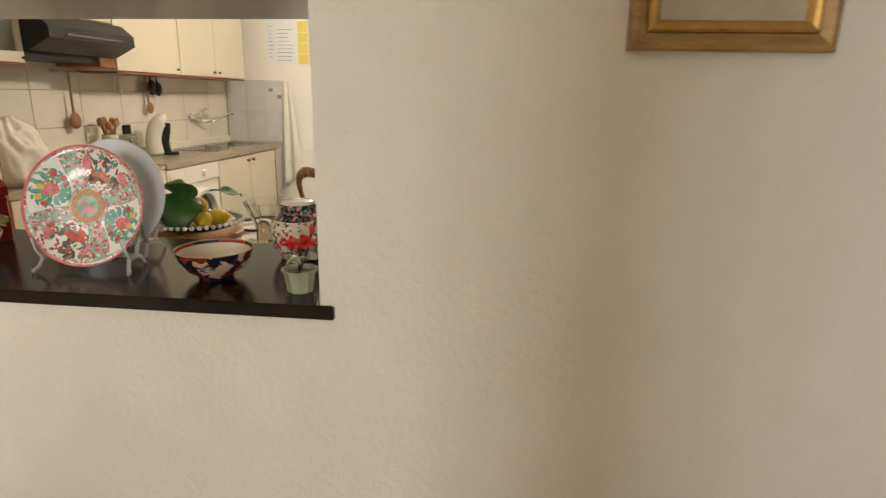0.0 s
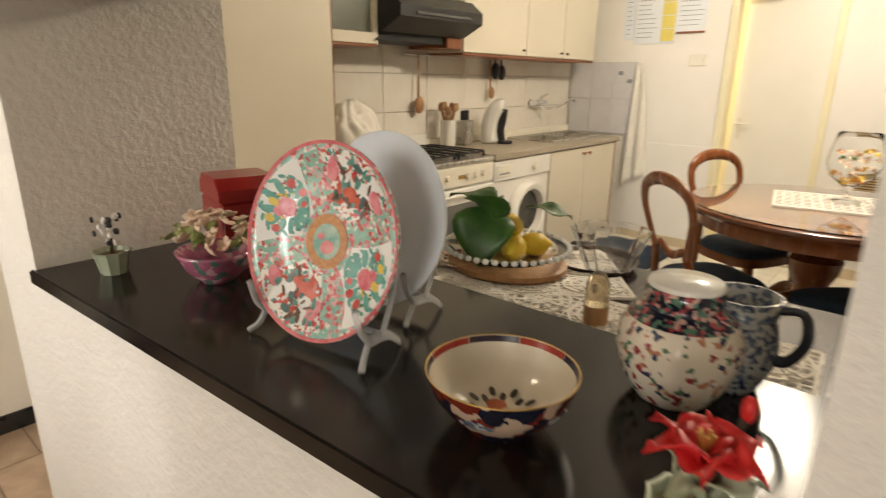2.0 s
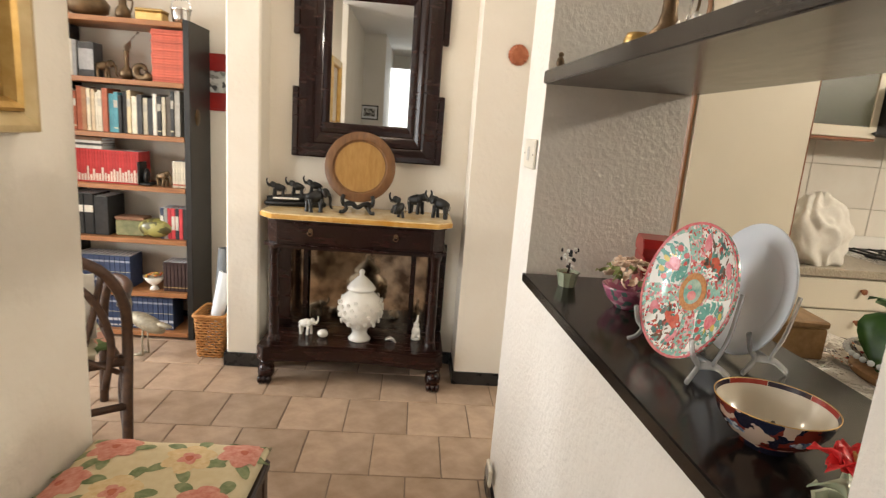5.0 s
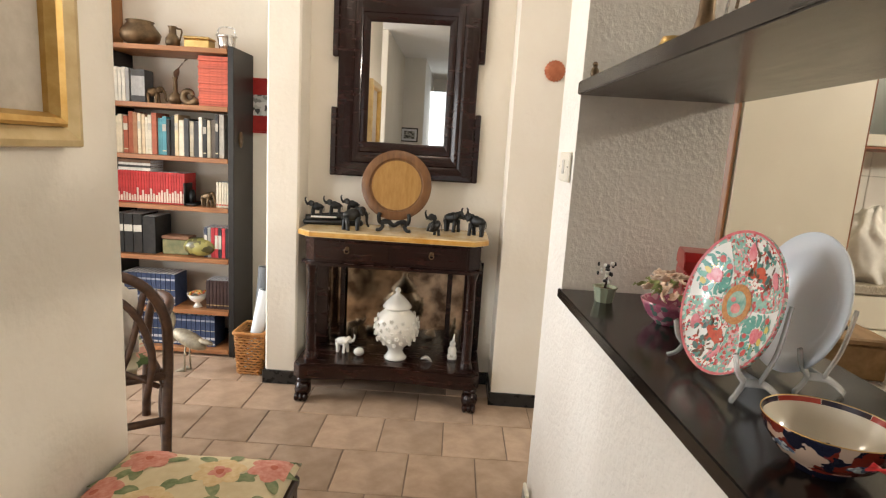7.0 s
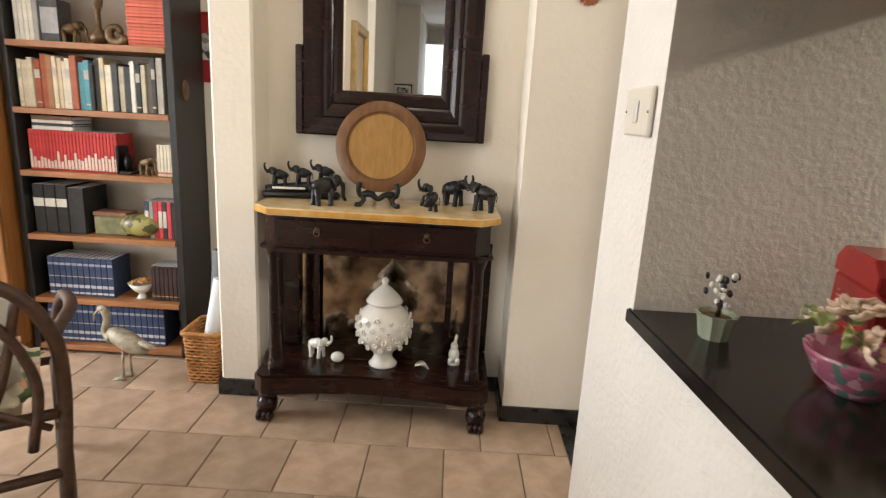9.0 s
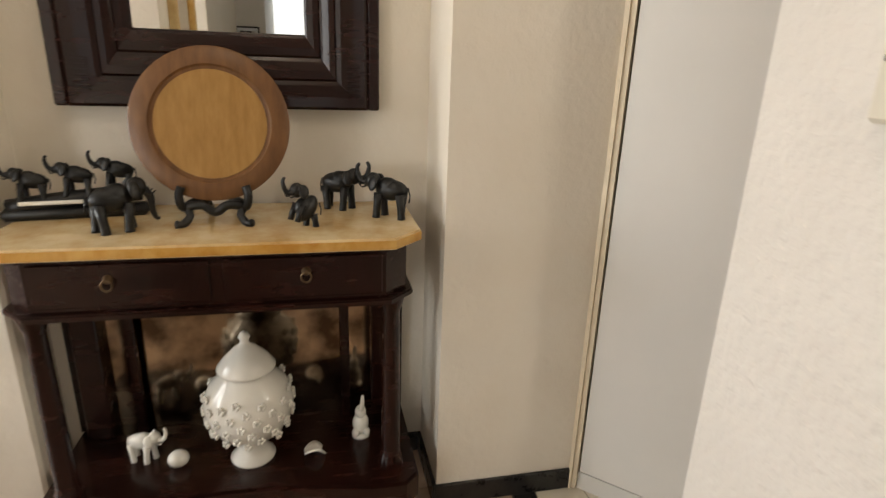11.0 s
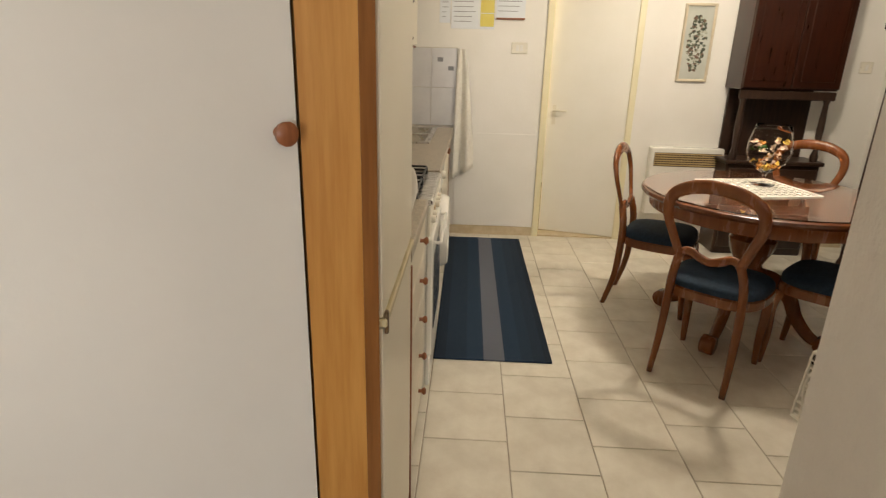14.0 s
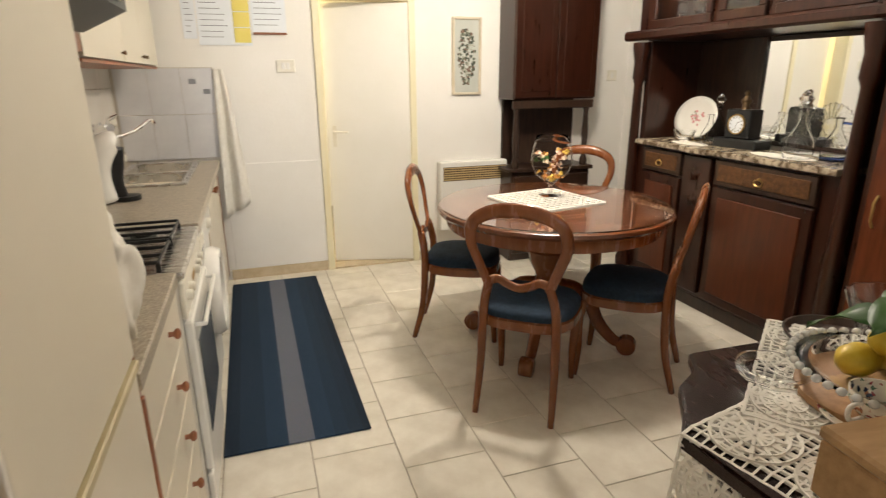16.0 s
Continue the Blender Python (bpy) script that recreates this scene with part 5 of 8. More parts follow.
add_lathe(bm, [(0.05, 0), (0.060, 0), (0.058, 0.008), (0.052, 0.008)], 28, pose(-0.0555, 0, 0.14, 0, -90, 0))
part("bezel", bm, BRASS, ckk, "", True)
bm = bm_new()
add_lathe(bm, [(0, 0), (0.028, 0), (0.020, 0.02), (0.030, 0.05), (0.012, 0.075), (0.016, 0.095), (0, 0.11)], 14, pose(0, 0, 0.225))
part("finial", bm, BRONZE, ckk, "", True)


def decanter(at, s, label, stopper=True, mat=None, body=None):
    o = thing("decanter", pose(*at), label, "decanter")
    bm = bm_new()
    prof = body or [(0, 0), (0.058, 0), (0.066, 0.03), (0.060, 0.085), (0.030, 0.14), (0.017, 0.17), (0.018, 0.215), (0.026, 0.225)]
    add_lathe(bm, [(r * s, z * s) for r, z in prof] + [(max(0, r - 0.004) * s, z * s + (0.004 if z < 0.02 else 0)) for r, z in prof[::-1]], 20)
    clear(part("flask", bm, mat or THIN_GLASS, o, "", "all"))
    if stopper:
        bm = bm_new()
        z = prof[-1][1] * s
        add_lathe(bm, [(0, z - 0.03 * s), (0.014 * s, z), (0.020 * s, z + 0.01 * s), (0.012 * s, z + 0.02 * s), (0.030 * s, z + 0.045 * s), (0.012 * s, z + 0.075 * s), (0, z + 0.085 * s)], 10)
        part("stopper", bm, GLASS, o, "", True)
    return o


decanter((0.83, 3.87, MZ), 1.12, "clear cut glass decanter with pointed stopper")
decanter((1.02, 4.63, MZ), 1.0, "tall clear glass decanter behind the plate")
decanter((0.88, 4.545, MZ), 0.82, "small clear glass carafe beside the clock", False)
jug = decanter((0.92, 3.74, MZ), 0.95, "clear glass jug with a cobalt blue foot", False)
bm = bm_new()
add_lathe(bm, [(0, -0.002), (0.06, -0.002), (0.062, 0.022), (0.0, 0.022)], 20, pose(0, 0, 0.002))
part("foot", bm, BLUEGLASS, jug, "cobalt blue glass foot", True)
bm = bm_new()
add_tube(bm, smooth_points([(0, -0.022, 0.19), (0, -0.08, 0.18), (0, -0.085, 0.11), (0, -0.055, 0.06)], 4), 0.006, 8)
part("handle", bm, BLUEGLASS, jug, "blue glass handle", "all")
sb = thing("sugar_bowl", pose(0.82, 4.70, MZ), "clear cut glass bowl on a foot", "bowl")
bm = bm_new()
add_lathe(bm, [(0, 0), (0.035, 0), (0.02, 0.015), (0.055, 0.035), (0.07, 0.08), (0.065, 0.08), (0.05, 0.04), (0, 0.025)], 20, None, 0.03, 10)
clear(part("bowl", bm, GLASS, sb, "", True))
fan = thing("glass_dish", pose(1.06, 4.05, MZ + 0.13), "fluted cut glass dish standing upright", "dish")
bm = bm_new()
add_lathe(bm, [(0, 0), (0.05, 0.002), (0.13, 0.025), (0.13, 0.032), (0.05, 0.010), (0, 0.008)], 48, pose(0, 0, 0, 0, -80, 0), 0.05, 24)
clear(part("dish", bm, GLASS, fan, "", False))
for yy, xx in ((4.62, 0.80), (3.95, 0.82)):
    bm = bm_new()
    add_lathe(bm, [(0, 0), (0.13 if yy < 4.2 else 0.10, 0), (0.13 if yy < 4.2 else 0.10, 0.002), (0, 0.002)], 30, pose(xx, yy, MZ + 0.0005) @ Matrix.Diagonal((0.6, 1.5, 1, 1)))
    solid("table_mat", bm, LACE, "white cloth mat on the buffet's marble", "mat")
random.seed(8)
for y0, y1 in ((4.52, 4.95), (3.58, 3.98)):
    for k in range(6):
        o = thing("wine_glass", pose(0.82 + 0.22 * (k % 2), y0 + 0.04 + (y1 - y0 - 0.08) * k / 5, 1.7255), "clear stemmed wine glass inside the buffet", "glass", "glasses in the buffet")
        bm = bm_new()
        add_lathe(bm, [(0, 0), (0.028, 0), (0.006, 0.008), (0.005, 0.06), (0.028, 0.09), (0.032, 0.13), (0.028, 0.16), (0.026, 0.16), (0.03, 0.13), (0.025, 0.092), (0, 0.075)], 12)
        clear(part("cup", bm, GLASS, o, "", "all"))

# ---- corner cupboard in the far corner ----
cc = thing("hanging_cupboard", pose(0.02, 5.60, 1.27), "dark brown wooden cupboard with two plain doors", "cupboard")
box_part("body", (0, 0.02, 0), (0.695, 0.30, 1.10), WALNUT, cc, "", 0.006)
for x0, x1 in ((0.004, 0.345), (0.350, 0.691)):
    dd = box_part("door", (x0, 0, 0.012), (x1, 0.019, 1.09), WALNUT, cc, "", 0.004)
    box_part("door_panel", (x0 + 0.05, -0.008, 0.06), (x1 - 0.05, -0.0002, 1.04), WALNUT, dd, "", 0.006)
lw = thing("corner_cabinet", pose(0.02, 5.60, 0), "dark carved wooden cabinet under the hanging cupboard", "cabinet")
box_part("base", (0.0, 0.02, 0.0), (0.695, 0.295, 0.72), DARKWOOD, lw, "", 0.008)
box_part("top", (-0.02, -0.005, 0.7205), (0.715, 0.298, 0.75), DARKWOOD, lw, "", 0.006)
box_part("back", (0.03, 0.27, 0.7505), (0.665, 0.296, 1.262), DARKWOOD, lw)
for x in (0.03, 0.635):
    bm = bm_new()
    add_lathe(bm, [(0, 0), (0.026, 0), (0.03, 0.04), (0.018, 0.08), (0.026, 0.25), (0.018, 0.42), (0.03, 0.47), (0.03, 0.511), (0, 0.511)], 12, pose(x + 0.015, 0.05, 0.7505))
    part("post", bm, DARKWOOD, lw, "", True)
box_part("rail", (0.0, 0.02, 1.20), (0.695, 0.045, 1.262), DARKWOOD, lw, "", 0.006)
for x0, x1 in ((0.02, 0.34), (0.355, 0.675)):
    box_part("door", (x0, 0.0, 0.06), (x1, 0.0195, 0.69), DARKWOOD, lw, "", 0.006)

# ---- small sideboard behind the hatch, with crochet and tea things ----
SZ = 0.880
sbd = thing("sideboard", pose(0, 0, 0), "dark wooden sideboard with shaped top behind the hatch", "sideboard")
bm = bm_new()
add_prism(bm, [(-1.20, 1.80), (0.30, 1.80), (0.30, 2.46), (-1.02, 2.50), (-1.06, 2.44), (-1.13, 2.40), (-1.18, 2.33), (-1.235, 2.27)], 0.850, SZ, 0.005)
part("top", bm, MAHOGANY, sbd)
bm = bm_new()
add_prism(bm, [(-1.14, 1.81), (0.27, 1.81), (0.27, 2.42), (-1.02, 2.42), (-1.10, 2.34), (-1.14, 2.26)], 0.09, 0.849, 0.004)
part("body", bm, MAHOGANY, sbd)
for x0, x1 in ((-1.0, -0.60), (-0.58, -0.18), (-0.16, 0.25)):
    dd = box_part("door", (x0, 2.4205, 0.13), (x1, 2.436, 0.66), MAHOGANY, sbd, "", 0.005)
    dw = box_part("drawer", (x0, 2.4205, 0.68), (x1, 2.436, 0.83), MAHOGANY, sbd, "", 0.005)
    bm = bm_new()
    add_ball(bm, ((x0 + x1) / 2, 2.447, 0.755), (0.012, 0.012, 0.012), None, 8, 6)
    part("knob", bm, BRASS, dw)
for x, y in ((-1.08, 1.86), (-1.04, 2.34), (0.22, 1.86), (0.22, 2.36)):
    bm = bm_new()
    add_lathe(bm, [(0, 0), (0.02, 0), (0.035, 0.03), (0.025, 0.06), (0.04, 0.089), (0, 0.089)], 12, pose(x, y, 0))
    part("foot", bm, MAHOGANY, sbd, "", True)


def over_edge(x, y):
    """Lets the cloth hang down past the sideboard's end."""
    lim = -0.150
    if x < lim:
        k = lim - x
        return 0.004 - min(k, 9) * 0.93, lim - 0.012 - 0.10 * k, y
    return 0.004, x, y


lace_cloth("crochet_cloth", 0.62, 0.42, pose(-1.03, 2.10, SZ, 0, 0, 12), "white crocheted cloth hanging over the sideboard's end", 36, 25, 0.0034, over_edge)
lace_cloth("crochet_mat", 0.46, 0.40, pose(-0.80, 2.26, SZ + 0.004, 0, 0, 38), "white crocheted mat on the sideboard", 26, 23, 0.0034)
lace_cloth("crochet_runner", 0.60, 0.34, pose(-0.42, 2.02, SZ + 0.002, 0, 0, 4), "white crocheted runner on the dark sideboard", 28, 16, 0.0042)
fb = thing("fruit_plate", pose(-0.83, 2.225, SZ + 0.010), "wooden board and beaded glass plate of lemons", "fruit plate")
bm = bm_new()
add_lathe(bm, [(0, 0), (0.14, 0), (0.148, 0.008), (0.148, 0.020), (0.14, 0.026), (0, 0.026)], 40, pose(0, 0, 0) @ Matrix.Diagonal((1.08, 0.92, 1, 1)))
part("board", bm, WOODSPOON, fb, "round wooden board", True)
bm = bm_new()
add_lathe(bm, [(0, 0.027), (0.09, 0.027), (0.125, 0.038), (0.155, 0.056), (0.152, 0.059), (0.12, 0.043), (0.085, 0.032), (0, 0.031)], 44)
clear(part("glass_plate", bm, GLASS, fb, "beaded glass plate", "all"))
bm = bm_new()
add_ball(bm, (0, 0, 0), (0.0085, 0.0085, 0.0075), None, 8, 5)
bead_mesh = finish(bm, "bead", BEAD_GLASS, True)
for i in range(44):
    a = 2 * math.pi * i / 44
    bead = new("bead", bead_mesh)
    bead.parent, bead.location = fb, (0.158 * math.cos(a), 0.158 * math.sin(a), 0.059)
for x, y, z, a in ((0.035, -0.02, 0.062, 20), (-0.03, 0.045, 0.062, 80), (0.05, 0.05, 0.060, 140), (0.0, 0.01, 0.108, 60)):
    bm = bm_new()
    add_lathe(bm, [(0, -0.044), (0.010, -0.040), (0.026, -0.024), (0.031, 0), (0.026, 0.024), (0.011, 0.038), (0.006, 0.046), (0, 0.048)], 16, pose(x, y, z, 90, 0, a))
    part("lemon", bm, LEMON, fb, "yellow lemon", "all")


for m, L, W in ((pose(-0.03, -0.05, 0.165, -48, 0, 205), 0.15, 0.155), (pose(-0.02, -0.02, 0.17, 20, -10, 100), 0.13, 0.085), (pose(0.03, 0.03, 0.155, 10, 5, -60), 0.11, 0.07), (pose(-0.05, 0.0, 0.165, 0, 0, 40), 0.11, 0.065), (pose(0.0, -0.06, 0.14, 55, 0, 185), 0.12, 0.12)):
    bm = bm_new()
    leaf_mesh(bm, m, L, W)
    lf = part("lemon_leaf", bm, LEAF, fb, "dark green lemon leaf", "all")
    lf.modifiers.new("thickness", "SOLIDIFY").thickness = 0.0012
gb = thing("glass_basket", pose(-0.62, 2.37, SZ), "scalloped clear glass bowl behind the fruit", "bowl")
bm = bm_new()
add_lathe(bm, [(0, 0), (0.05, 0), (0.055, 0.02), (0.075, 0.07), (0.095, 0.12), (0.090, 0.12), (0.07, 0.07), (0.05, 0.025), (0, 0.012)], 40, None, 0.05, 12)
clear(part("bowl", bm, GLASS, gb, "", True))
pm = thing("pepper_mill", pose(-0.50, 2.06, SZ + 0.006), "small wood and smoky glass pepper mill", "mill")
bm = bm_new()
add_lathe(bm, [(0, 0), (0.024, 0), (0.024, 0.04), (0, 0.041)], 18)
part("base", bm, WOODSPOON, pm, "", True)
bm = bm_new()
add_lathe(bm, [(0, 0.0415), (0.024, 0.0415), (0.023, 0.085), (0.018, 0.100), (0.010, 0.108), (0, 0.110)], 18)
part("glass", bm, AMBER, pm, "smoky glass body", True)
ot = thing("glass_cruet", pose(-0.40, 2.09, SZ + 0.006), "small brownish glass cruet with a lid", "cruet")
bm = bm_new()
add_lathe(bm, [(0, 0), (0.032, 0), (0.036, 0.02), (0.030, 0.04), (0.034, 0.052), (0, 0.056)], 18)
part("pot", bm, AMBER, ot, "", True)
ash = thing("glass_ashtray", pose(-0.965, 2.345, SZ + 0.008), "round clear glass ashtray on the crochet", "ashtray")
bm = bm_new()
add_lathe(bm, [(0, 0), (0.045, 0), (0.062, 0.012), (0.066, 0.030), (0.058, 0.032), (0.050, 0.016), (0, 0.012)], 28, None, 0.02, 8)
clear(part("dish", bm, GLASS, ash, "", True))
tc = thing("teacup", pose(-0.93, 2.175, SZ + 0.010), "white flowered teacup on a saucer with spoon", "teacup")
bm = bm_new()
add_lathe(bm, [(0, 0), (0.05, 0), (0.085, 0.016), (0.084, 0.019), (0.048, 0.006), (0, 0.005)], 32)
part("saucer", bm, JAR_PAINT, tc, "flowered saucer", "all")
bm = bm_new()
add_lathe(bm, [(0, 0.006), (0.024, 0.006), (0.028, 0.014), (0.044, 0.040), (0.048, 0.062), (0.045, 0.062), (0.040, 0.040), (0.022, 0.018), (0, 0.016)], 28)
part("cup", bm, JAR_PAINT, tc, "flowered porcelain cup", "all")
bm = bm_new()
add_tube(bm, smooth_points([(-0.043, 0.0, 0.052), (-0.072, 0.0, 0.050), (-0.068, 0.0, 0.026), (-0.038, 0.0, 0.024)], 4), 0.004, 8)
part("handle", bm, PORCELAIN, tc, "", "all")
bx = thing("wooden_box", pose(-1.075, 2.015, SZ + 0.008, 0, 0, -6), "small waxed wooden box with a black lid knob", "box")
box_part("body", (-0.10, -0.075, 0), (0.10, 0.075, 0.085), STONE_BOX, bx, "", 0.004)
box_part("lid", (-0.103, -0.078, 0.0855), (0.103, 0.078, 0.105), STONE_BOX, bx, "", 0.005)
bm = bm_new()
add_ball(bm, (0.0, 0.0, 0.109), (0.034, 0.022, 0.010))
part("knob", bm, BLACK, bx, "flat black stone knob", True)
dc = thing("wooden_tray", pose(-0.78, 2.40, SZ, 0, 0, 14), "dark round wooden tray behind the fruit", "tray")
bm = bm_new()
add_lathe(bm, [(0, 0), (0.10, 0), (0.115, 0.02), (0.11, 0.02), (0.095, 0.006), (0, 0.006)], 30, pose(0.10, 0, 0))
part("tray", bm, DARKWOOD, dc, "", True)

# ---- hatch ledge and shelf ----
bm = bm_new()
a, b = XL - 0.008, XR + 0.030
add_prism(bm, [(a, wall_y(a) - 0.010), (b, wall_y(b) - 0.010), (b, wall_y(b) - 0.0005), (XR - 0.001, wall_y(XR) - 0.0005), (XR - 0.001, Y1 + 0.050), (XL + 0.001, Y1 + 0.050), (XL + 0.001, Y0 - 0.0005), (a, Y0 - 0.0005)], 0.953, 0.983, 0.003)
solid("hatch_ledge", bm, BLACKSTONE, "polished black stone ledge of the kitchen hatch", "ledge")
bm = bm_new()
add_prism(bm, [(XL + 0.001, Y0 - 0.010), (XR - 0.001, wall_y(XR) - 0.010), (XR - 0.001, Y1), (XL + 0.001, Y1)], 1.566, 1.604, 0.003)
solid("hatch_shelf", bm, material("dark_shelf_wood", (0.020, 0.016, 0.014), (0.045, 0.036, 0.030), 8, 0.22, stretch=(0.8, 6, 6), rough_var=0.06), "dark polished shelf across the kitchen hatch", "shelf")
structure("baseboard_hall", [((-2.60, 1.258, 0), (-2.588, 1.735, 0.075)), ((-2.88, 1.248, 0), (-2.588, 1.2598, 0.075)), ((-2.702, -0.052, 0), (-2.678, 0.152, 0.08)), ((-2.88, 0.1405, 0), (-2.69, 0.152, 0.08)), ((-3.35, -0.052, 0), (-2.69, -0.0405, 0.08)), ((-2.88, 0.152, 0), (-2.868, 1.248, 0.075)), ((-3.35, -1.15, 0), (-3.338, -0.052, 0.08)), ((-1.672, 1.333, 0), (-1.20, 1.3445, 0.085))], BASE_BLACK, "black marble baseboard", 0.002)
sw = switch("wall_switch", pose(-1.450, Y0 - 0.001, 1.355), 0.152, 0.094, "square white wall switch on the hatch wall", 1)
ol = thing("wall_outlet", pose(-1.535, Y0 - 0.013, 0.14), "small pale wall socket near the floor", "socket")
box_part("plate", (-0.045, -0.012, -0.035), (0.045, 0, 0.035), CREAM_PLASTIC, ol, "", 0.004)
box_part("insert", (-0.030, -0.015, -0.020), (0.030, -0.0122, 0.020), material("grey_insert", (0.30, 0.29, 0.27), None, 9, 0.5), ol)


def framed(name, m, w, h, border, mat, label, inner, depth=0.025, mount=0.0):
    f = thing(name, m, label, "picture")
    W, Hh, b = w / 2, h / 2, border

    def moulding(name, prof, mt, label=""):
        bm = bm_new()
        rings = [[bm.verts.new((sx * (W - o), -dz, sz * (Hh - o))) for sx, sz in ((-1, -1), (1, -1), (1, 1), (-1, 1))] for o, dz in prof]
        for p, q in zip(rings, rings[1:]):
            for k in range(4):
                bm.faces.new((p[k], p[(k + 1) % 4], q[(k + 1) % 4], q[k]))
        part(name, bm, mt, f, label)

    if border > 0.04:
        moulding("frame", [(0, 0), (0, depth * 0.8), (0.003, depth), (b * 0.22, depth * 1.05), (b * 0.58, depth * 0.72), (b * 0.60, depth * 0.45), (b * 0.60, 0.0)], mat)
        moulding("inner_moulding", [(b * 0.602, 0.0), (b * 0.602, depth * 0.86), (b * 0.70, depth * 1.0), (b * 0.86, depth * 0.86), (b, depth * 0.45), (b, 0.0)], GOLD, "gilt inner moulding")
    else:
        moulding("frame", [(0, 0), (0, depth * 0.9), (0.002, depth), (b * 0.85, depth * 0.9), (b, depth * 0.6), (b, 0.0)], mat)
    box_part("mount", (-W + b, -0.008, -Hh + b), (W - b, -0.002, Hh - b), PAPER if mount else inner, f, "", 0)
    if mount:
        box_part("print", (-W + b + mount, -0.0095, -Hh + b + mount), (W - b - mount, -0.0082, Hh - b - mount), inner, f, "", 0)
    return f


FRAMEWOOD = material("gilt_wood", (0.30, 0.17, 0.06), (0.44, 0.28, 0.12), 14, 0.42, 0.2, stretch=(1, 4, 4), rough_var=0.1)
LINEN = material("linen_mount", (0.50, 0.44, 0.36), (0.56, 0.50, 0.42), 40, 0.9, bump=0.0006, bump_scale=500)
framed("hall_picture", pose(0.642, wall_y(0.642) - 0.003, 1.692, 0, 0, 2.75), 0.325, 0.44, 0.048, FRAMEWOOD, "gilt wooden picture frame with pale linen mount", LINEN)
framed("large_picture", pose(-0.56, 0.137, 1.66, 0, 0, 180), 0.60, 0.64, 0.070, material("pale_gilt", (0.48, 0.34, 0.15), (0.60, 0.46, 0.24), 12, 0.45, 0.2), "wide pale gilt frame on the stub wall", LINEN, 0.045)
cs = thing("copper_sun", pose(-2.597, 1.452, 1.808), "small reddish copper sun ornament", "ornament")
bm = bm_new()
add_lathe(bm, [(0, 0), (0.05, 0), (0.052, 0.005), (0.035, 0.012), (0, 0.016)], 40, pose(0, 0, 0, 0, 90, 0), 0.06, 20)
part("disc", bm, TERRA, cs)

# ---- console table ----
ct = thing("console_table", pose(-2.868, 0.683, 0), "dark mahogany console table with yellow marble top", "console table")
def chamfered(y, x, c):
    return [(0, -y), (x - c, -y), (x, -y + c), (x, y - c), (x - c, y), (0, y)]
bm = bm_new()
add_prism(bm, chamfered(0.500, 0.400, 0.075), 0.905, 0.935, 0.004)
part("marble_top", bm, MARBLE_YELLOW, ct, "yellow veined marble top")
bm = bm_new()
add_prism(bm, chamfered(0.5015, 0.4015, 0.0755), 0.908, 0.930, 0.001)
part("marble_edge", bm, material("orange_marble_edge", (0.50, 0.24, 0.04), (0.66, 0.40, 0.12), 14, 0.15, coat=0.3, detail=8.0), ct, "polished orange marble edge")
bm = bm_new()
add_prism(bm, chamfered(0.465, 0.365, 0.060), 0.770, 0.9045, 0.003)
part("apron", bm, MAHOGANY, ct)
bm = bm_new()
add_prism(bm, chamfered(0.482, 0.382, 0.065), 0.752, 0.7695, 0.004)
part("lower_moulding", bm, MAHOGANY, ct)
bm = bm_new()
add_prism(bm, chamfered(0.474, 0.374, 0.062), 0.893, 0.9042, 0.002)
part("upper_moulding", bm, MAHOGANY, ct)
for s in (-1, 1):
    dr = box_part("drawer", (0.3655, s * 0.205 - 0.190, 0.782), (0.371, s * 0.205 + 0.190, 0.888), MAHOGANY, ct, "", 0.003)
    bm = bm_new()
    add_lathe(bm, [(0, 0), (0.012, 0), (0.010, 0.006), (0.005, 0.014), (0, 0.015)], 12, pose(0.371, s * 0.220 - 0.012, 0.850, 0, 90, 0))
    add_tube(bm, [(0.384, s * 0.220 - 0.012 + 0.012 * math.sin(a * 0.5236), 0.839 + 0.013 * math.cos(a * 0.5236)) for a in range(12)], 0.0025, 6, closed=True)
    part("ring_pull", bm, BRONZE, dr, "dark metal ring pull", True)
    bm = bm_new()
    add_lathe(bm, [(0, 0), (0.036, 0), (0.036, 0.02), (0.030, 0.035), (0.027, 0.05), (0.026, 0.25), (0.023, 0.49), (0.030, 0.51), (0.036, 0.535), (0, 0.535)], 18, pose(0.315, s * 0.425, 0.2165))
    part("column", bm, MAHOGANY, ct, "", True)
    box_part("rear_post", (0.005, s * 0.43 - 0.035, 0.2165), (0.06, s * 0.43 + 0.035, 0.7518), MAHOGANY, ct, "", 0.004)
    box_part("inner_post", (0.04, s * 0.31 - 0.014, 0.2165), (0.062, s * 0.31 + 0.014, 0.7518), MAHOGANY, ct, "", 0.004)
    bm = bm_new()
    add_ball(bm, (0.345, s * 0.455, 0.060), (0.055, 0.045, 0.055), None, 12, 8)
    for k in (-1, 0, 1):
        add_ball(bm, (0.385, s * 0.455 + k * 0.024, 0.024), (0.030, 0.014, 0.024), None, 8, 6)
    add_ball(bm, (0.330, s * 0.455, 0.105), (0.05, 0.042, 0.03), None, 10, 6)
    part("paw_foot", bm, MAHOGANY, ct, "carved paw foot", "all")
    box_part("rear_foot", (0.01, s * 0.44 - 0.03, 0.0), (0.07, s * 0.44 + 0.03, 0.13), MAHOGANY, ct, "", 0.006)
outline = [(0, -0.50), (0.37, -0.50), (0.41, -0.46)]
outline += [(0.41 - 0.05 * math.sin(math.pi * (i + 1) / 12) ** 1.0, -0.40 + 0.80 * (i + 0.5) / 12) for i in range(12)]
outline += [(0.41, 0.46), (0.37, 0.50), (0, 0.50)]
bm = bm_new()
add_prism(bm, outline, 0.130, 0.2160, 0.008)
part("base_shelf", bm, MAHOGANY, ct)
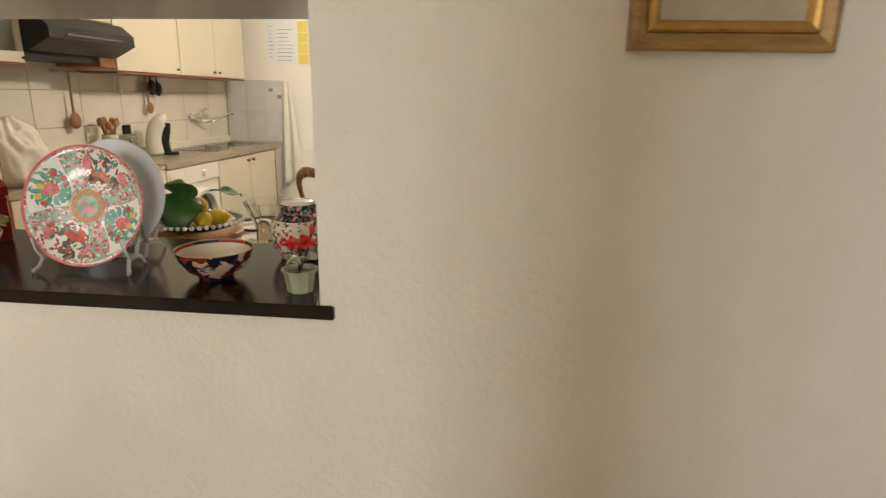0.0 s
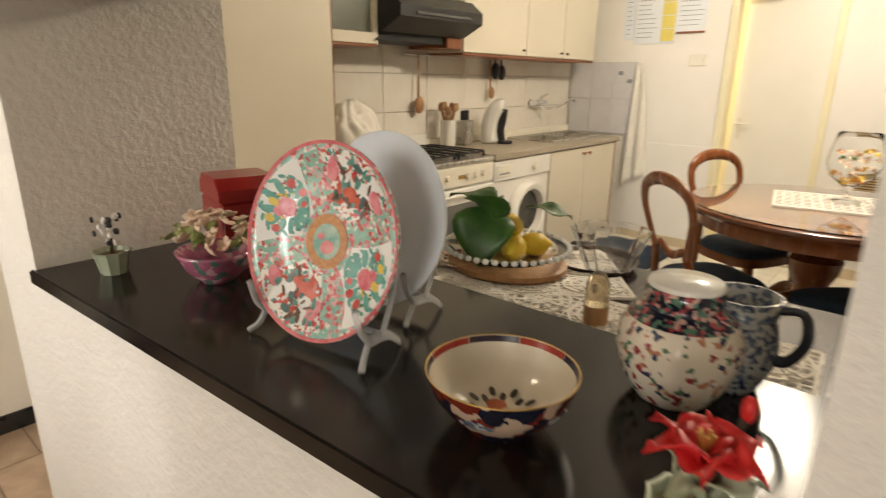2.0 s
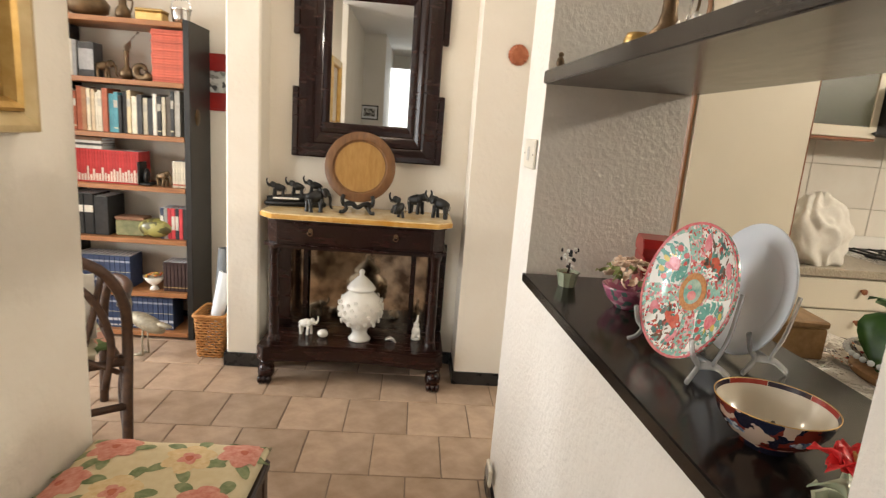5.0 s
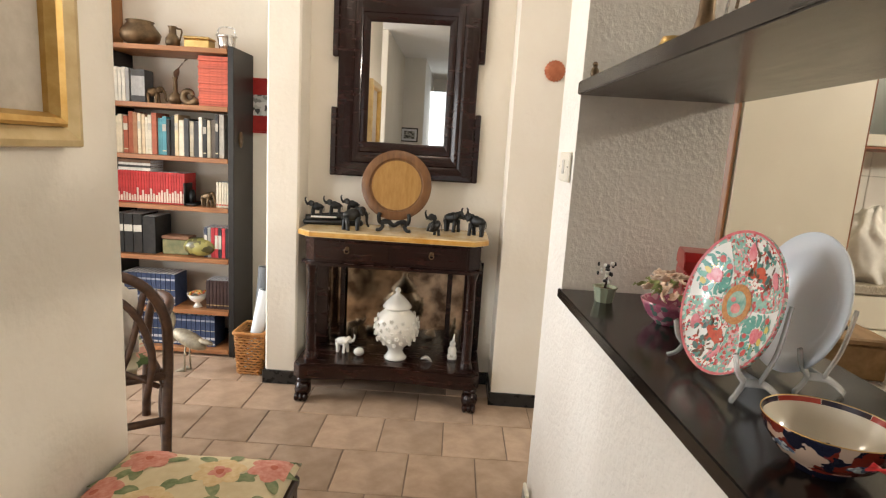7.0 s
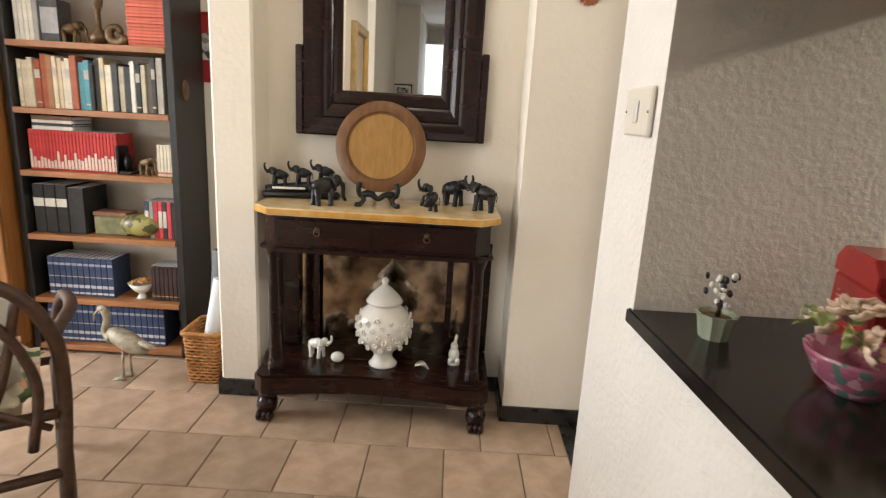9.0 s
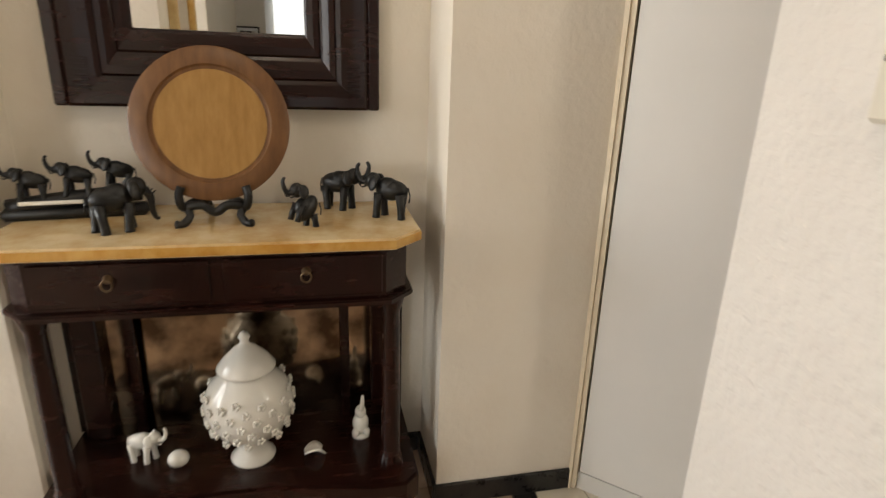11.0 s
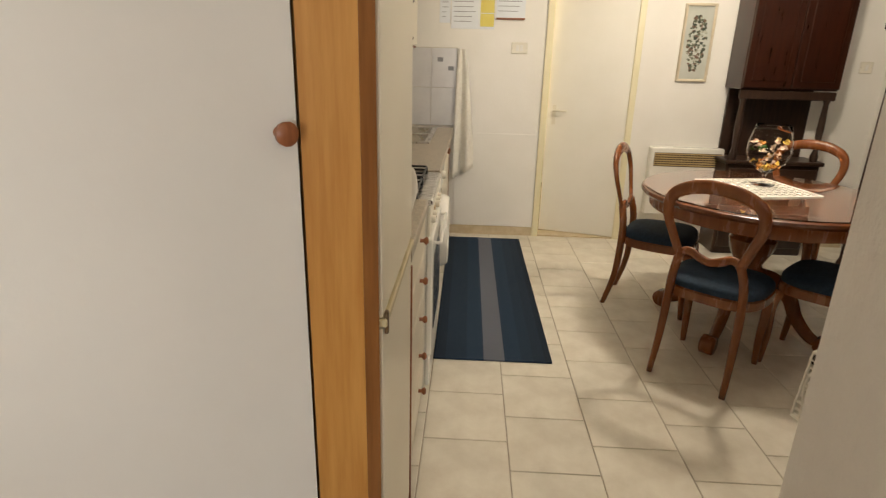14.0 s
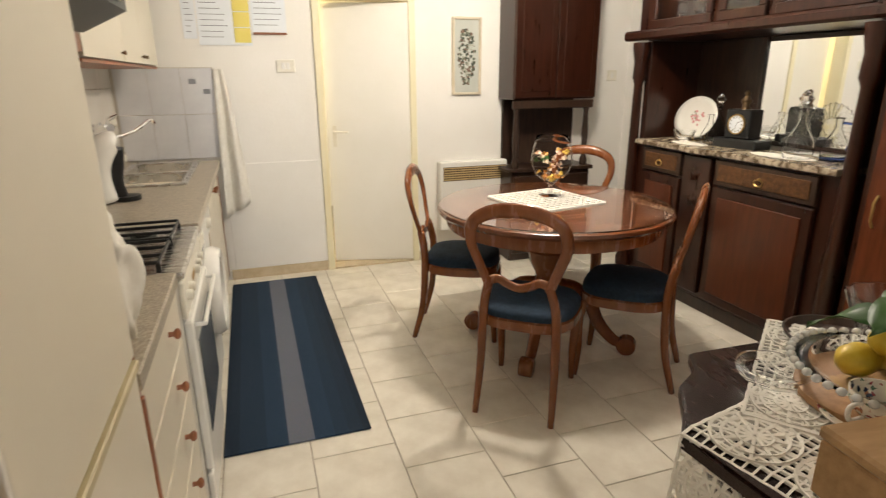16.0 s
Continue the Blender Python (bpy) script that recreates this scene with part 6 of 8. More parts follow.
box_part("back_mirror", (0.012, -0.395, 0.217), (0.018, 0.395, 0.751), OLD_MIRROR, ct, "old foxed mirror panel", 0)
box_part("back_board", (0.0, -0.50, 0.217), (0.0115, 0.50, 0.751), MAHOGANY, ct, "", 0)

# wall mirror
wmr = thing("wall_mirror", pose(-2.877, 0.6895, 0, 0, 0, 0), "wall mirror in a stepped dark carved frame", "mirror")
def frame_ring(name, y, z0, z1, iy, iz0, iz1, x0, x1, bev):
    """One mitred moulding of the frame, between an outer and an inner rectangle."""
    bm = bm_new()
    rings = []
    for k, dx in ((0.0, x0), (0.0, x1 - bev), (0.10, x1), (0.45, x1 - bev * 0.4), (0.85, x1 - bev * 1.5), (1.0, x1 - bev * 2.2), (1.0, x0)):
        yy, a0, a1 = y + (iy - y) * k, z0 + (iz0 - z0) * k, z1 + (iz1 - z1) * k
        rings.append([bm.verts.new((dx, *c)) for c in ((-yy, a0), (yy, a0), (yy, a1), (-yy, a1))])
    for p, q in zip(rings, rings[1:]):
        for k in range(4):
            bm.faces.new((p[k], p[(k + 1) % 4], q[(k + 1) % 4], q[k]))
    return part(name, bm, MAHOGANY, wmr)


frame_ring("frame", 0.385, 1.208, 2.46, 0.300, 1.285, 2.36, 0.0, 0.042, 0.006)
frame_ring("inner_frame", 0.300, 1.285, 2.36, 0.258, 1.345, 2.10, 0.0, 0.034, 0.006)
frame_ring("slip", 0.258, 1.345, 2.10, 0.216, 1.404, 2.05, 0.0, 0.022, 0.004)
for s in (-1, 1):
    for z0, z1 in ((1.208, 1.585), (1.855, 2.46)):
        box_part("ear", (0.0, s * 0.3855 if s > 0 else -0.418, z0), (0.040, 0.418 if s > 0 else -0.3855, z1), MAHOGANY, wmr, "", 0.005)
    bm = bm_new()
    for k in range(7):
        add_box(bm, (0.040, s * 0.345 - 0.018, 1.245 + k * 0.013), (0.0425, s * 0.345 + 0.018, 1.252 + k * 0.013), 0.001)
    part("carved_patch", bm, MAHOGANY, wmr, "small carved lattice")
box_part("glass", (0.004, -0.2165, 1.4055), (0.012, 0.2165, 2.0495), MIRROR, wmr, "silvered mirror glass", 0)

# round tray on an easel
TP = 0.935
tr = thing("round_tray", pose(-2.69, 0.672, TP), "round wooden tray displayed on a black stand", "tray")
bm = bm_new()
tilt = pose(0.0, 0, 0.245, 0, 78, 0)
add_lathe(bm, [(0, -0.004), (0.10, -0.004), (0.186, -0.002), (0.190, 0.006), (0.184, 0.010), (0.146, 0.010), (0.142, 0.004), (0.134, 0.002)], 56, tilt)
part("rim", bm, TRAY_RIM, tr, "darker turned rim", True)
bm = bm_new()
add_lathe(bm, [(0.1345, 0.0022), (0.134, 0.0045), (0.06, 0.004), (0, 0.004)], 56, tilt)
part("centre", bm, TRAY_IN, tr, "honey coloured centre", True)
bm = bm_new()
for s in (-1, 1):
    add_tube(bm, smooth_points([(-0.02, s * 0.03, 0.045), (0.02, s * 0.055, 0.052), (0.05, s * 0.075, 0.045), (0.055, s * 0.082, 0.075), (0.050, s * 0.076, 0.098)], 4), 0.011, 8)
    add_tube(bm, smooth_points([(0.045, s * 0.07, 0.046), (0.055, s * 0.060, 0.025), (0.070, s * 0.075, 0.008), (0.080, s * 0.090, 0.010)], 4), 0.010, 8)
    add_tube(bm, [(-0.02, s * 0.03, 0.045), (-0.10, s * 0.035, 0.010)], 0.009, 8)
add_tube(bm, smooth_points([(0.045, -0.07, 0.046), (0.050, -0.03, 0.050), (0.050, 0, 0.032), (0.050, 0.03, 0.050), (0.045, 0.07, 0.046)], 4), 0.012, 8)
part("stand", bm, EBONY, tr, "carved black easel stand", "all")


def elephant(name, m, s, mat, label, trunk="up", category="figurine", pose_kind="stand"):
    """A carved elephant that faces +y, one mesh."""
    bm = bm_new()
    k = s
    sit = pose_kind == "sit"
    body = Euler((radians(-48 if sit else 0), 0, 0)).to_matrix()
    cz = 0.62 if not sit else 0.48
    add_ball(bm, Vector((0, -0.05, cz)) * k, Vector((0.21, 0.38, 0.235)) * k, body, 16, 10)
    add_ball(bm, Vector((0, 0.05, cz + 0.06)) * k, Vector((0.195, 0.27, 0.225)) * k, body, 14, 8)
    hy, hz = (0.40, 0.80) if not sit else (0.22, 0.98)
    add_ball(bm, Vector((0, hy, hz)) * k, Vector((0.165, 0.18, 0.19)) * k, None, 14, 9)
    for sx in (-1, 1):
        add_ball(bm, Vector((sx * 0.19, hy - 0.07, hz - 0.02)) * k, Vector((0.045, 0.13, 0.18)) * k, Euler((0, radians(sx * -18), radians(sx * 25))).to_matrix(), 10, 7)
        add_tube(bm, smooth_points([Vector((sx * 0.085, hy + 0.12, hz - 0.10)) * k, Vector((sx * 0.10, hy + 0.22, hz - 0.14)) * k, Vector((sx * 0.10, hy + 0.30, hz - 0.08)) * k], 3), [0.026 * k - 0.0025 * k * i for i in range(7)], 6)
        legs = ((0.22, 0), (-0.28, 0)) if not sit else ((0.16, 0.0), (-0.16, 0.0))
        for i, (ly, _) in enumerate(legs):
            step = 0.05 * (sx if i else -sx)
            if sit and i == 0:
                add_tube(bm, [Vector((sx * 0.14, 0.16, 0.62)) * k, Vector((sx * 0.15, 0.28, 0.40)) * k, Vector((sx * 0.15, 0.34, 0.22)) * k], [0.09 * k, 0.075 * k, 0.08 * k], 8)
            else:
                add_tube(bm, [Vector((sx * 0.13, ly, 0.55 if not sit else 0.32)) * k, Vector((sx * 0.14, ly + step * 0.6, 0.28 if not sit else 0.16)) * k, Vector((sx * 0.14, ly + step, 0.04)) * k, Vector((sx * 0.14, ly + step, 0.0)) * k], [0.105 * k, 0.082 * k, 0.085 * k, 0.092 * k], 10)
    if trunk == "up":
        line = [(0, hy + 0.13, hz - 0.03), (0, hy + 0.27, hz - 0.02), (0, hy + 0.36, hz + 0.12), (0, hy + 0.38, hz + 0.28), (0, hy + 0.33, hz + 0.36)]
    else:
        line = [(0, hy + 0.13, hz - 0.05), (0, hy + 0.22, hz - 0.22), (0, hy + 0.23, hz - 0.45), (0, hy + 0.28, hz - 0.62), (0, hy + 0.34, hz - 0.66)]
    line = smooth_points([Vector(p) * k for p in line], 4)
    add_tube(bm, line, [k * (0.085 - 0.0032 * i) for i in range(len(line))], 8)
    add_tube(bm, [Vector((0, -0.43, cz + 0.08)) * k, Vector((0, -0.48, cz - 0.10)) * k, Vector((0, -0.46, cz - 0.25)) * k], [0.022 * k, 0.014 * k, 0.018 * k], 6)
    return solid(name, bm, mat, label, category, "", m, "all")


EB = "ebony elephant figurine with raised trunk"
elephant("elephant_figurine", pose(-2.60, 0.455, TP, 0, 0, 28), 0.128, EBONY, "large black ebony elephant with lowered trunk", "down")
elephant("elephant_figurine", pose(-2.595, 0.893, TP, 0, 0, 215), 0.100, EBONY, "small black sitting elephant with raised trunk", "up", "figurine", "sit")
elephant("elephant_figurine", pose(-2.785, 0.985, TP, 0, 0, -30), 0.122, EBONY, "black ebony elephant facing its partner", "up")
elephant("elephant_figurine", pose(-2.675, 1.118, TP, 0, 0, 152), 0.122, EBONY, "black ebony elephant with raised trunk", "up")
eb = thing("elephant_bridge", pose(-2.750, 0.32, TP, 0, 0, 8), "black carved row of three elephants on a log", "figurine")
bm = bm_new()
add_box(bm, (-0.028, -0.165, 0), (0.028, 0.165, 0.030), 0.01)
add_tube(bm, smooth_points([(0, -0.15, 0.030), (0, 0, 0.048), (0, 0.15, 0.058)], 5), 0.022, 8)
part("log", bm, EBONY, eb, "carved log", "all")
for y, z in ((-0.095, 0.045), (0.005, 0.056), (0.10, 0.066)):
    e = elephant("small_elephant", pose(0, y, z, 4, 0, 180), 0.085, EBONY, "", "up")
    del e["category"]
    e.parent = eb
box_part("tusk_inlay", (0.022, -0.12, 0.040), (0.030, 0.02, 0.050), PORCELAIN, eb, "pale inlay on the log")

# things on the console's lower shelf
LS = 0.2162
ur = thing("ginger_jar", pose(-2.655, 0.712, LS), "white porcelain lidded urn with raised flowers", "urn")
bm = bm_new()
add_lathe(bm, [(0, 0), (0.062, 0), (0.064, 0.008), (0.050, 0.022), (0.040, 0.045), (0.050, 0.070), (0.095, 0.105), (0.122, 0.160), (0.124, 0.205), (0.105, 0.250), (0.072, 0.280), (0.066, 0.292), (0, 0.292)], 40)
for v in list(bm.verts):
    r = math.hypot(v.co.x, v.co.y)
    if 0.08 < v.co.z < 0.24 and r > 0.05:
        f = 1 + 0.035 * noise.noise(v.co * 55)
        v.co.x, v.co.y = v.co.x * f, v.co.y * f
part("body", bm, PORCELAIN, ur, "", "all")
random.seed(21)
bm = bm_new()
for i in range(70):
    a, z = i * 2.39996, 0.100 + 0.145 * ((i + 0.5) / 70)
    r = 0.094 + 0.031 * math.sin(max(0.0, min(1.0, (z - 0.095) / 0.19)) * 3.1416) ** 0.75
    for q in range(5):
        b = q * 1.2566
        add_ball(bm, ((r) * math.cos(a + 0.008 * math.cos(b) / r), (r) * math.sin(a + 0.008 * math.cos(b) / r), z + 0.008 * math.sin(b)), (0.0058, 0.0058, 0.0058), None, 6, 4)
tagged(part("relief_flower_band", bm, PORCELAIN, ur, "raised white flowers", "all"), kind="stuff")
bm = bm_new()
add_lathe(bm, [(0.070, 0.2925), (0.080, 0.296), (0.080, 0.304), (0.060, 0.330), (0.030, 0.360), (0.014, 0.372), (0.012, 0.382), (0.017, 0.392), (0.010, 0.405), (0, 0.410)], 36)
part("lid", bm, PORCELAIN, ur, "domed lid with finial", "all")
elephant("white_elephant", pose(-2.690, 0.405, LS, 0, 0, -20), 0.100, PORCELAIN, "small white porcelain elephant with raised trunk", "up")
bm = bm_new()
add_ball(bm, (-2.645, 0.508, LS + 0.024), (0.028, 0.030, 0.024), None, 16, 10)
solid("marble_egg", bm, PORCELAIN, "white marble egg on the console's shelf", "egg", "", None, "all")
lfd = thing("leaf_dish", pose(-2.640, 0.900, LS + 0.002, 0, 0, 40), "small white leaf shaped dish", "dish")
bm = bm_new()
leaf_mesh(bm, pose(0, -0.05, 0.022, -8, 0, 0), 0.10, 0.062, 0.35)
dd = part("leaf", bm, PORCELAIN, lfd, "", "all")
dd.modifiers.new("thickness", "SOLIDIFY").thickness = 0.006
bm = bm_new()
add_lathe(bm, [(0, 0), (0.028, 0), (0.028, 0.012), (0, 0.012)], 14)
add_ball(bm, (0, 0, 0.045), (0.028, 0.026, 0.036), None, 12, 8)
add_ball(bm, (0.004, 0, 0.088), (0.019, 0.018, 0.022), None, 12, 8)
add_tube(bm, smooth_points([(0.012, 0, 0.10), (0.02, 0.004, 0.125), (0.012, 0.006, 0.150)], 4), [0.009, 0.009, 0.008, 0.008, 0.007, 0.007, 0.006, 0.005, 0.004], 8)
for s in (-1, 1):
    add_ball(bm, (0.018, s * 0.016, 0.024), (0.016, 0.012, 0.014), None, 8, 6)
solid("white_figurine", bm, PORCELAIN, "small white sitting elephant figurine", "figurine", "", pose(-2.700, 1.032, LS, 0, 0, 0), "all")

# ---- bookshelf ----
BX0, BX1, BY0, BY1 = -3.345, -3.02, -1.165, -0.350
bs = thing("bookshelf", pose(0, 0, 0), "tall bookshelf with black sides and brown shelves", "bookshelf")
for y0, y1 in ((BY0, BY0 + 0.035), (BY1 - 0.035, BY1)):
    box_part("side_panel", (BX0, y0, 0), (BX1, y1, 1.90), BLACKWOOD, bs, "black painted side panel", 0.003)
SHELF = [0.045, 0.300, 0.632, 0.950, 1.250, 1.555, 1.885]
for z in SHELF:
    box_part("shelf", (BX0, BY0 + 0.0352, z - 0.028), (BX1 + 0.006, BY1 - 0.0352, z), SHELFWOOD, bs, "brown wooden shelf", 0.002)
bm = bm_new()
add_ball(bm, (BX1 - 0.10, BY1 + 0.006, 1.37), (0.035, 0.008, 0.05), None, 10, 7)
part("mask_ornament", bm, BRONZE, bs, "small dark carved ornament on the side")
BOOKMAT = {}


def book_mat(c):
    if c not in BOOKMAT:
        BOOKMAT[c] = material("book_cloth", c, tuple(min(1, v * 1.25 + 0.01) for v in c), 30, 0.6, random_value=0.12)
    return BOOKMAT[c]


def book(x, y, z, w, h, depth, c, label, band=None, lean=0.0, flat=False):
    o = thing("book", pose(x, y, z, 0, 0, 0) @ pose(0, 0, 0, lean, 0, 0), label, "book", "books on the shelf")
    m = book_mat(c)
    if flat:
        box_part("cover", (-depth, 0, 0), (0, w, h), m, o, "", 0.002)
        box_part("pages", (-depth + 0.004, w + 0.0002, 0.003), (-0.006, w + 0.003, h - 0.003), PAPER, o, "", 0)
        return o
    box_part("cover", (-depth, 0.0005, 0), (0, w - 0.0005, h), m, o, "", 0.002)
    box_part("pages", (-depth + 0.003, 0.003, h), (-0.006, w - 0.003, h + 0.0008), PAPER, o, "", 0)
    if band:
        for b0, b1, bc in band:
            box_part("spine_band", (0.0002, 0.002, h * b0), (0.0010, w - 0.002, h * b1), book_mat(bc), o, "", 0)
    return o


random.seed(31)
XB = BX1 - 0.04
# upper row: flat red stack, a few books
for i in range(20):
    book(XB + 0.015 * random.random(), BY1 - 0.225, 1.5555 + i * 0.0145, 0.185, 0.0140, 0.14, (0.56, 0.13, 0.08), "thin orange-red paperback lying in a stack", None, 0, True)
y = BY0 + 0.055
for i in range(5):
    w = 0.022
    book(XB, y, 1.5555, w, 0.195 + 0.004 * (i % 2), 0.15, (0.60, 0.57, 0.50) if i < 4 else (0.30, 0.30, 0.30), "pale paperback standing on the top shelf")
    y += w + 0.0012
book(XB, y + 0.01, 1.5555, 0.085, 0.19, 0.10, (0.06, 0.06, 0.06), "dark photo book facing the room", [(0.2, 0.8, (0.35, 0.35, 0.35))])
# main row of books
COL = [(0.60, 0.52, 0.38), (0.62, 0.54, 0.40), (0.64, 0.56, 0.42), (0.30, 0.07, 0.03), (0.34, 0.09, 0.04), (0.40, 0.20, 0.10), (0.66, 0.58, 0.44), (0.62, 0.50, 0.34), (0.60, 0.55, 0.44), (0.66, 0.60, 0.48), (0.36, 0.10, 0.05),
       (0.09, 0.30, 0.36), (0.09, 0.30, 0.36), (0.02, 0.02, 0.02), (0.03, 0.03, 0.03), (0.55, 0.45, 0.28), (0.62, 0.58, 0.46), (0.05, 0.05, 0.05), (0.60, 0.55, 0.44), (0.04, 0.04, 0.04), (0.70, 0.66, 0.58), (0.03, 0.03, 0.03), (0.58, 0.52, 0.40), (0.12, 0.10, 0.08), (0.05, 0.05, 0.05), (0.45, 0.43, 0.38), (0.03, 0.03, 0.03)]
y = BY0 + 0.045
for i, c in enumerate(COL):
    w = 0.018 + 0.014 * random.random()
    if y + w > BY1 - 0.045:
        break
    h = 0.205 + 0.045 * random.random() + (0.02 if i > 22 else 0)
    book(XB + 0.012 * random.random(), y, 1.2505, w, h, 0.16, c, "old clothbound book standing on the shelf", [(0.1, 0.13, (0.50, 0.45, 0.30)), (0.62, 0.80, (0.45, 0.42, 0.36))] if i % 3 == 0 else None)
    y += w + 0.001
# red series, a lying pile, cream volumes
y = BY0 + 0.060
for i in range(26):
    w = 0.0165
    book(XB, y, 0.9505, w, 0.195, 0.15, (0.46, 0.03, 0.03), "slim red volume of a long series", [(0.05, 0.22 + 0.3 * random.random(), (0.66, 0.50, 0.42))])
    y += w + 0.0003
for i, (c, h) in enumerate((((0.66, 0.64, 0.60), 0.018), ((0.04, 0.04, 0.04), 0.012), ((0.70, 0.69, 0.66), 0.015), ((0.16, 0.09, 0.05), 0.020))):
    book(XB, BY0 + 0.085, 1.1470 + sum((0.018, 0.012, 0.015, 0.020)[:i]) + 0.0008 * i, 0.20, h, 0.15, c, "book lying on top of the red series", None, 0, True)
for i in range(5):
    book(XB, BY1 - 0.125 + i * 0.0165, 0.9505, 0.016, 0.155, 0.12, (0.66, 0.60, 0.48), "cream volume with a small red mark", [(0.08, 0.14, (0.50, 0.10, 0.06))])
bm = bm_new()
add_box(bm, (XB - 0.10, -0.680, 0.9505), (XB + 0.005, -0.665, 1.090), 0.006)
add_box(bm, (XB - 0.10, -0.665, 0.9505), (XB + 0.005, -0.600, 0.966), 0.005)
add_ball(bm, (XB - 0.05, -0.645, 1.00), (0.03, 0.018, 0.05), None, 10, 7)
solid("bookend", bm, EBONY, "black carved wooden bookend", "bookend", "", None, True)
elephant("elephant_figurine", pose(XB - 0.03, -0.545, 0.9505, 0, 0, -20), 0.095, BRONZE, "dark bronze elephant between the books", "down")
# binders, tin boxes, red and black paperbacks
for i in range(3):
    book(XB, BY0 + 0.05 + i * 0.058, 0.6325, 0.055, 0.245, 0.20, (0.014, 0.014, 0.014), "black ring binder with a white label", [(0.55, 0.72, (0.66, 0.64, 0.58))])
book(XB, BY0 + 0.225, 0.6325, 0.080, 0.235, 0.20, (0.016, 0.016, 0.016), "thick black album on the shelf")
tn = thing("tin_box", pose(XB - 0.02, -0.745, 0.6325), "old green and red tin box", "tin")
box_part("body", (-0.10, -0.085, 0), (0.0, 0.085, 0.095), material("old_green_tin", (0.16, 0.17, 0.08), (0.28, 0.27, 0.14), 22, 0.5, mottle=0.2), tn, "", 0.006)
box_part("lid", (-0.103, -0.088, 0.0955), (0.003, 0.088, 0.118), material("old_red_tin", (0.20, 0.09, 0.05), (0.30, 0.16, 0.09), 25, 0.5), tn, "", 0.005)
bm = bm_new()
add_ball(bm, (XB - 0.02, -0.585, 0.6935), (0.06, 0.105, 0.060), None, 20, 12)
solid("oval_box", bm, mosaic("marbled_lacquer", [(0.24, 0.22, 0.06), (0.10, 0.09, 0.03)], 35, (0.36, 0.33, 0.10), 0.4, 0.6), "oval marbled green lacquer box", "box", "", None, "all")
for i, c in enumerate(((0.05, 0.06, 0.10), (0.30, 0.30, 0.28), (0.40, 0.03, 0.04), (0.55, 0.05, 0.06), (0.03, 0.03, 0.04), (0.55, 0.05, 0.06), (0.03, 0.03, 0.03))):
    book(XB, BY1 - 0.205 + i * 0.0225, 0.6325, 0.022, 0.19, 0.13, c, "bright paperback with bold spine", [(0.3, 0.75, (0.60, 0.56, 0.50))] if i in (0, 3, 4) else None)
# blue encyclopedias
for row_z, cnt, y0 in ((0.3005, 11, BY0 + 0.085), (0.0455, 20, BY0 + 0.06)):
    y = y0
    for i in range(cnt):
        w = 0.030
        book(XB, y, row_z, w, 0.205, 0.16, (0.025, 0.045, 0.11), "dark blue encyclopedia volume with pale print", [(0.06, 0.11, (0.50, 0.50, 0.50)), (0.22, 0.30, (0.45, 0.47, 0.52)), (0.50, 0.52, (0.35, 0.34, 0.26)), (0.80, 0.86, (0.30, 0.34, 0.42))])
        y += w + 0.0008
for i in range(7):
    book(XB, BY1 - 0.195 + i * 0.0225, 0.3005, 0.022, 0.185, 0.13, (0.035, 0.014, 0.012), "dark red bound volume", [(0.12, 0.15, (0.35, 0.24, 0.10))])
rb = thing("sweet_bowl", pose(XB - 0.03, -0.612, 0.3005), "white gold-footed bowl full of shells", "bowl")
bm = bm_new()
add_lathe(bm, [(0, 0), (0.030, 0), (0.020, 0.015), (0.014, 0.028), (0.040, 0.045), (0.066, 0.085), (0.062, 0.085), (0.036, 0.050), (0, 0.045)], 24)
part("bowl", bm, PORCELAIN, rb, "", "all")
bm = bm_new()
random.seed(6)
for i in range(24):
    a, r = random.random() * 6.28, 0.045 * random.random() ** 0.5
    add_ball(bm, (r * math.cos(a), r * math.sin(a), 0.082 + 0.018 * random.random()), (0.012, 0.010, 0.008), None, 6, 4)
part("shells", bm, POTPOURRI, rb, "brown shells", True)
# bronze pieces on the upper shelves
elephant("elephant_figurine", pose(XB - 0.04, -0.870, 1.5555, 0, 0, 15), 0.105, BRONZE, "bronze elephant on the upper shelf", "down")
ft = thing("feather_vase", pose(XB - 0.04, -0.735, 1.5555), "small bronze vase holding a feather", "vase")
bm = bm_new()
add_lathe(bm, [(0, 0), (0.020, 0), (0.042, 0.02), (0.038, 0.05), (0.013, 0.075), (0.012, 0.15), (0.018, 0.16), (0, 0.158)], 18)
part("vase", bm, BRONZE, ft, "", "all")
bm = bm_new()
leaf_mesh(bm, pose(0, 0.0, 0.15, 80, 0, 8), 0.13, 0.050)
fe = part("feather", bm, material("brown_feather", (0.12, 0.09, 0.06), (0.26, 0.20, 0.14), 60, 0.8, stretch=(1, 8, 1)), ft, "brown striped feather", "all")
fe.modifiers.new("thickness", "SOLIDIFY").thickness = 0.002
bm = bm_new()
add_tube(bm, [(0.020 * math.cos(a * 0.4) * (1 + a * 0.10), 0.0, 0.045 + 0.020 * math.sin(a * 0.4) * (1 + a * 0.10)) for a in range(16)], [0.012 + 0.0012 * i for i in range(16)], 8)
solid("shell_ornament", bm, BRONZE, "dark spiral shell ornament of metal", "ornament", "", pose(XB - 0.03, -0.645, 1.566, 0, 0, 90), "all")


def vessel(name, at, prof, mat, label, category, handle=None, segs=26, wave=0.0, waves=0):
    o = thing(name, pose(*at), label, category)
    bm = bm_new()
    add_lathe(bm, prof, segs, None, wave, waves)
    part("body", bm, mat, o, "", "all")
    if handle:
        bm = bm_new()
        add_tube(bm, smooth_points(handle, 5), 0.005, 8)
        part("handle", bm, mat, o, "", "all")
    return o


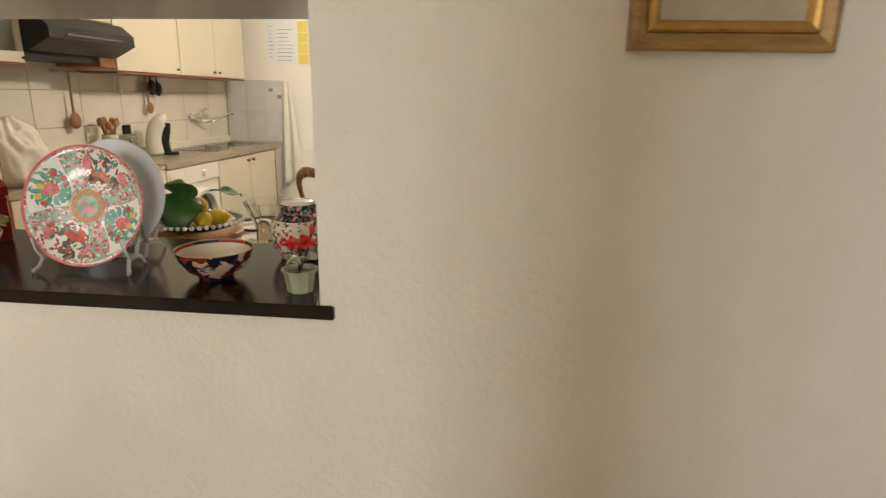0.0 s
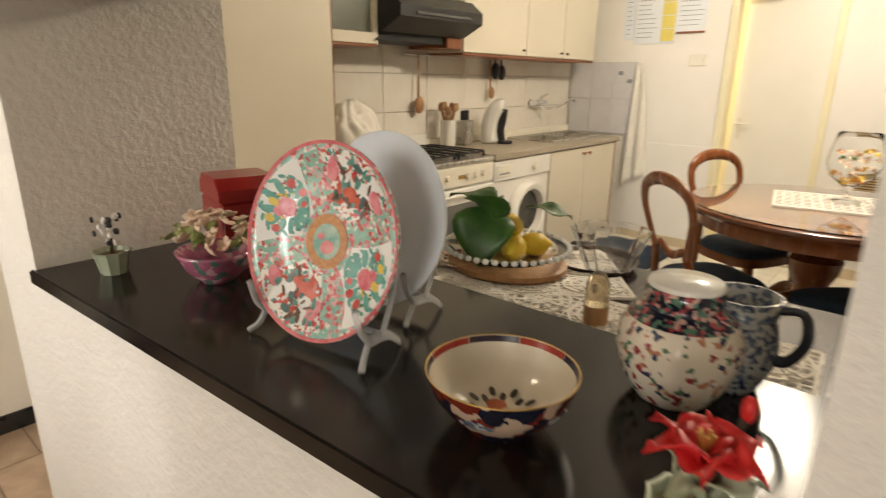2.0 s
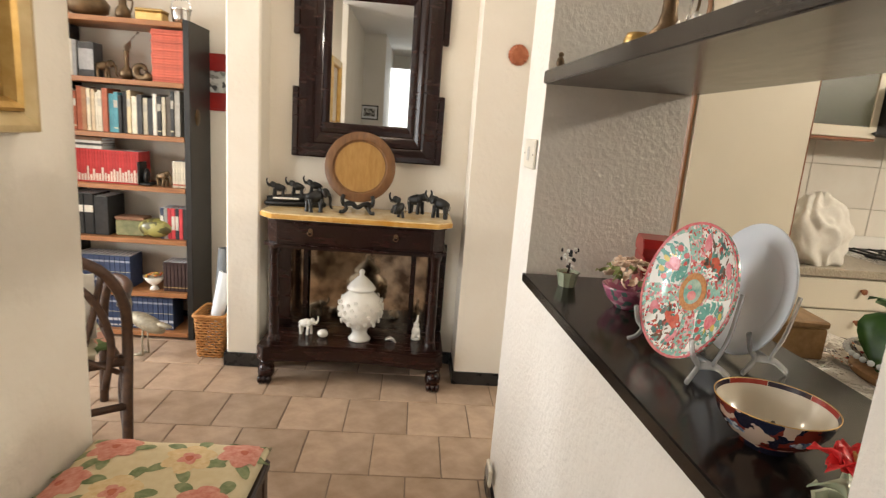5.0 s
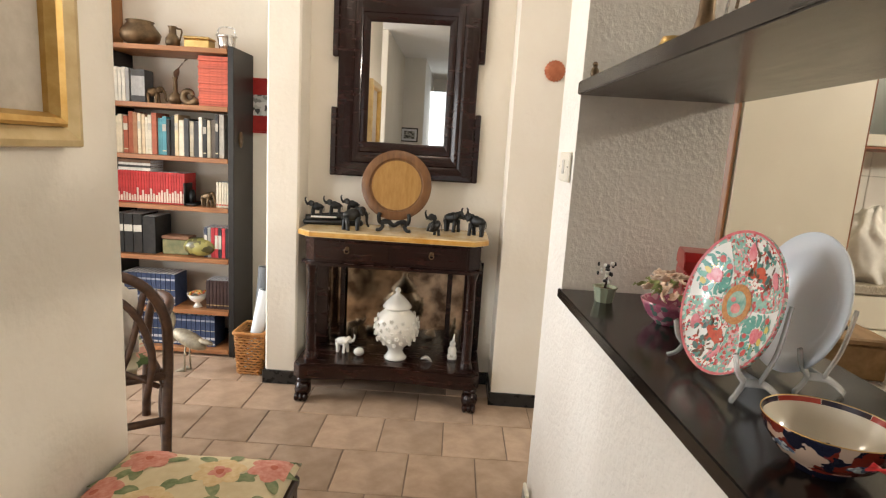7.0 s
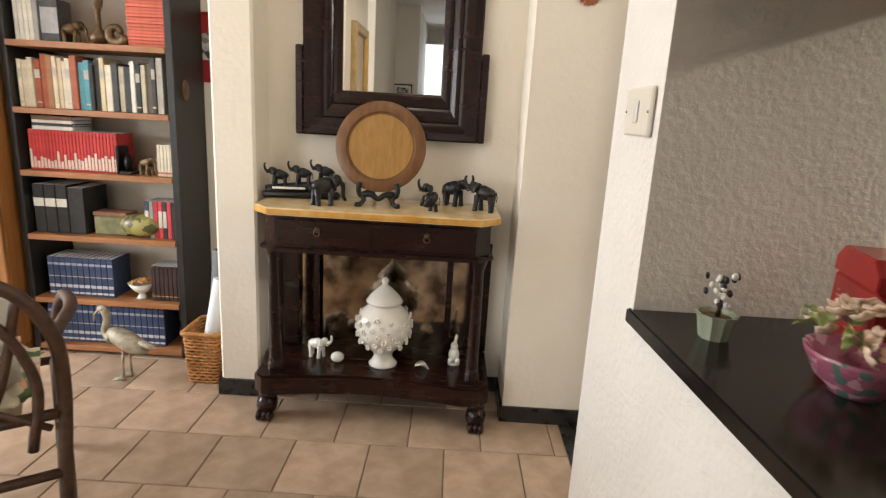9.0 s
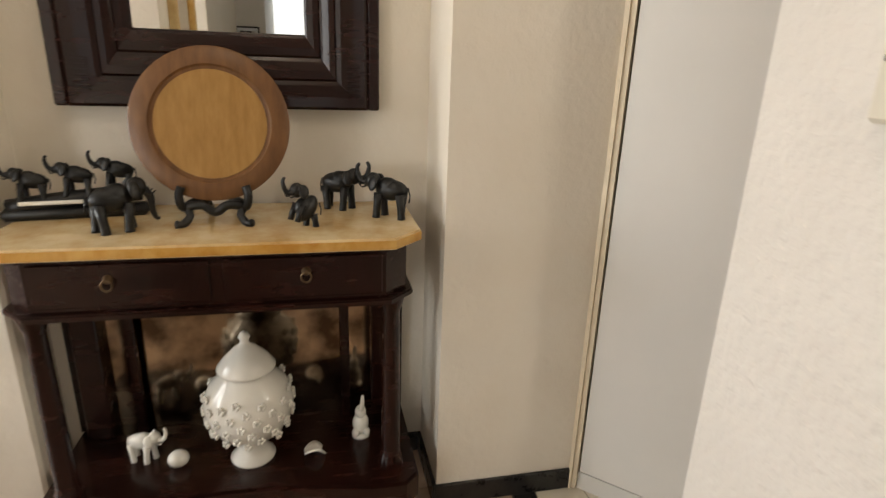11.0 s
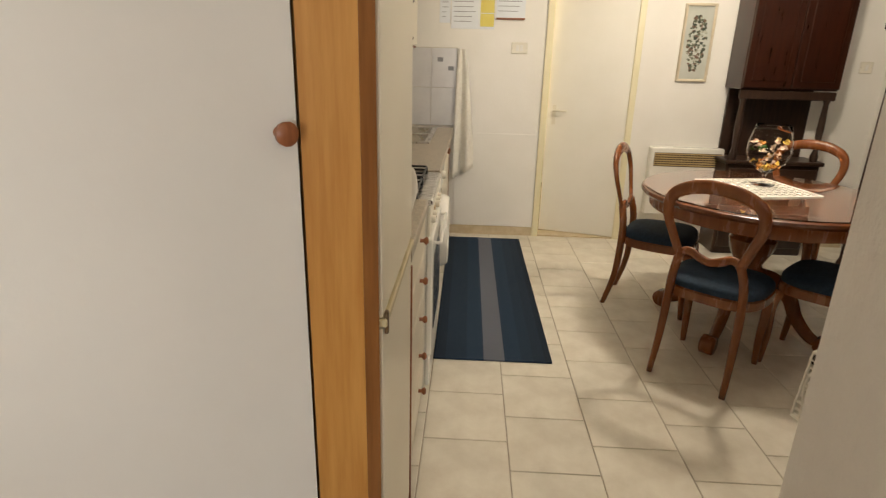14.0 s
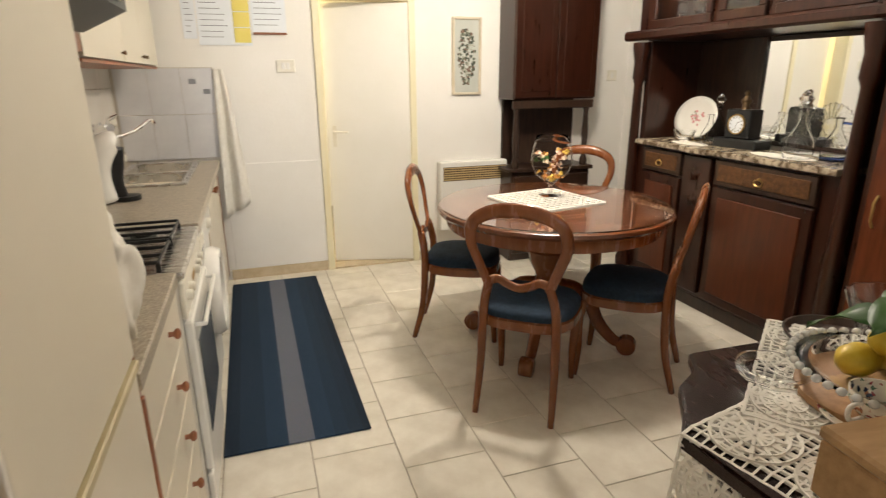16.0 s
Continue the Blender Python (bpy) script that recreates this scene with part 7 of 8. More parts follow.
TS = 1.8855
vessel("bronze_pot", (XB - 0.05, -0.945, TS), [(0, 0), (0.055, 0), (0.105, 0.03), (0.115, 0.07), (0.085, 0.11), (0.070, 0.13), (0.080, 0.14), (0.07, 0.14), (0.06, 0.12), (0, 0.10)], BRONZE, "round dark bronze pot on the bookshelf", "pot")
vessel("bronze_jug", (XB - 0.04, -0.745, TS), [(0, 0), (0.028, 0), (0.042, 0.02), (0.040, 0.05), (0.022, 0.075), (0.020, 0.11), (0.028, 0.12), (0, 0.118)], BRONZE, "small dark bronze jug", "jug", [(0, 0.022, 0.11), (0, 0.055, 0.10), (0, 0.042, 0.04)])
bb = thing("metal_casket", pose(XB - 0.05, -0.59, TS), "small embossed metal casket", "box")
box_part("body", (-0.05, -0.075, 0), (0.045, 0.075, 0.050), BRASS, bb, "", 0.005)
box_part("lid", (-0.053, -0.078, 0.0505), (0.048, 0.078, 0.068), BRASS, bb, "", 0.006)
vessel("metal_basket", (XB - 0.05, -0.425, TS), [(0, 0), (0.040, 0), (0.046, 0.03), (0.052, 0.075), (0.062, 0.085), (0.058, 0.085), (0.045, 0.06), (0, 0.015)], STEEL, "small pewter basket with a hoop handle", "basket", [(0, -0.055, 0.08), (0, -0.04, 0.13), (0, 0.04, 0.13), (0, 0.055, 0.08)], 24, 0.03, 12)

# red picture, wardrobe edge, basket, bird
framed("red_picture", pose(-3.348, -0.305, 1.592, 0, 0, 90), 0.31, 0.345, 0.012, REDLACQ, "small picture in a wide red mount", REDLACQ, 0.015)
bm = bm_new()
add_box(bm, (-3.331, -0.345, 1.53), (-3.329, -0.225, 1.66))
solid("picture_print", bm, PHOTO, "small faded print in the red mount", "print")
wd = thing("wardrobe", pose(-3.345, -2.10, 0), "brown veneered wardrobe beside the bookshelf", "wardrobe")
box_part("body", (0, 0, 0.05), (0.40, 0.915, 2.30), BROWN_PANEL, wd, "", 0.004)
box_part("door", (0.401, 0.46, 0.07), (0.420, 0.912, 2.28), BROWN_PANEL, wd, "", 0.004)
box_part("door", (0.401, 0.003, 0.07), (0.420, 0.456, 2.28), BROWN_PANEL, wd, "", 0.004)
box_part("plinth", (0.01, 0.005, 0), (0.38, 0.91, 0.0495), BROWN_PANEL, wd)
wb = thing("wicker_basket", pose(-2.87, -0.165, 0, 0, 0, 0), "honey coloured wicker basket holding paper rolls", "basket")
bm = bm_new()
for k in range(15):
    z = 0.010 + k * 0.0165
    g = 1 + 0.16 * k / 14
    pts = [(0.095 * g * max(-1, min(1, 1.35 * math.cos(a * 0.19635))), 0.072 * g * max(-1, min(1, 1.35 * math.sin(a * 0.19635))), z + 0.003 * (-1) ** (a + k)) for a in range(32)]
    add_tube(bm, pts, 0.0075, 6, closed=True)
part("weave", bm, WICKER, wb, "", "all")
bm = bm_new()
add_tube(bm, [(0.116 * max(-1, min(1, 1.35 * math.cos(a * 0.19635))), 0.088 * max(-1, min(1, 1.35 * math.sin(a * 0.19635))), 0.257) for a in range(32)], 0.011, 8, closed=True)
part("rim", bm, WICKER, wb, "", "all")
bm = bm_new()
add_box(bm, (-0.085, -0.065, 0.002), (0.085, 0.065, 0.010))
part("bottom", bm, WICKER, wb)


def roll(m, r, L, mat, label):
    bm = bm_new()
    add_lathe(bm, [(r * 0.75, 0), (r, 0), (r, L), (r * 0.75, L), (r * 0.75, 0.01)], 18)
    return solid("paper_roll", bm, mat, label, "roll", "", m, True)


roll(pose(-2.93, -0.16, 0.02, 0, 0, 0) @ pose(0, 0, 0, -3, -4, 0), 0.048, 0.60, material("grey_roll", (0.13, 0.14, 0.15), (0.17, 0.18, 0.19), 8, 0.6), "grey rolled mat standing in the basket")
roll(pose(-2.85, -0.185, 0.02, 0, 0, 0) @ pose(0, 0, 0, -9, -6, 0), 0.038, 0.48, PAPER, "white paper roll standing in the basket")
bm = bm_new()
add_ball(bm, (0, 0.05, 0.20), (0.048, 0.13, 0.045), Euler((radians(-14), 0, 0)).to_matrix(), 14, 9)
add_ball(bm, (0, 0.17, 0.205), (0.022, 0.06, 0.014), Euler((radians(-6), 0, 0)).to_matrix(), 8, 6)
add_tube(bm, smooth_points([(0, -0.05, 0.19), (0, -0.095, 0.22), (0, -0.075, 0.29), (0, -0.09, 0.33)], 4), [0.028, 0.026, 0.023, 0.021, 0.019, 0.018, 0.017, 0.017, 0.016, 0.017, 0.018, 0.019, 0.018], 10)
add_ball(bm, (0, -0.10, 0.335), (0.020, 0.030, 0.020), None, 10, 7)
add_tube(bm, [(0, -0.12, 0.33), (0, -0.155, 0.300), (0, -0.165, 0.262)], [0.008, 0.006, 0.003], 6)
for s in (-1, 1):
    add_tube(bm, [(s * 0.018, 0.04, 0.17), (s * 0.020, 0.03, 0.085), (s * 0.022, 0.035, 0.008)], 0.006, 6)
    for a in (-25, 0, 25):
        add_tube(bm, [(s * 0.022, 0.035, 0.006), (s * 0.022 + 0.05 * math.sin(radians(a)), 0.035 - 0.055 * math.cos(radians(a)), 0.005)], 0.005, 6)
solid("bird_statue", bm, material("aged_bronze", (0.20, 0.17, 0.12), (0.38, 0.33, 0.24), 25, 0.55, 0.3, bump=0.0015, bump_scale=90), "pale bronze statue of a wading bird", "statue", "", pose(-2.78, -0.56, 0, 0, 0, -20), "all")

# ---- rattan chair ----
rc = thing("rattan_armchair", pose(-1.61, -0.44, 0, 0, 0, 36), "dark rattan armchair with pale floral cushions", "armchair")
def cane(name, pts, r, n=5):
    line = smooth_points(pts, n)
    bm = bm_new()
    add_tube(bm, line, r, 8)
    return part(name, bm, RATTAN, rc, "", "all")
cane("hoop", [(0.06, 0.335, 0.0), (0.04, 0.345, 0.25), (0.0, 0.36, 0.48), (0.03, 0.345, 0.66), (0.05, 0.26, 0.80), (0.06, 0.10, 0.865), (0.06, -0.10, 0.865), (0.05, -0.26, 0.80), (0.03, -0.345, 0.66), (0.0, -0.36, 0.48), (0.06, -0.335, 0.0)], 0.021)
cane("inner_hoop", [(0.03, 0.27, 0.30), (0.03, 0.295, 0.52), (0.05, 0.20, 0.73), (0.055, 0.0, 0.79), (0.05, -0.20, 0.73), (0.03, -0.295, 0.52), (0.03, -0.27, 0.30)], 0.015)
for y in (-0.20, -0.07, 0.07, 0.20):
    cane("back_cane", [(0.02, y * 0.5, 0.28), (0.025, y * 1.05, 0.50), (0.05, y * 1.4, 0.80)], 0.013)
    cane("cross_cane", [(0.028, y * 1.6, 0.36), (0.034, y * 0.2, 0.55), (0.05, -y * 0.9, 0.78)], 0.011)
cane("lower_rail", [(0.05, -0.335, 0.22), (0.05, 0.335, 0.22)], 0.016, 2)
cane("seat_rail", [(0.02, -0.34, 0.40), (0.02, 0.34, 0.40)], 0.018, 2)
for s in (-1, 1):
    cane("arm", [(0.02, s * 0.345, 0.64), (-0.20, s * 0.40, 0.66), (-0.45, s * 0.38, 0.62), (-0.52, s * 0.35, 0.45), (-0.50, s * 0.33, 0.0)], 0.020)
    cane("side_rail", [(0.03, s * 0.345, 0.36), (-0.50, s * 0.335, 0.36)], 0.016, 2)
    cane("brace", [(0.02, s * 0.345, 0.42), (-0.10, s * 0.345, 0.22), (0.06, s * 0.335, 0.06)], 0.014)
    cane("leg", [(-0.06, s * 0.35, 0.40), (-0.04, s * 0.35, 0.20), (0.02, s * 0.345, 0.0)], 0.017)
cane("front_rail", [(-0.50, -0.335, 0.36), (-0.50, 0.335, 0.36)], 0.016, 2)
bm = bm_new()
add_box(bm, (-0.47, -0.30, 0.385), (0.0, 0.30, 0.50), 0.05, None, 3)
part("seat_cushion", bm, FLORAL, rc, "floral seat cushion", "all")
bm = bm_new()
add_box(bm, (-0.11, -0.26, 0.45), (0.005, 0.26, 0.80), 0.045, pose(0, 0, 0), 3)
part("back_cushion", bm, CLOTH, rc, "pale back cushion", "all")

# ---- chair with the flowered cushion ----
wc = thing("side_chair", pose(-0.80, 0.388, 0), "dark wooden chair with a rose patterned cushion", "chair")
box_part("seat", (-0.235, -0.225, 0.455), (0.235, 0.235, 0.485), DARKWOOD, wc, "", 0.006)
for x in (-0.21, 0.21):
    for y in (-0.20, 0.21):
        box_part("leg", (x - 0.02, y - 0.02, 0), (x + 0.02, y + 0.02, 0.4548), DARKWOOD, wc, "", 0.004)
box_part("apron", (-0.205, 0.195, 0.385), (0.205, 0.225, 0.4547), DARKWOOD, wc)
cu = thing("seat_cushion", pose(-0.80, 0.384, 0.485), "cushion printed with pink and cream roses", "cushion")
bm = bm_new()
NU = 24
def cushion_z(u, v):
    e = max(0.0, 1 - abs(u) ** 4) * max(0.0, 1 - abs(v) ** 4)
    return 0.022 + 0.034 * e ** 0.5 + 0.003 * noise.noise(Vector((u * 2, v * 2, 1)))
def cushion_xy(u, v):
    return u * 0.255 * (1 - 0.03 * (1 - v * v)), v * 0.240 * (1 - 0.03 * (1 - u * u))
vt_ = [[bm.verts.new((*cushion_xy(-1 + 2 * i / NU, -1 + 2 * j / NU), cushion_z(-1 + 2 * i / NU, -1 + 2 * j / NU))) for j in range(NU + 1)] for i in range(NU + 1)]
vb_ = [[vt_[i][j] if i in (0, NU) or j in (0, NU) else bm.verts.new((vt_[i][j].co.x, vt_[i][j].co.y, max(0.001, 0.044 - vt_[i][j].co.z * 0.9))) for j in range(NU + 1)] for i in range(NU + 1)]
for i in range(NU):
    for j in range(NU):
        bm.faces.new((vt_[i][j], vt_[i + 1][j], vt_[i + 1][j + 1], vt_[i][j + 1]))
        bm.faces.new((vb_[i][j], vb_[i][j + 1], vb_[i + 1][j + 1], vb_[i + 1][j]))
part("cover", bm, material("chintz_ground", (0.66, 0.55, 0.34), (0.72, 0.62, 0.41), 30, 0.9, bump=0.0005, bump_scale=400), cu, "cream cotton cover", "all")


def printed(name, shapes, mat):
    """Flat printed patches laid on the cushion; shapes: (u, v, radius along, radius across, turn)."""
    bm = bm_new()
    for u, v, ra, rb, turn, lift in shapes:
        x0, y0 = cushion_xy(u, v)
        ring = []
        for k in range(14):
            a = 2 * math.pi * k / 14
            w = 1 + 0.10 * math.cos(3 * a + turn)
            dx, dy = ra * w * math.cos(a), rb * w * math.sin(a)
            x, y = x0 + dx * math.cos(turn) - dy * math.sin(turn), y0 + dx * math.sin(turn) + dy * math.cos(turn)
            x, y = max(-0.238, min(0.238, x)), max(-0.224, min(0.224, y))
            ring.append(bm.verts.new((x, y, cushion_z(x / 0.252, y / 0.237) + lift)))
        c = bm.verts.new((x0, y0, cushion_z(x0 / 0.252, y0 / 0.237) + lift))
        for k in range(14):
            bm.faces.new((ring[k], ring[(k + 1) % 14], c))
    tagged(part(name, bm, mat, cu, "", "all"), kind="stuff")


random.seed(14)
roses = [(-0.72, -0.62, 0), (-0.55, 0.25, 1), (-0.72, 0.78, 0), (0.05, -0.25, 1), (0.15, 0.65, 0), (-0.1, -0.85, 0), (0.70, 0.2, 1), (0.65, -0.6, 0), (0.75, 0.85, 1)]
leaves, pale, mid, deep = [], [], [], []
for u, v, kind in roses:
    for k in range(5):
        a = k * 1.257 + random.random() * 0.5
        leaves.append((u + 0.31 * math.cos(a), v + 0.31 * math.sin(a), 0.030, 0.016, a + 0.4 * random.random(), 0.0009))
    for k in range(6):
        a = k * 1.047
        pale.append((u + 0.15 * math.cos(a), v + 0.15 * math.sin(a), 0.031, 0.027, a, 0.0014) + ()) if kind else mid.append((u + 0.15 * math.cos(a), v + 0.15 * math.sin(a), 0.031, 0.027, a, 0.0014))
    for k in range(4):
        a = k * 1.57 + 0.5
        mid.append((u + 0.06 * math.cos(a), v + 0.06 * math.sin(a), 0.015, 0.013, a, 0.0021))
    deep.append((u, v, 0.013, 0.010, 0.3, 0.0027))
DARKLEAF = material("print_green", (0.15, 0.20, 0.09), (0.30, 0.33, 0.18), 40, 0.9)
printed("printed_leaves", leaves, DARKLEAF)
printed("printed_pale_petals", pale, material("print_cream", (0.66, 0.48, 0.24), (0.76, 0.60, 0.36), 60, 0.9))
printed("printed_petals", mid, material("print_pink", (0.58, 0.20, 0.15), (0.70, 0.36, 0.28), 60, 0.9))
printed("printed_hearts", deep, material("print_deep", (0.45, 0.10, 0.07), (0.56, 0.18, 0.10), 60, 0.9))

# ---- what the wall mirror shows at the far end ----
framed("small_photo", pose(2.598, 0.22, 1.58, 0, 0, -90), 0.26, 0.21, 0.018, BLACKWOOD, "small dark framed photograph", PHOTO, 0.015, 0.03)
framed("small_photo", pose(2.598, -0.10, 1.95, 0, 0, -90), 0.22, 0.26, 0.018, BLACKWOOD, "small dark framed photograph", PHOTO, 0.015, 0.03)
framed("small_photo", pose(4.998, 1.15, 1.62, 0, 0, -90), 0.24, 0.30, 0.018, BLACKWOOD, "small dark framed photograph", PHOTO, 0.015, 0.03)
pd = tagged(thing("door_2", pose(4.99, 0.72, 0), "varnished pine door", "door"), kind="structure")
box_part("leaf", (-0.04, -0.26, 0.01), (0.0, 0.20, 2.02), material("pine_door", (0.48, 0.28, 0.09), (0.58, 0.36, 0.14), 6, 0.35, stretch=(9, 9, 0.6)), pd, "", 0.004)
for z0, z1 in ((0.15, 0.95), (1.08, 1.88)):
    box_part("door_panel", (-0.050, -0.20, z0), (-0.0405, 0.14, z1), material("pine_panel", (0.44, 0.25, 0.08), (0.54, 0.33, 0.12), 6, 0.35, stretch=(9, 9, 0.6)), pd, "", 0.006)

# ---- things on the hatch ledge ----
LZ = 0.9832


def acrylic_stand(parent, w, hgt):
    """A clear easel: two feet with a scroll each, a bar and a rear leg."""
    bm = bm_new()
    for s in (-1, 1):
        add_tube(bm, smooth_points([(s * w, -0.052, 0.085), (s * w, -0.044, 0.055), (s * w, -0.030, 0.035), (s * w * 1.02, -0.040, 0.016), (s * w * 1.10, -0.055, 0.006)], 4), 0.0048, 8, flat=1.9)
        add_tube(bm, smooth_points([(s * w, -0.030, 0.035), (s * w, 0.010, 0.030), (s * w * 0.95, 0.045, 0.006)], 4), 0.0045, 8, flat=1.9)
        add_tube(bm, smooth_points([(s * w, 0.000, 0.032), (s * w, 0.025, 0.09), (s * w * 0.9, 0.045, hgt)], 4), 0.0042, 8, flat=1.8)
    add_tube(bm, [(-w, 0.004, 0.032), (w, 0.004, 0.032)], 0.0045, 8, flat=1.8)
    return part("stand", bm, ACRYLIC, parent, "clear acrylic easel stand", "all")


def plate_z(r, R):
    return 0.004 + 0.022 * max(0.0, (r / R - 0.55) / 0.45) ** 1.3


def plate_patch(parent, name, mat, R, r0, r1, a0, a1, lift, label="", soft=0.0, n=18, k=6):
    bm = bm_new()
    rows = []
    for i in range(k + 1):
        row = []
        for j in range(n + 1):
            t = j / n
            e = soft * (1 - (2 * t - 1) ** 2) if soft else 0
            ra = r0 - e * 0.0
            rb = r1 + e
            r = ra + (rb - ra) * i / k
            squeeze = 1 - 0.30 * (1 - i / k) if soft else 1
            a = (a0 + a1) / 2 + (a1 - a0) * (t - 0.5) * squeeze
            row.append(bm.verts.new((r * math.cos(a), r * math.sin(a), plate_z(r, R) + lift)))
        rows.append(row)
    for a, b in zip(rows, rows[1:]):
        for j in range(n):
            bm.faces.new((a[j], a[j + 1], b[j + 1], b[j]))
    return part(name, bm, mat, parent, label, "all")


def plate_spots(parent, name, mat, R, spots, lift, label=""):
    bm = bm_new()
    for r, a, ra, rb, turn in spots:
        x0, y0 = r * math.cos(a), r * math.sin(a)
        ring = []
        for k in range(12):
            b = 2 * math.pi * k / 12
            dx, dy = ra * math.cos(b), rb * math.sin(b)
            x, y = x0 + dx * math.cos(turn) - dy * math.sin(turn), y0 + dx * math.sin(turn) + dy * math.cos(turn)
            ring.append(bm.verts.new((x, y, plate_z(math.hypot(x, y), R) + lift)))
        bm.faces.new(ring)
    return part(name, bm, mat, parent, label)


PR = 0.139
pl = thing("painted_plate", pose(-0.672, 1.535, LZ, 0, 0, 8), "pink and green painted porcelain plate on an easel", "plate")
acrylic_stand(pl, 0.100, 0.17)
tilt = pose(0, -0.024, 0.012, 0, 0, 0) @ pose(0, 0, 0, 76, 0, 0) @ pose(0, PR, 0)
bm = bm_new()
prof = [(0, -0.004), (PR * 0.55, -0.004)] + [(PR * k, plate_z(PR * k, PR) - 0.006) for k in (0.7, 0.85, 1.0)] + [(PR * 1.004, plate_z(PR, PR) - 0.002)] + [(PR * k, plate_z(PR * k, PR)) for k in (1.0, 0.9, 0.8, 0.7, 0.6, 0.5, 0.25)] + [(0, 0.004)]
add_lathe(bm, prof, 64)
dish = part("dish", bm, FAMILLE, pl, "densely painted border", "all")
dish.matrix_local = tilt
Q = math.pi / 2
FINE_WHITE = material("plate_ground", (0.80, 0.79, 0.75), (0.84, 0.83, 0.80), 20, 0.2, coat=0.3)
plate_patch(dish, "rim_line", material("rim_pink", (0.60, 0.12, 0.15), (0.70, 0.22, 0.22), 60, 0.25), PR, PR * 0.965, PR * 1.0, 0, 2 * math.pi, 0.0006, "", 0, 96, 1)
for k in range(4):
    a = k * Q - 0.45
    flowers = k % 2 == 0
    plate_patch(dish, "flower_panel" if flowers else "figure_panel", FINE_WHITE if flowers else FAMILLE_RED, PR, PR * 0.34, PR * 0.90, a - 0.62, a + 0.62, 0.0008, "", 0.007)
    if flowers:
        plate_patch(dish, "panel_ground", FAMILLE_FINE, PR, PR * 0.44, PR * 0.82, a - 0.40, a + 0.40, 0.0011, "", 0.004)
        rng = [(PR * 0.64 + 0.030 * math.cos(b), a + 0.030 * math.sin(b) / (PR * 0.64), 0.0125, 0.006, a + b) for b in [i * 0.5236 for i in range(12)]]
        rng += [(PR * 0.64 + 0.041 * math.cos(b), a + 0.041 * math.sin(b) / (PR * 0.64), 0.0065, 0.0028, a + b + 1.2) for b in [i * 0.349 for i in range(18)]]
        plate_spots(dish, "leaf_ring", material("plate_teal", TEAL, (0.16, 0.42, 0.34), 60, 0.3), PR, rng, 0.0016)
        plate_spots(dish, "peony", material("plate_pink", (0.62, 0.10, 0.14), (0.74, 0.30, 0.32), 90, 0.3), PR, [(PR * 0.64, a, 0.016, 0.014, a), (PR * 0.72, a + 0.14, 0.008, 0.007, a)], 0.0021)
        plate_spots(dish, "small_flowers", material("plate_red", ROSE, (0.60, 0.12, 0.10), 90, 0.3), PR, [(PR * 0.60, a - 0.40, 0.008, 0.006, 0.3), (PR * 0.75, a - 0.33, 0.008, 0.007, 0.9), (PR * 0.70, a + 0.40, 0.007, 0.006, 0.2), (PR * 0.50, a - 0.28, 0.006, 0.005, 0.2)], 0.0018)
        plate_spots(dish, "yellow_flowers", material("plate_yellow", (0.66, 0.50, 0.10), None, 60, 0.3), PR, [(PR * 0.80, a + 0.05, 0.009, 0.006, a), (PR * 0.79, a + 0.28, 0.008, 0.006, a)], 0.0018)
    else:
        random.seed(40 + k)
        for nm, c0, c1 in (("figure_red_robe", (0.46, 0.05, 0.03), (0.58, 0.12, 0.07)), ("figure_teal_robe", (0.06, 0.20, 0.17), (0.16, 0.34, 0.28)), ("figure_brown_line", (0.10, 0.05, 0.03), (0.2, 0.10, 0.06))):
            spots = [(PR * (0.42 + 0.46 * random.random()), a + 0.95 * (random.random() - 0.5), 0.004 + 0.006 * random.random(), 0.002 + 0.0025 * random.random(), random.random() * 3) for i in range(14)]
            tagged(plate_spots(dish, nm, material(nm, c0, c1, 90, 0.3), PR, spots, 0.0023 if nm != "figure_red_robe" else 0.0014), kind="stuff")
        plate_spots(dish, "figure_robe", material("robe_red", (0.50, 0.06, 0.03), (0.60, 0.12, 0.06), 70, 0.3), PR, [(PR * 0.55, a, 0.030, 0.012, a + Q), (PR * 0.50, a + 0.2, 0.014, 0.010, a)], 0.0015)
        plate_spots(dish, "figure_white", FINE_WHITE, PR, [(PR * 0.66, a - 0.18, 0.014, 0.010, a), (PR * 0.68, a + 0.22, 0.012, 0.009, a + 1), (PR * 0.80, a - 0.30, 0.018, 0.011, a), (PR * 0.80, a + 0.30, 0.018, 0.011, a + 2)], 0.0017)
        plate_spots(dish, "figure_dark", material("robe_dark", (0.05, 0.10, 0.10), (0.10, 0.18, 0.16), 70, 0.3), PR, [(PR * 0.60, a - 0.30, 0.010, 0.006, a), (PR * 0.62, a + 0.10, 0.008, 0.004, a), (PR * 0.72, a - 0.05, 0.008, 0.005, a + 1), (PR * 0.84, a, 0.010, 0.005, a + Q)], 0.0020)
        plate_spots(dish, "figure_pink", material("robe_pink", (0.66, 0.16, 0.20), (0.74, 0.32, 0.34), 70, 0.3), PR, [(PR * 0.74, a + 0.42, 0.020, 0.011, a), (PR * 0.76, a - 0.46, 0.018, 0.010, a + 1)], 0.0019)
plate_patch(dish, "medallion_ring", material("medallion_gold", (0.42, 0.16, 0.05), (0.56, 0.28, 0.10), 150, 0.3), PR, PR * 0.185, PR * 0.28, 0, 2 * math.pi, 0.0012, "", 0, 48, 2)
plate_spots(dish, "medallion", material("medallion_green", (0.10, 0.32, 0.26), (0.44, 0.56, 0.46), 45, 0.3), PR, [(0, 0, PR * 0.185, PR * 0.185, 0)], 0.0014)
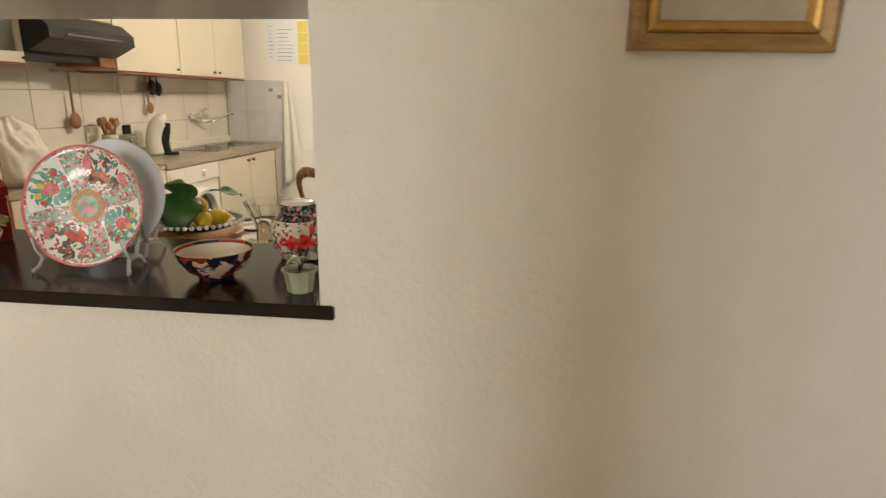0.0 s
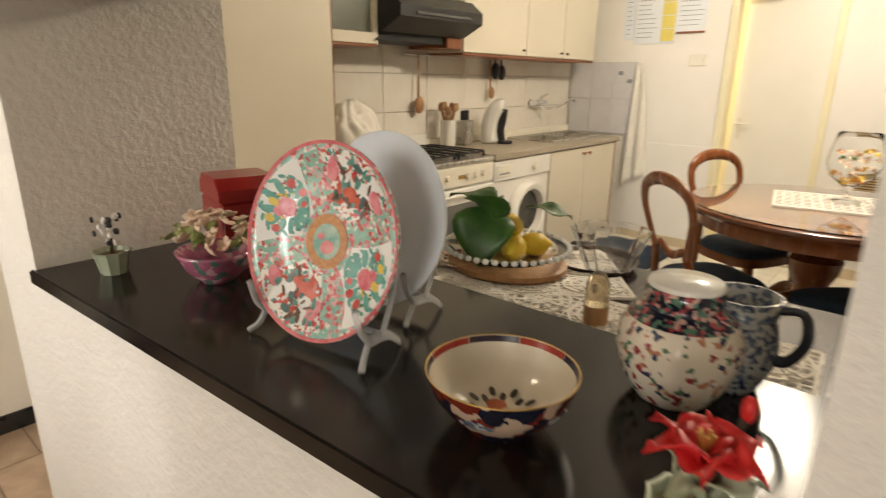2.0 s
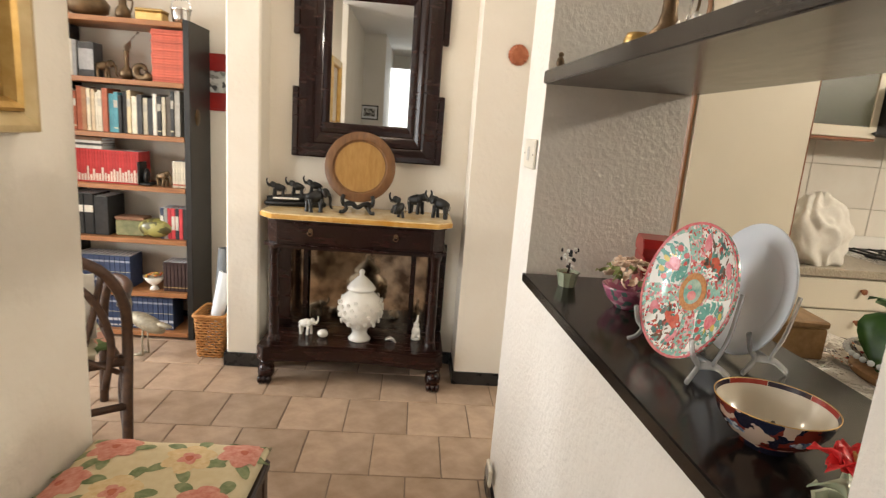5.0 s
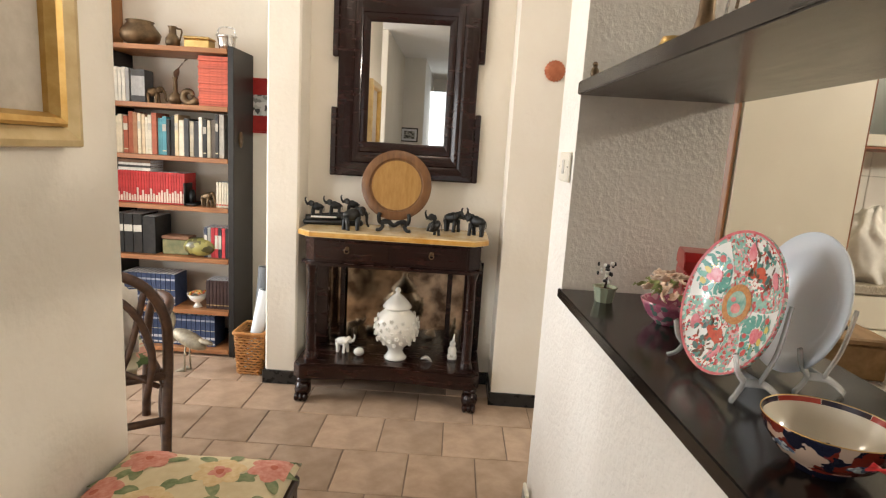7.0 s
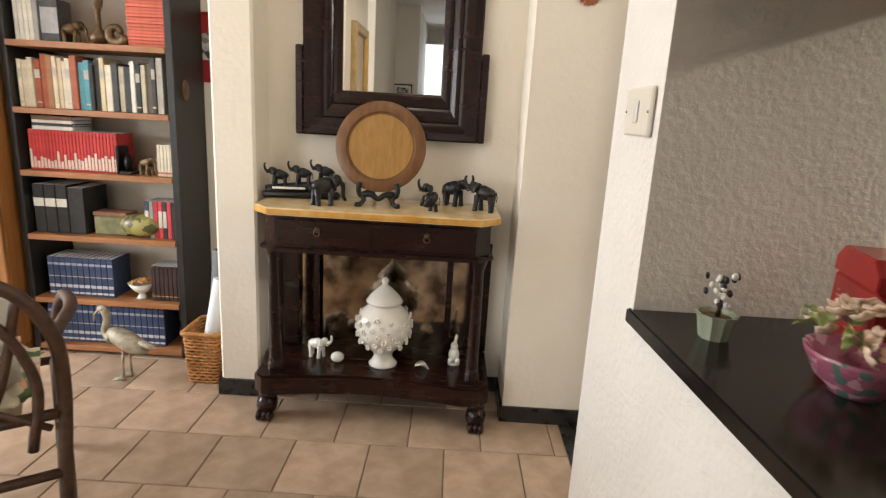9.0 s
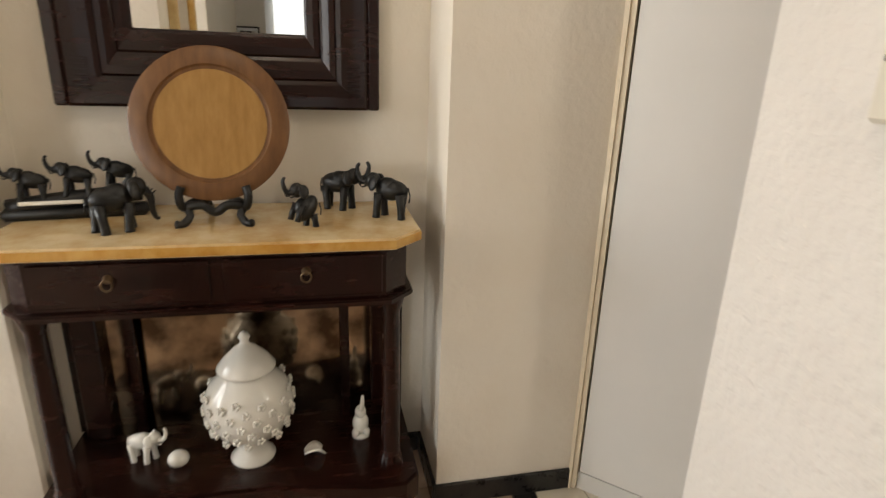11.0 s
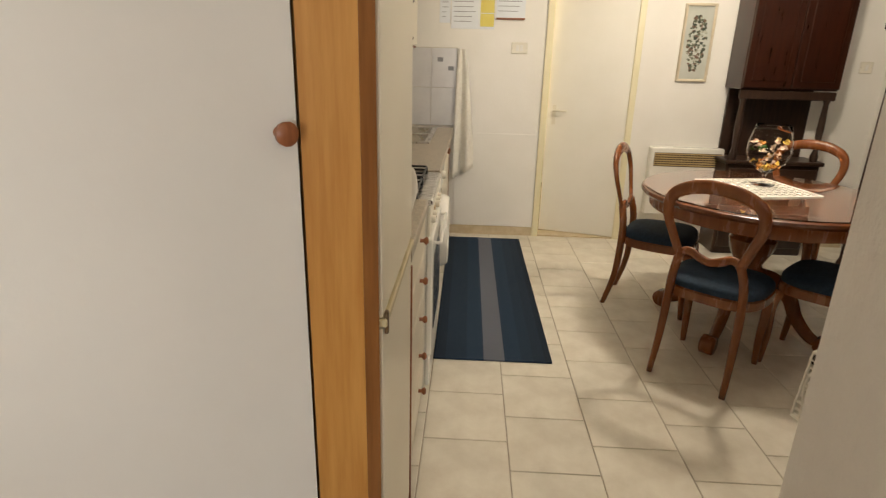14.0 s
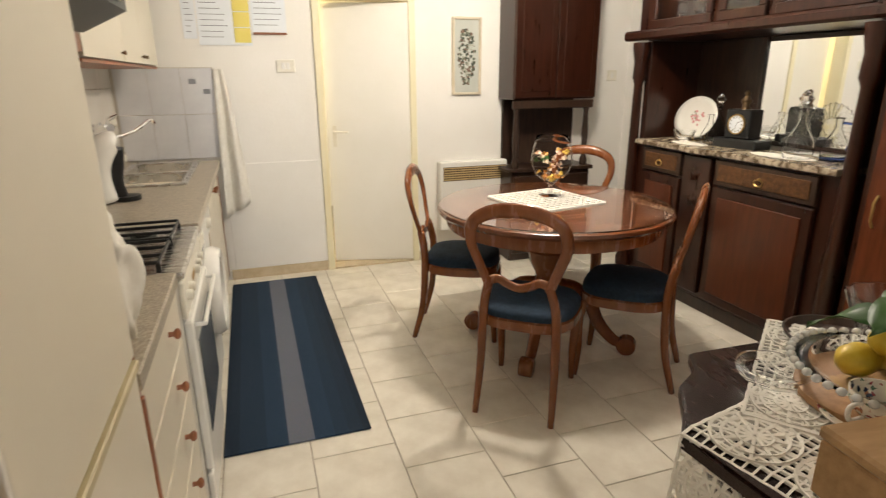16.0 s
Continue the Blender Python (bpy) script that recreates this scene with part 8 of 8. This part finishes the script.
plate_spots(dish, "medallion_flower", material("medallion_pink", (0.62, 0.14, 0.16), (0.74, 0.34, 0.32), 60, 0.3), PR, [(PR * 0.06, -1.2, 0.013, 0.010, 0.2), (PR * 0.09, 2.6, 0.007, 0.005, 0.2)], 0.0020)

WR = 0.139
wp2 = thing("white_plate", pose(-0.708, 1.688, LZ, 0, 0, 2), "large plain bluish white plate on an easel", "plate")
acrylic_stand(wp2, 0.085, 0.16)
bm = bm_new()
add_lathe(bm, [(0, 0.0), (WR * 0.6, 0.0), (WR * 0.72, 0.012), (WR, 0.022), (WR * 1.003, 0.026), (WR * 0.99, 0.028), (WR * 0.70, 0.018), (WR * 0.58, 0.006), (0, 0.006)], 64)
o = part("dish", bm, BLUEPLATE, wp2, "", "all")
o.matrix_local = pose(0, -0.024, 0.012) @ pose(0, 0, 0, 78, 0, 0) @ pose(0, WR, 0)

# red lacquer box
rbx = thing("red_box", pose(-1.165, 1.690, LZ, 0, 0, -14), "red lacquered tea box with gilt drawing", "box")
box_part("body", (-0.078, -0.060, 0), (0.078, 0.060, 0.125), REDLACQ, rbx, "", 0.006)
bm = bm_new()
add_prism(bm, [(-0.080, 0.1255), (0.080, 0.1255), (0.080, 0.150), (0.055, 0.172), (-0.055, 0.172), (-0.080, 0.150)], -0.062, 0.062, 0.002, Matrix(((1, 0, 0, 0), (0, 0, 1, 0), (0, 1, 0, 0), (0, 0, 0, 1))))
part("lid", bm, REDLACQ, rbx, "hipped red lid")
bm = bm_new()
random.seed(17)
for i in range(16):
    x, z = -0.06 + 0.12 * random.random(), 0.02 + 0.08 * random.random()
    add_box(bm, (x, -0.0608, z), (x + 0.003 + 0.010 * random.random(), -0.0602, z + 0.003))
part("gilt_drawing", bm, GOLD, rbx, "fine gilt drawing")

# bowl of silk flowers
fw = thing("flower_bowl", pose(-1.035, 1.560, LZ), "pink glazed bowl filled with pale flowers", "flower bowl")
bm = bm_new()
add_lathe(bm, [(0, 0), (0.034, 0), (0.036, 0.006), (0.055, 0.022), (0.070, 0.052), (0.072, 0.060), (0.066, 0.058), (0.05, 0.03), (0, 0.022)], 32)
part("bowl", bm, mosaic("pink_lustre", [(0.40, 0.14, 0.20), (0.52, 0.28, 0.32), (0.10, 0.16, 0.14)], 70, (0.34, 0.10, 0.16), share=0.5), fw, "", "all")
random.seed(12)
for i in range(34):
    a, r = random.random() * 6.283, 0.088 * random.random() ** 0.5
    z = 0.062 + 0.050 * (1 - (r / 0.09) ** 2) + 0.018 * random.random()
    bm = bm_new()
    m = pose(r * math.cos(a), r * math.sin(a), z) @ pose(0, 0, 0, 50 * r / 0.09 * -math.sin(a) + 30 * random.random(), 50 * r / 0.09 * math.cos(a), 360 * random.random())
    for k in range(5):
        vs = add_ball(bm, (0.0, 0.009, 0.002), (0.0075, 0.0095, 0.0022), None, 7, 4)
        bmesh.ops.transform(bm, matrix=m @ pose(0, 0, 0, 22, 0, 72 * k), verts=vs)
    part("flower", bm, PETAL_PALE, fw, "", "all")
bm = bm_new()
for i in range(16):
    a = i * 0.9
    leaf_mesh(bm, pose(0.045 * math.cos(a), 0.045 * math.sin(a), 0.075 + 0.02 * random.random(), 25, 0, math.degrees(a) - 90), 0.045, 0.022)
part("leaves", bm, material("pale_silk_leaf", (0.22, 0.27, 0.08), (0.34, 0.37, 0.14), 30, 0.6), fw, "pale green leaves", "all")

# small celadon pots
def small_pot(name, at, R, Hh, label):
    o = thing(name, pose(*at), label, "plant pot")
    bm = bm_new()
    add_lathe(bm, [(0, 0), (R * 0.72, 0), (R * 0.78, Hh * 0.1), (R * 0.95, Hh * 0.8), (R * 1.12, Hh), (R * 1.0, Hh), (R * 0.86, Hh * 0.8), (0, Hh * 0.74)], 30, None, 0.05, 10)
    part("pot", bm, CELADON, o, "pale green glazed pot", True)
    bm = bm_new()
    add_lathe(bm, [(R * 0.85, Hh * 0.82), (R * 0.4, Hh * 0.86), (0, Hh * 0.88)], 18)
    part("soil", bm, material("pot_soil", (0.10, 0.07, 0.035), (0.18, 0.13, 0.07), 60, 0.95), o)
    return o


tp_ = small_pot("stone_bonsai", (-1.215, 1.442, LZ), 0.031, 0.045, "tiny hardstone tree in a celadon pot")
random.seed(3)
bm = bm_new()
add_tube(bm, smooth_points([(0, 0, 0.038), (0.006, 0, 0.060), (-0.004, 0.003, 0.085), (0.004, 0, 0.105)], 3), [0.004, 0.004, 0.0037, 0.0034, 0.003, 0.003, 0.0028, 0.0025, 0.002, 0.002][:10], 6)
part("trunk", bm, DARKWOOD, tp_)
for mat_, cnt, nm in ((BLACK, 12, "dark_leaf"), (PORCELAIN, 12, "white_petal")):
    for i in range(cnt):
        a, r, z = random.random() * 6.28, 0.026 * random.random(), 0.060 + 0.055 * random.random()
        bm = bm_new()
        add_ball(bm, (r * math.cos(a), r * math.sin(a), z), (0.007, 0.006, 0.0035), Euler((random.random() * 2, random.random() * 2, 0)).to_matrix(), 7, 4)
        part(nm, bm, mat_, tp_, "", "all")
rp = small_pot("red_flower_pot", (-0.140, 1.478, LZ), 0.034, 0.050, "red stone flower in a celadon pot")
bm = bm_new()
add_tube(bm, smooth_points([(0, 0, 0.045), (0.004, -0.002, 0.075), (0.0, 0, 0.098)], 3), 0.004, 6)
add_tube(bm, smooth_points([(0, 0, 0.045), (0.012, 0.016, 0.085), (0.018, 0.030, 0.122)], 3), 0.003, 6)
part("stem", bm, DARKWOOD, rp, "", "all")
for k in range(6):
    bm = bm_new()
    leaf_mesh(bm, pose(0, -0.004, 0.096, 34, 0, 60 * k + 15), 0.044, 0.040, 0.45)
    o = part("petal", bm, PETAL_RED, rp, "red stone petal", "all")
    o.modifiers.new("thickness", "SOLIDIFY").thickness = 0.002
bm = bm_new()
for k in range(5):
    add_tube(bm, [(0, -0.004, 0.100), (0.006 * math.cos(k * 1.26), -0.004 + 0.006 * math.sin(k * 1.26), 0.118)], 0.0018, 5)
part("stamen", bm, GOLD, rp)
bm = bm_new()
add_ball(bm, (0.019, 0.032, 0.128), (0.006, 0.007, 0.012), None, 8, 6)
part("bud", bm, PETAL_RED, rp, "red bud", "all")
for a in (-60, 60, 170):
    bm = bm_new()
    leaf_mesh(bm, pose(0, 0, 0.062, 35, 0, a), 0.045, 0.026, 0.3)
    o = part("leaf", bm, CELADON, rp, "pale green stone leaf", "all")
    o.modifiers.new("thickness", "SOLIDIFY").thickness = 0.002

# painted bowl
bw = thing("painted_bowl", pose(-0.362, 1.530, LZ, 0, 0, 20), "red and blue painted porcelain bowl, cream inside", "bowl")
bm = bm_new()
add_lathe(bm, [(0, 0.006), (0.034, 0.006), (0.034, 0.0), (0.038, 0.0), (0.039, 0.008), (0.060, 0.022), (0.077, 0.046), (0.084, 0.068)], 48)
part("outside", bm, IMARI, bw, "red and dark blue painted outside", "all")
bm = bm_new()
add_lathe(bm, [(0.0830, 0.0685), (0.0745, 0.046), (0.057, 0.024), (0.036, 0.013), (0, 0.011)], 48)
part("inside", bm, material("cream_glaze", (0.72, 0.65, 0.52), (0.77, 0.71, 0.59), 10, 0.14, coat=0.5), bw, "cream glazed inside", "all")
bm = bm_new()
add_lathe(bm, [(0.0828, 0.0683), (0.0832, 0.0692), (0.0842, 0.0692), (0.0842, 0.0680)], 48)
part("rim", bm, GOLD, bw, "gilt rim", "all")
for k in range(8):
    a0 = k * math.pi / 4
    bm = bm_new()
    rows = [[bm.verts.new((r * math.cos(a0 + 0.775 * j / 8), r * math.sin(a0 + 0.775 * j / 8), z)) for j in range(9)] for r, z in ((0.0797, 0.0610), (0.0810, 0.0645), (0.0823, 0.0680))]
    for a, b in zip(rows, rows[1:]):
        for j in range(8):
            bm.faces.new((a[j], a[j + 1], b[j + 1], b[j]))
    part("rim_panel", bm, material("rim_red", (0.32, 0.03, 0.02), (0.40, 0.06, 0.04), 40, 0.2) if k % 2 else material("rim_blue", (0.012, 0.015, 0.04), (0.05, 0.03, 0.03), 60, 0.2), bw, "", "all")


def on_bowl(r):
    return 0.0118 + max(0.0, r - 0.030) * 0.55


bm, bm2 = bm_new(), bm_new()
for k in range(3):
    a = k * 2.094
    for j in range(6):
        b = j * 1.047
        add_ball(bm, (0.017 * math.cos(a) + 0.0065 * math.cos(b), 0.017 * math.sin(a) + 0.0065 * math.sin(b), 0.0128), (0.0065, 0.0055, 0.0007), None, 7, 4)
for k in range(18):
    a = k * 0.349
    r = 0.030 if k % 2 else 0.037
    m = Euler((0, -0.35, a)).to_matrix()
    add_ball(bm2, (r * math.cos(a), r * math.sin(a), on_bowl(r) + 0.0020), (0.0075, 0.0040, 0.0007), m, 7, 4)
part("painted_flowers", bm, material("iron_red", (0.42, 0.09, 0.03), (0.52, 0.15, 0.06), 60, 0.3), bw, "iron red flowers in the bowl")
part("painted_leaves", bm2, material("dark_leaf_paint", (0.05, 0.045, 0.03), (0.09, 0.08, 0.05), 60, 0.3), bw, "dark painted leaves in the bowl")
for a in (radians(-95), radians(-20), radians(60), radians(150)):
    bm = bm_new()
    for dx, dz, s in ((0, 0, 0.010), (-0.012, 0.001, 0.007), (0.012, 0.001, 0.007), (0.004, 0.007, 0.006), (-0.005, 0.006, 0.006)):
        r = 0.0706 + (dz) * 0.70
        add_ball(bm, (r * math.cos(a + dx / 0.07), r * math.sin(a + dx / 0.07), 0.036 + dz), (0.0008, s, s * 0.7), Euler((0, 0.62, a)).to_matrix(), 10, 6)
    part("white_cartouche", bm, BLUEWARE, bw, "pale blue and white cartouche", "all")

# lidded jar and blue jug behind it
jr = thing("painted_jar", pose(-0.240, 1.722, LZ, 0, 0, 15), "cream porcelain jar painted with birds and flowers", "jar")
bm = bm_new()
add_lathe(bm, [(0, 0), (0.042, 0), (0.046, 0.005), (0.062, 0.030), (0.071, 0.062), (0.070, 0.084), (0.061, 0.104), (0.047, 0.115)], 40, None, 0.012, 8)
part("body", bm, JAR_PAINT, jr, "cream body with painted birds", "all")
bm = bm_new()
add_lathe(bm, [(0.0615, 0.1045), (0.0475, 0.1158), (0.043, 0.118), (0.043, 0.127), (0.045, 0.129), (0.045, 0.139), (0.042, 0.142)], 40)
part("neck_band", bm, JAR_BAND, jr, "dark band with pink flowers", "all")
bm = bm_new()
add_lathe(bm, [(0.0425, 0.142), (0.044, 0.145), (0.040, 0.149), (0, 0.153)], 40)
part("lid", bm, PORCELAIN, jr, "flat cream lid", "all")
jg = thing("blue_jug", pose(-0.193, 1.797, LZ, 0, 0, -8), "blue and white jug with a dark blue handle", "jug")
bm = bm_new()
add_lathe(bm, [(0, 0), (0.030, 0), (0.032, 0.006), (0.044, 0.034), (0.047, 0.062), (0.040, 0.095), (0.044, 0.122), (0.040, 0.122), (0.036, 0.095), (0.042, 0.062), (0, 0.02)], 36)
part("body", bm, BLUEWARE, jg, "", "all")
bm = bm_new()
add_tube(bm, smooth_points([(0.038, 0.0, 0.112), (0.066, 0.0, 0.116), (0.074, 0.0, 0.085), (0.060, 0.0, 0.055), (0.042, 0.0, 0.050)], 4), 0.0055, 8, flat=1.3)
part("handle", bm, material("cobalt_glaze", (0.018, 0.024, 0.038), (0.04, 0.048, 0.066), 20, 0.2), jg, "dark blue handle", "all")

# ---- things on the hatch shelf ----
HZ = 1.6042
vessel("brass_cup", (-0.905, 1.440, HZ), [(0, 0), (0.020, 0), (0.026, 0.012), (0.028, 0.030), (0.022, 0.045), (0.020, 0.045), (0.024, 0.03), (0, 0.01)], BRASS, "small brass cup with a loop handle", "cup", [(0.0, 0.024, 0.04), (0, 0.05, 0.045), (0, 0.045, 0.015), (0, 0.025, 0.012)])
vessel("bronze_vase", (-0.845, 1.480, HZ), [(0, 0), (0.040, 0), (0.046, 0.015), (0.040, 0.035), (0.022, 0.055), (0.016, 0.080), (0.014, 0.20), (0.022, 0.28), (0.034, 0.31), (0, 0.30)], BRONZE, "tall slender bronze vase with flared foot", "vase", [(0.0, 0.035, 0.02), (0.0, 0.055, 0.12), (0.0, 0.03, 0.24)])
bm = bm_new()
random.seed(19)
for i in range(26):
    a, r = random.random() * 6.28, 0.030 * random.random() ** 0.5
    add_ball(bm, (r * math.cos(a), r * math.sin(a) * 0.8, 0.010 + 0.028 * random.random()), (0.010, 0.009, 0.009), None, 7, 5)
solid("pewter_grapes", bm, STEEL, "pewter bunch of grapes ornament", "ornament", "", pose(-0.665, 1.455, HZ), "all")
decanter((-0.60, 1.455, HZ), 0.62, "small clear glass bottle on the shelf", True)
wst = thing("white_stand", pose(-0.415, 1.470, HZ), "small white porcelain stand with four legs", "stand")
for x in (-0.045, 0.045):
    for y in (-0.035, 0.035):
        bm = bm_new()
        add_tube(bm, smooth_points([(x * 1.5, y * 1.3, 0.004), (x * 1.2, y * 1.1, 0.03), (x, y, 0.055)], 3), [0.008, 0.008, 0.009, 0.009, 0.010, 0.011, 0.012], 8)
        part("leg", bm, PORCELAIN, wst, "", "all")
bm = bm_new()
add_box(bm, (-0.06, -0.05, 0.052), (0.06, 0.05, 0.072), 0.012, None, 2)
part("top", bm, PORCELAIN, wst, "", "all")
bm = bm_new()
add_ball(bm, (-1.285, 1.365, HZ + 0.018), (0.012, 0.012, 0.018), None, 10, 7)
add_ball(bm, (-1.285, 1.365, HZ + 0.040), (0.008, 0.008, 0.008), None, 8, 6)
solid("tiny_figurine", bm, BRONZE, "tiny bronze figurine at the shelf's end", "figurine", "", None, "all")

# ---- floor tiles, laid last ----
def lay_tiles(floor_name, x0, x1, y0, y1, sx, sy, ox, oy, gap, mat, along, near, limit=300, blocked=()):
    """Tiles in running bond as parts of the floor; those far from the walk stay in one joined mesh."""
    floor = bpy.data.objects[floor_name]
    shared, rest, count = {}, bm_new(), 0
    cells = []
    if along == "y":
        n0, n1 = math.floor((x0 - ox) / sx), math.ceil((x1 - ox) / sx)
        for i in range(n0, n1):
            off = oy + (0.5 * sy if i % 2 else 0)
            for j in range(math.floor((y0 - off) / sy), math.ceil((y1 - off) / sy)):
                cells.append((ox + i * sx, off + j * sy))
    for x, y in cells:
        a0, a1, b0, b1 = max(x, x0), min(x + sx, x1), max(y, y0), min(y + sy, y1)
        if a1 - a0 < 0.02 or b1 - b0 < 0.02:
            continue
        w, h = round(a1 - a0 - gap, 3), round(b1 - b0 - gap, 3)
        cx, cy = (a0 + a1) / 2, (b0 + b1) / 2
        if near[0] < cx < near[1] and near[2] < cy < near[3] and count < limit:
            if (w, h) not in shared:
                b = bm_new()
                add_box(b, (-w / 2, -h / 2, -0.006), (w / 2, h / 2, 0.0), 0.0018)
                shared[(w, h)] = finish(b, "tile", mat)
            t = new("tile", shared[(w, h)])
            t.parent, t.location = floor, (cx, cy, 0.0)
            count += 1
        else:
            vs = [rest.verts.new(p) for p in ((cx - w / 2, cy - h / 2, -0.0005), (cx + w / 2, cy - h / 2, -0.0005), (cx + w / 2, cy + h / 2, -0.0005), (cx - w / 2, cy + h / 2, -0.0005))]
            rest.faces.new(vs)
    if len(rest.verts):
        r = tagged(new("tile_field", finish(rest, "tile_field", mat)), "floor tiles further off", kind="stuff")
        r.parent = floor
    else:
        rest.free()


lay_tiles("floor_hall", -3.5, 5.0, -4.0, 1.516, 0.327, 0.302, -2.350, 0.405, 0.006, HALL_TILE, "y", (-3.5, -0.1, -1.8, 1.516))
lay_tiles("floor_kitchen", -2.7, 1.2, 1.596, YF, 0.333, 0.333, -2.087, 3.095, 0.004, KIT_TILE, "y", (-2.7, 1.2, 1.596, YF))
